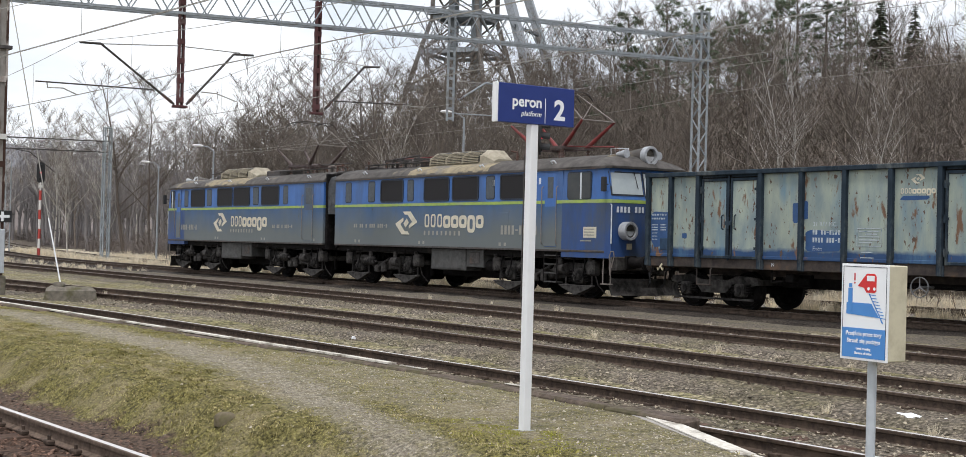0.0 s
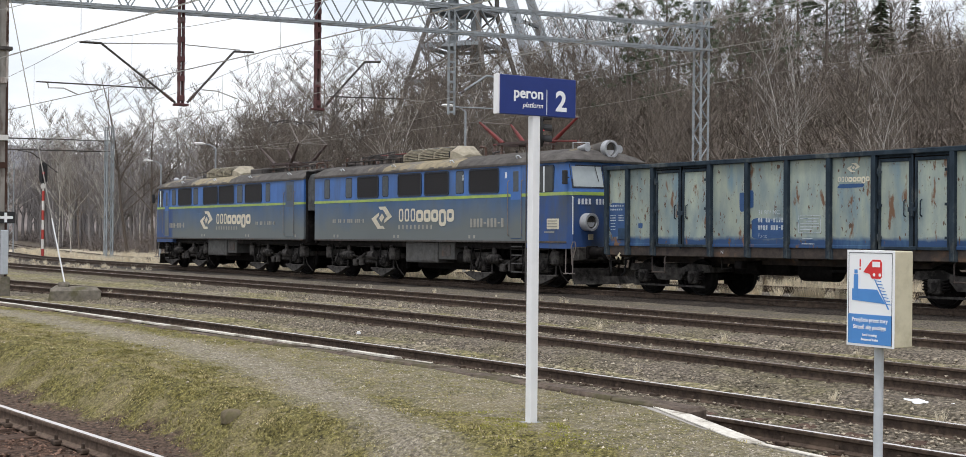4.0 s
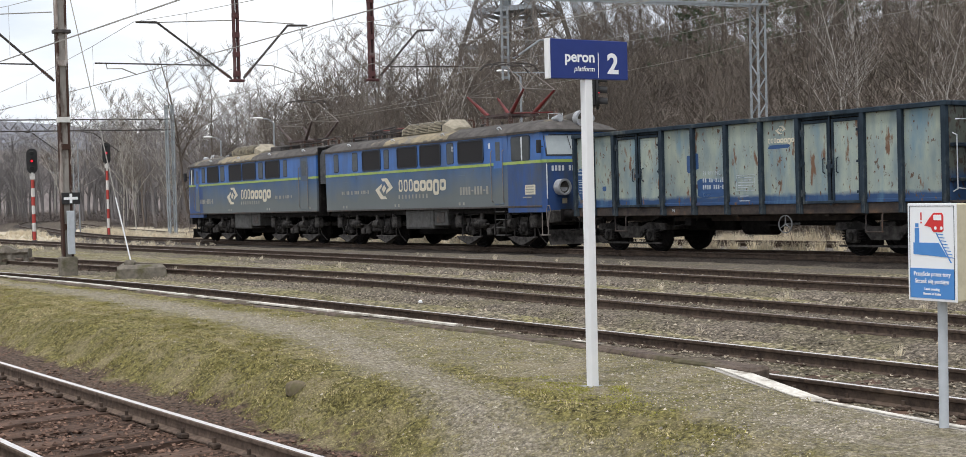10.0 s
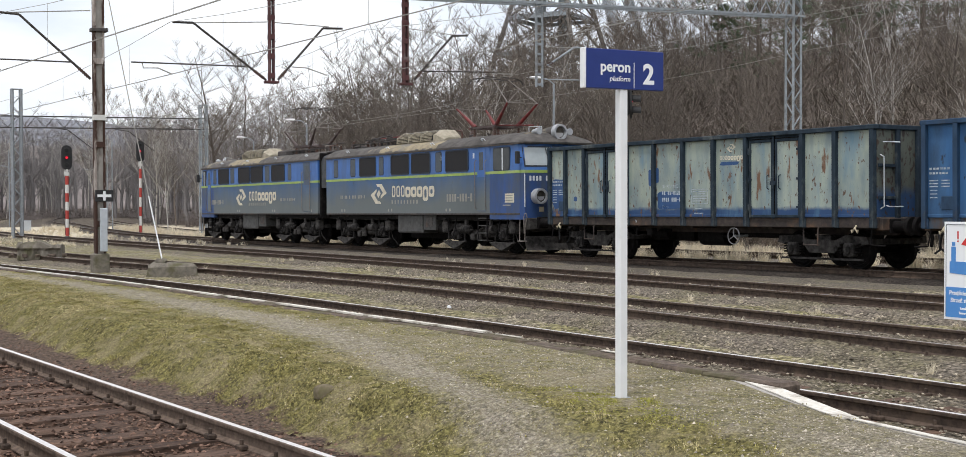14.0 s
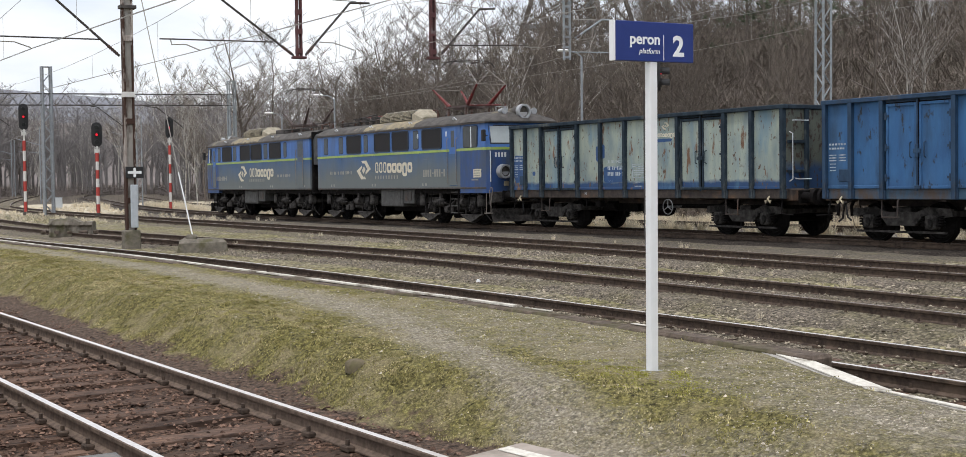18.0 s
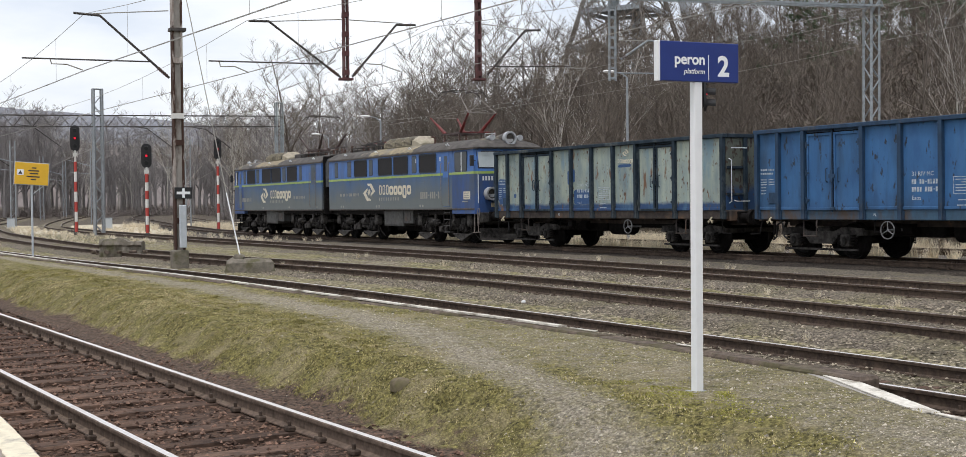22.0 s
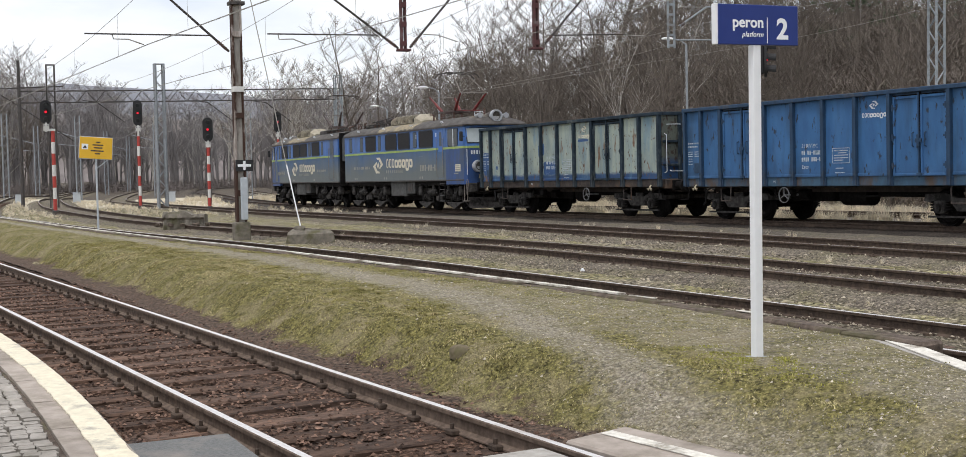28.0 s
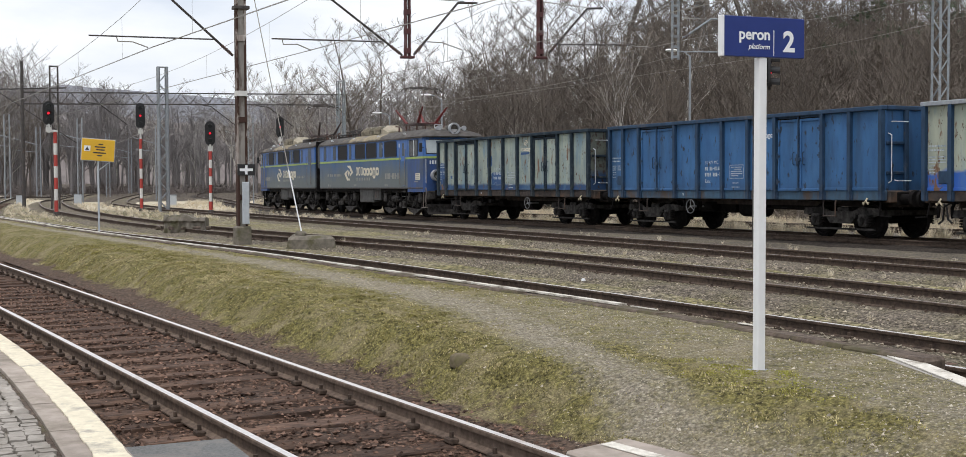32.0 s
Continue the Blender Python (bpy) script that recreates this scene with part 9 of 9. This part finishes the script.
def brush_unit(seed, stems, sprays=9, thick=1.0):
    """One bush of arching stems with fine twigs, as plain arrays of triangles."""
    rng = random.Random(seed)
    geo = Geo()

    def shoot(a, b, w, side):
        geo.add([a - side * w, a + side * w, b], [(0, 1, 2)])

    for _ in range(stems):
        a = rng.uniform(0, 6.283)
        base = Vector((rng.uniform(-0.6, 0.6), rng.uniform(-0.6, 0.6), -0.1))
        d = Vector((math.cos(a) * 0.6, math.sin(a) * 0.6, rng.uniform(0.5, 1.3))).normalized()
        ln = rng.uniform(0.5, 1.05)
        side = Vector((-math.sin(a), math.cos(a), 0.1))
        mid = base + d * ln * 0.5
        tip = mid + (d + Vector((math.cos(a), math.sin(a), 0)) * 0.35).normalized() * ln * 0.5
        shoot(base, base + (mid - base) * 1.15, 0.0055 * thick, side)
        shoot(mid, tip, 0.0045 * thick, side)
        for _ in range(sprays):
            q = base.lerp(tip, rng.uniform(0.2, 0.98))
            b = rng.uniform(0, 6.283)
            shoot(q, q + Vector((math.cos(b), math.sin(b), rng.uniform(-0.2, 0.9))).normalized() * rng.uniform(0.12, 0.42), 0.0036 * thick, Vector((-math.sin(b), math.cos(b), 0.3)))
    return np.array([tuple(v) for v in geo.v], dtype=np.float32), np.array(geo.f, dtype=np.int32)


def scattered(name, units, spots, material, label, category):
    vs, fs, base = [], [], 0
    for k, (x, y, z, s, turn, tall) in enumerate(spots):
        v, f = units[k % len(units)]
        c, sn = math.cos(turn), math.sin(turn)
        m = np.array([[c * s, -sn * s, 0], [sn * s, c * s, 0], [0, 0, s * tall]], dtype=np.float32)
        vs.append(v @ m.T + np.array((x, y, z), dtype=np.float32))
        fs.append(f + base)
        base += len(v)
    v, f = np.concatenate(vs), np.concatenate(fs)
    me = bpy.data.meshes.new(name)
    me.vertices.add(len(v))
    me.vertices.foreach_set("co", v.ravel())
    n = f.shape[1]
    me.loops.add(f.size)
    me.loops.foreach_set("vertex_index", f.ravel())
    me.polygons.add(len(f))
    me.polygons.foreach_set("loop_start", np.arange(0, f.size, n, dtype=np.int32))
    me.update(calc_edges=True)
    me.materials.append(material)
    return tagged(new(name, me), label, category, kind="stuff")


def far_woods():
    """The continuous bare wood that closes the yard."""
    rng = random.Random(123)
    bare = [tree_mesh(s, 10.0, 0.9, 12, M_BARK, 1.7, (5, 7), True, 0.016) for s in (71, 72, 73)]
    white = [tree_mesh(s, 10.0, 0.6, 12, M_BIRCH, 0.8, (4, 6), True, 0.014) for s in (74, 75)]
    spots, pale = [], []
    while len(spots) < 330:
        x = rng.uniform(-262, -118)
        y = rng.uniform(4, 78)
        edge = 33 + (-x - 118) * 0.14
        if x > -196:
            if not clear_of_tracks(x, y) or (-12 < y < edge and x > -172) or (9 < y < edge - 4):
                continue
            if y <= -12 and x > -140:
                continue
        (pale if rng.random() < 0.16 else spots).append((x, y, ground_z(x, y), grown(x, y, rng.uniform(10.5, 16.0) + 6 * ease((9.5 - math.degrees(math.atan2(y, -x))) / 1.5)), rng.uniform(0, 6.28), rng.uniform(0.9, 1.1)))
    scattered("far_wood", bare, spots, M_FARTRUNK, "bare wood beyond the yard throat in haze-greyed colour", "wood")
    scattered("far_birches", white, pale, M_BIRCH, "white birches among the far wood", "wood")


BRUSH = [brush_unit(s, 78) for s in (51, 52, 53)]
FAR_BRUSH = [brush_unit(s, 34, 8, 1.9) for s in (54, 55)]


def undergrowth():
    rng = random.Random(99)
    spots = []
    while len(spots) < 860:
        x = rng.uniform(-112, -4)
        y = 34.5 + max(0, -x - 78) * 0.36 + 40 * rng.random() ** 1.25
        spots.append((x, y, ground_z(x, y), rng.uniform(2.4, 4.6), rng.uniform(0, 6.28), rng.uniform(0.9, 1.5)))
    scattered("undergrowth", BRUSH, spots, M_BRUSH, "dense brown leafless brush on the bank", "brush")
    spots = []
    while len(spots) < 620:
        x = rng.uniform(-225, -82)
        y = rng.uniform(-4, 70)
        if (x > -150 and y < 29 + (-x - 82) * 0.22) or (x > -165 and y < 9) or (x > -194 and not clear_of_tracks(x, y)):
            continue
        spots.append((x, y, ground_z(x, y), rng.uniform(1.1, 2.6), rng.uniform(0, 6.28), rng.uniform(0.8, 1.4)))
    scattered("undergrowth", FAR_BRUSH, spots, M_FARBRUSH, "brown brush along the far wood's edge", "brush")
    # darker-coloured bushes that stand in for the shade at the wood's base
    spots = []
    while len(spots) < 250:
        x = rng.uniform(-94, -46)
        y = 35.5 + max(0, -x - 78) * 0.36 + 11 * rng.random() ** 1.4
        if noise.noise((x * 0.09, 2.0, 0.0)) < -0.2 + 0.4 * ease((x + 66) / 14):
            continue
        spots.append((x, y, ground_z(x, y), rng.uniform(2.6, 4.6), rng.uniform(0, 6.28), rng.uniform(0.95, 1.4)))
    scattered("thicket", BRUSH, spots, M_SHADEBRUSH, "brush darkened in colour for the wood's shade at the bank's foot", "brush")
    # dry straw grass behind the train and by the tracks
    blades = []
    for seed in (61, 62):
        r2 = random.Random(seed)
        geo = Geo()
        for _ in range(60):
            a, b = r2.uniform(0, 6.283), r2.uniform(0, 0.3)
            px, py = b * math.cos(a), b * math.sin(a)
            h = r2.uniform(0.4, 1.0)
            ln = r2.uniform(0.05, 0.45)
            w = 0.012
            geo.add([(px - w, py, 0), (px + w, py, 0), (px + math.cos(a) * ln, py + math.sin(a) * ln, h)], [(0, 1, 2)])
        blades.append((np.array(geo.v, dtype=np.float32), np.array(geo.f, dtype=np.int32)))
    spots = []
    while len(spots) < 2600:
        x = rng.uniform(-120, 8)
        y = rng.uniform(25.3, 33.5)
        if abs(y - curve_y(TRACKS[6], x)) < 1.3 or abs(y - curve_y(TRACKS[5], x)) < 1.8:
            continue
        spots.append((x, y, ground_z(x, y), rng.uniform(0.28, 0.6), rng.uniform(0, 6.28), rng.uniform(0.7, 1.2)))
    while len(spots) < 2665:
        x, y = rng.uniform(-40, -6), rng.choice((15.3, 15.6, 19.4, 20.2, 11.7)) + rng.uniform(-0.5, 0.5)
        spots.append((x, y, rail_z(x, y) - 0.15, rng.uniform(0.08, 0.2), rng.uniform(0, 6.28), 1.0))
    while len(spots) < 3700:
        x = rng.uniform(-118, -58)
        y = rng.uniform(5, 25)
        if any(abs(y - curve_y(TRACKS[k], x)) < 1.5 for k in TRACKS):
            continue
        spots.append((x, y, rail_z(x, y) - 0.17, rng.uniform(0.14, 0.34), rng.uniform(0, 6.28), 0.8))
    scattered("straw_grass", blades, spots, M_REED, "dry straw-coloured grass by the tracks", "grass")


undergrowth()
far_woods()


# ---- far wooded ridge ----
# The ridge's blue-grey holds the haze; no haze is rendered in the air.
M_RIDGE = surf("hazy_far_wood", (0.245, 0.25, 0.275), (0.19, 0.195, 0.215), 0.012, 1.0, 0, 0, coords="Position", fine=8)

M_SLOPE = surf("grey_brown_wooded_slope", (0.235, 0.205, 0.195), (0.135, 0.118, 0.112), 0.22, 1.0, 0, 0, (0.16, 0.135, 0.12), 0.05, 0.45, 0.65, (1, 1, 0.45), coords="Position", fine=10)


def ridge():
    geo = Geo()
    rings = []
    for k in range(90):
        a = radians(100 + 100 * k / 89)
        r = 1500
        tall = 82 + 36 * math.exp(-((math.degrees(a) - 172) / 9) ** 2) + 12 * noise.noise((k * 0.13, 0, 0)) + 3 * noise.noise((k * 0.9, 5, 0)) - 40 * ease((165 - math.degrees(a)) / 30)
        c, s = math.cos(a), math.sin(a)
        rings.append([(c * r * (1 + 0.02 * j), s * r * (1 + 0.02 * j), -8 + tall * math.sin(j / 6 * math.pi / 2) + 2 * noise.noise((k * 0.5, j * 0.7, 2))) for j in range(7)])
    geo.loft(rings, False)
    tagged(new("backdrop", mesh_of("backdrop", geo, M_RIDGE, True, 80)), "distant wooded ridge coloured blue-grey for haze", "backdrop", kind="structure")
    geo = Geo()
    rings = []
    for k in range(260):
        a = radians(148 + 40 * k / 259)
        tall = 24 + 5 * math.exp(-((math.degrees(a) - 174) / 5) ** 2) + 2.2 * noise.noise((k * 0.11, 3, 0)) + 1.5 * noise.noise((k * 0.53, 8, 0)) + 0.9 * noise.noise((k * 1.7, 1, 0))
        c, s = math.cos(a), math.sin(a)
        rings.append([(c * 430 * (1 + 0.03 * j), s * 430 * (1 + 0.03 * j), -3 + tall * math.sin(j / 6 * math.pi / 2) + 0.9 * noise.noise((k * 0.9, j * 1.3, 2))) for j in range(7)])
    geo.loft(rings, False)
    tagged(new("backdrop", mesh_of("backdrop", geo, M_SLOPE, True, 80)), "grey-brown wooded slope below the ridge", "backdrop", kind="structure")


ridge()

# ---- what moves: the train pulls away ----
TRAVEL = [(0, 1.1), (1, 1.509), (2, 1.906), (3, 2.318), (4, 2.811), (5.25, 3.667), (6.5, 4.578), (7.5, 5.257), (8.5, 5.857), (9.5, 6.408), (10.5, 6.996), (11.5, 7.641), (12.5, 8.352), (13.5, 9.137), (14.5, 9.982), (15.75, 11.124), (17, 12.347), (18, 13.367), (19, 14.415), (20, 15.457), (21, 16.482), (22, 17.483), (23, 18.472), (24, 19.445), (25, 20.422), (26.25, 21.659), (27.5, 22.952), (28.5, 24.012), (29.5, 25.09), (30.5, 26.209), (31.5, 27.359), (32, 27.92)]


def travel_at(t):
    return lerp_in(t, TRAVEL)


def motions():
    """Each vehicle stands with its two bogie pivots on the curved track."""
    lean = math.degrees(math.atan(GRADE))
    for ob, u, pa, pb in ((loco_a, 0.0, 3.15, 11.75), (loco_b, 0.0, -11.95, -3.15), (wagon_a, 16.163, 1.98, 10.75), (wagon_b, 30.199, 1.98, 10.75), (wagon_c, 44.235, 1.98, 10.75)):
        rows = []
        for t, s in TRAVEL:
            x = -40.11 - s + u
            ya, yb = train_y(x + pa), train_y(x + pb)
            turn = (yb - ya) / (pb - pa)
            rows.append((t, pose(x, ya - turn * pa, LEVEL + GRADE * (x + 30), 0, -lean, math.degrees(math.atan(turn)))))
        walk(ob, rows)
    for ob, x, r in WHEELS:
        rows, t = [], 0.0
        while t <= 32.001:
            rows.append((t, pose(x, 0, r - 0.002, 0, -math.degrees(travel_at(t) / r), 0)))
            t += 0.5
        walk(ob, rows)


motions()
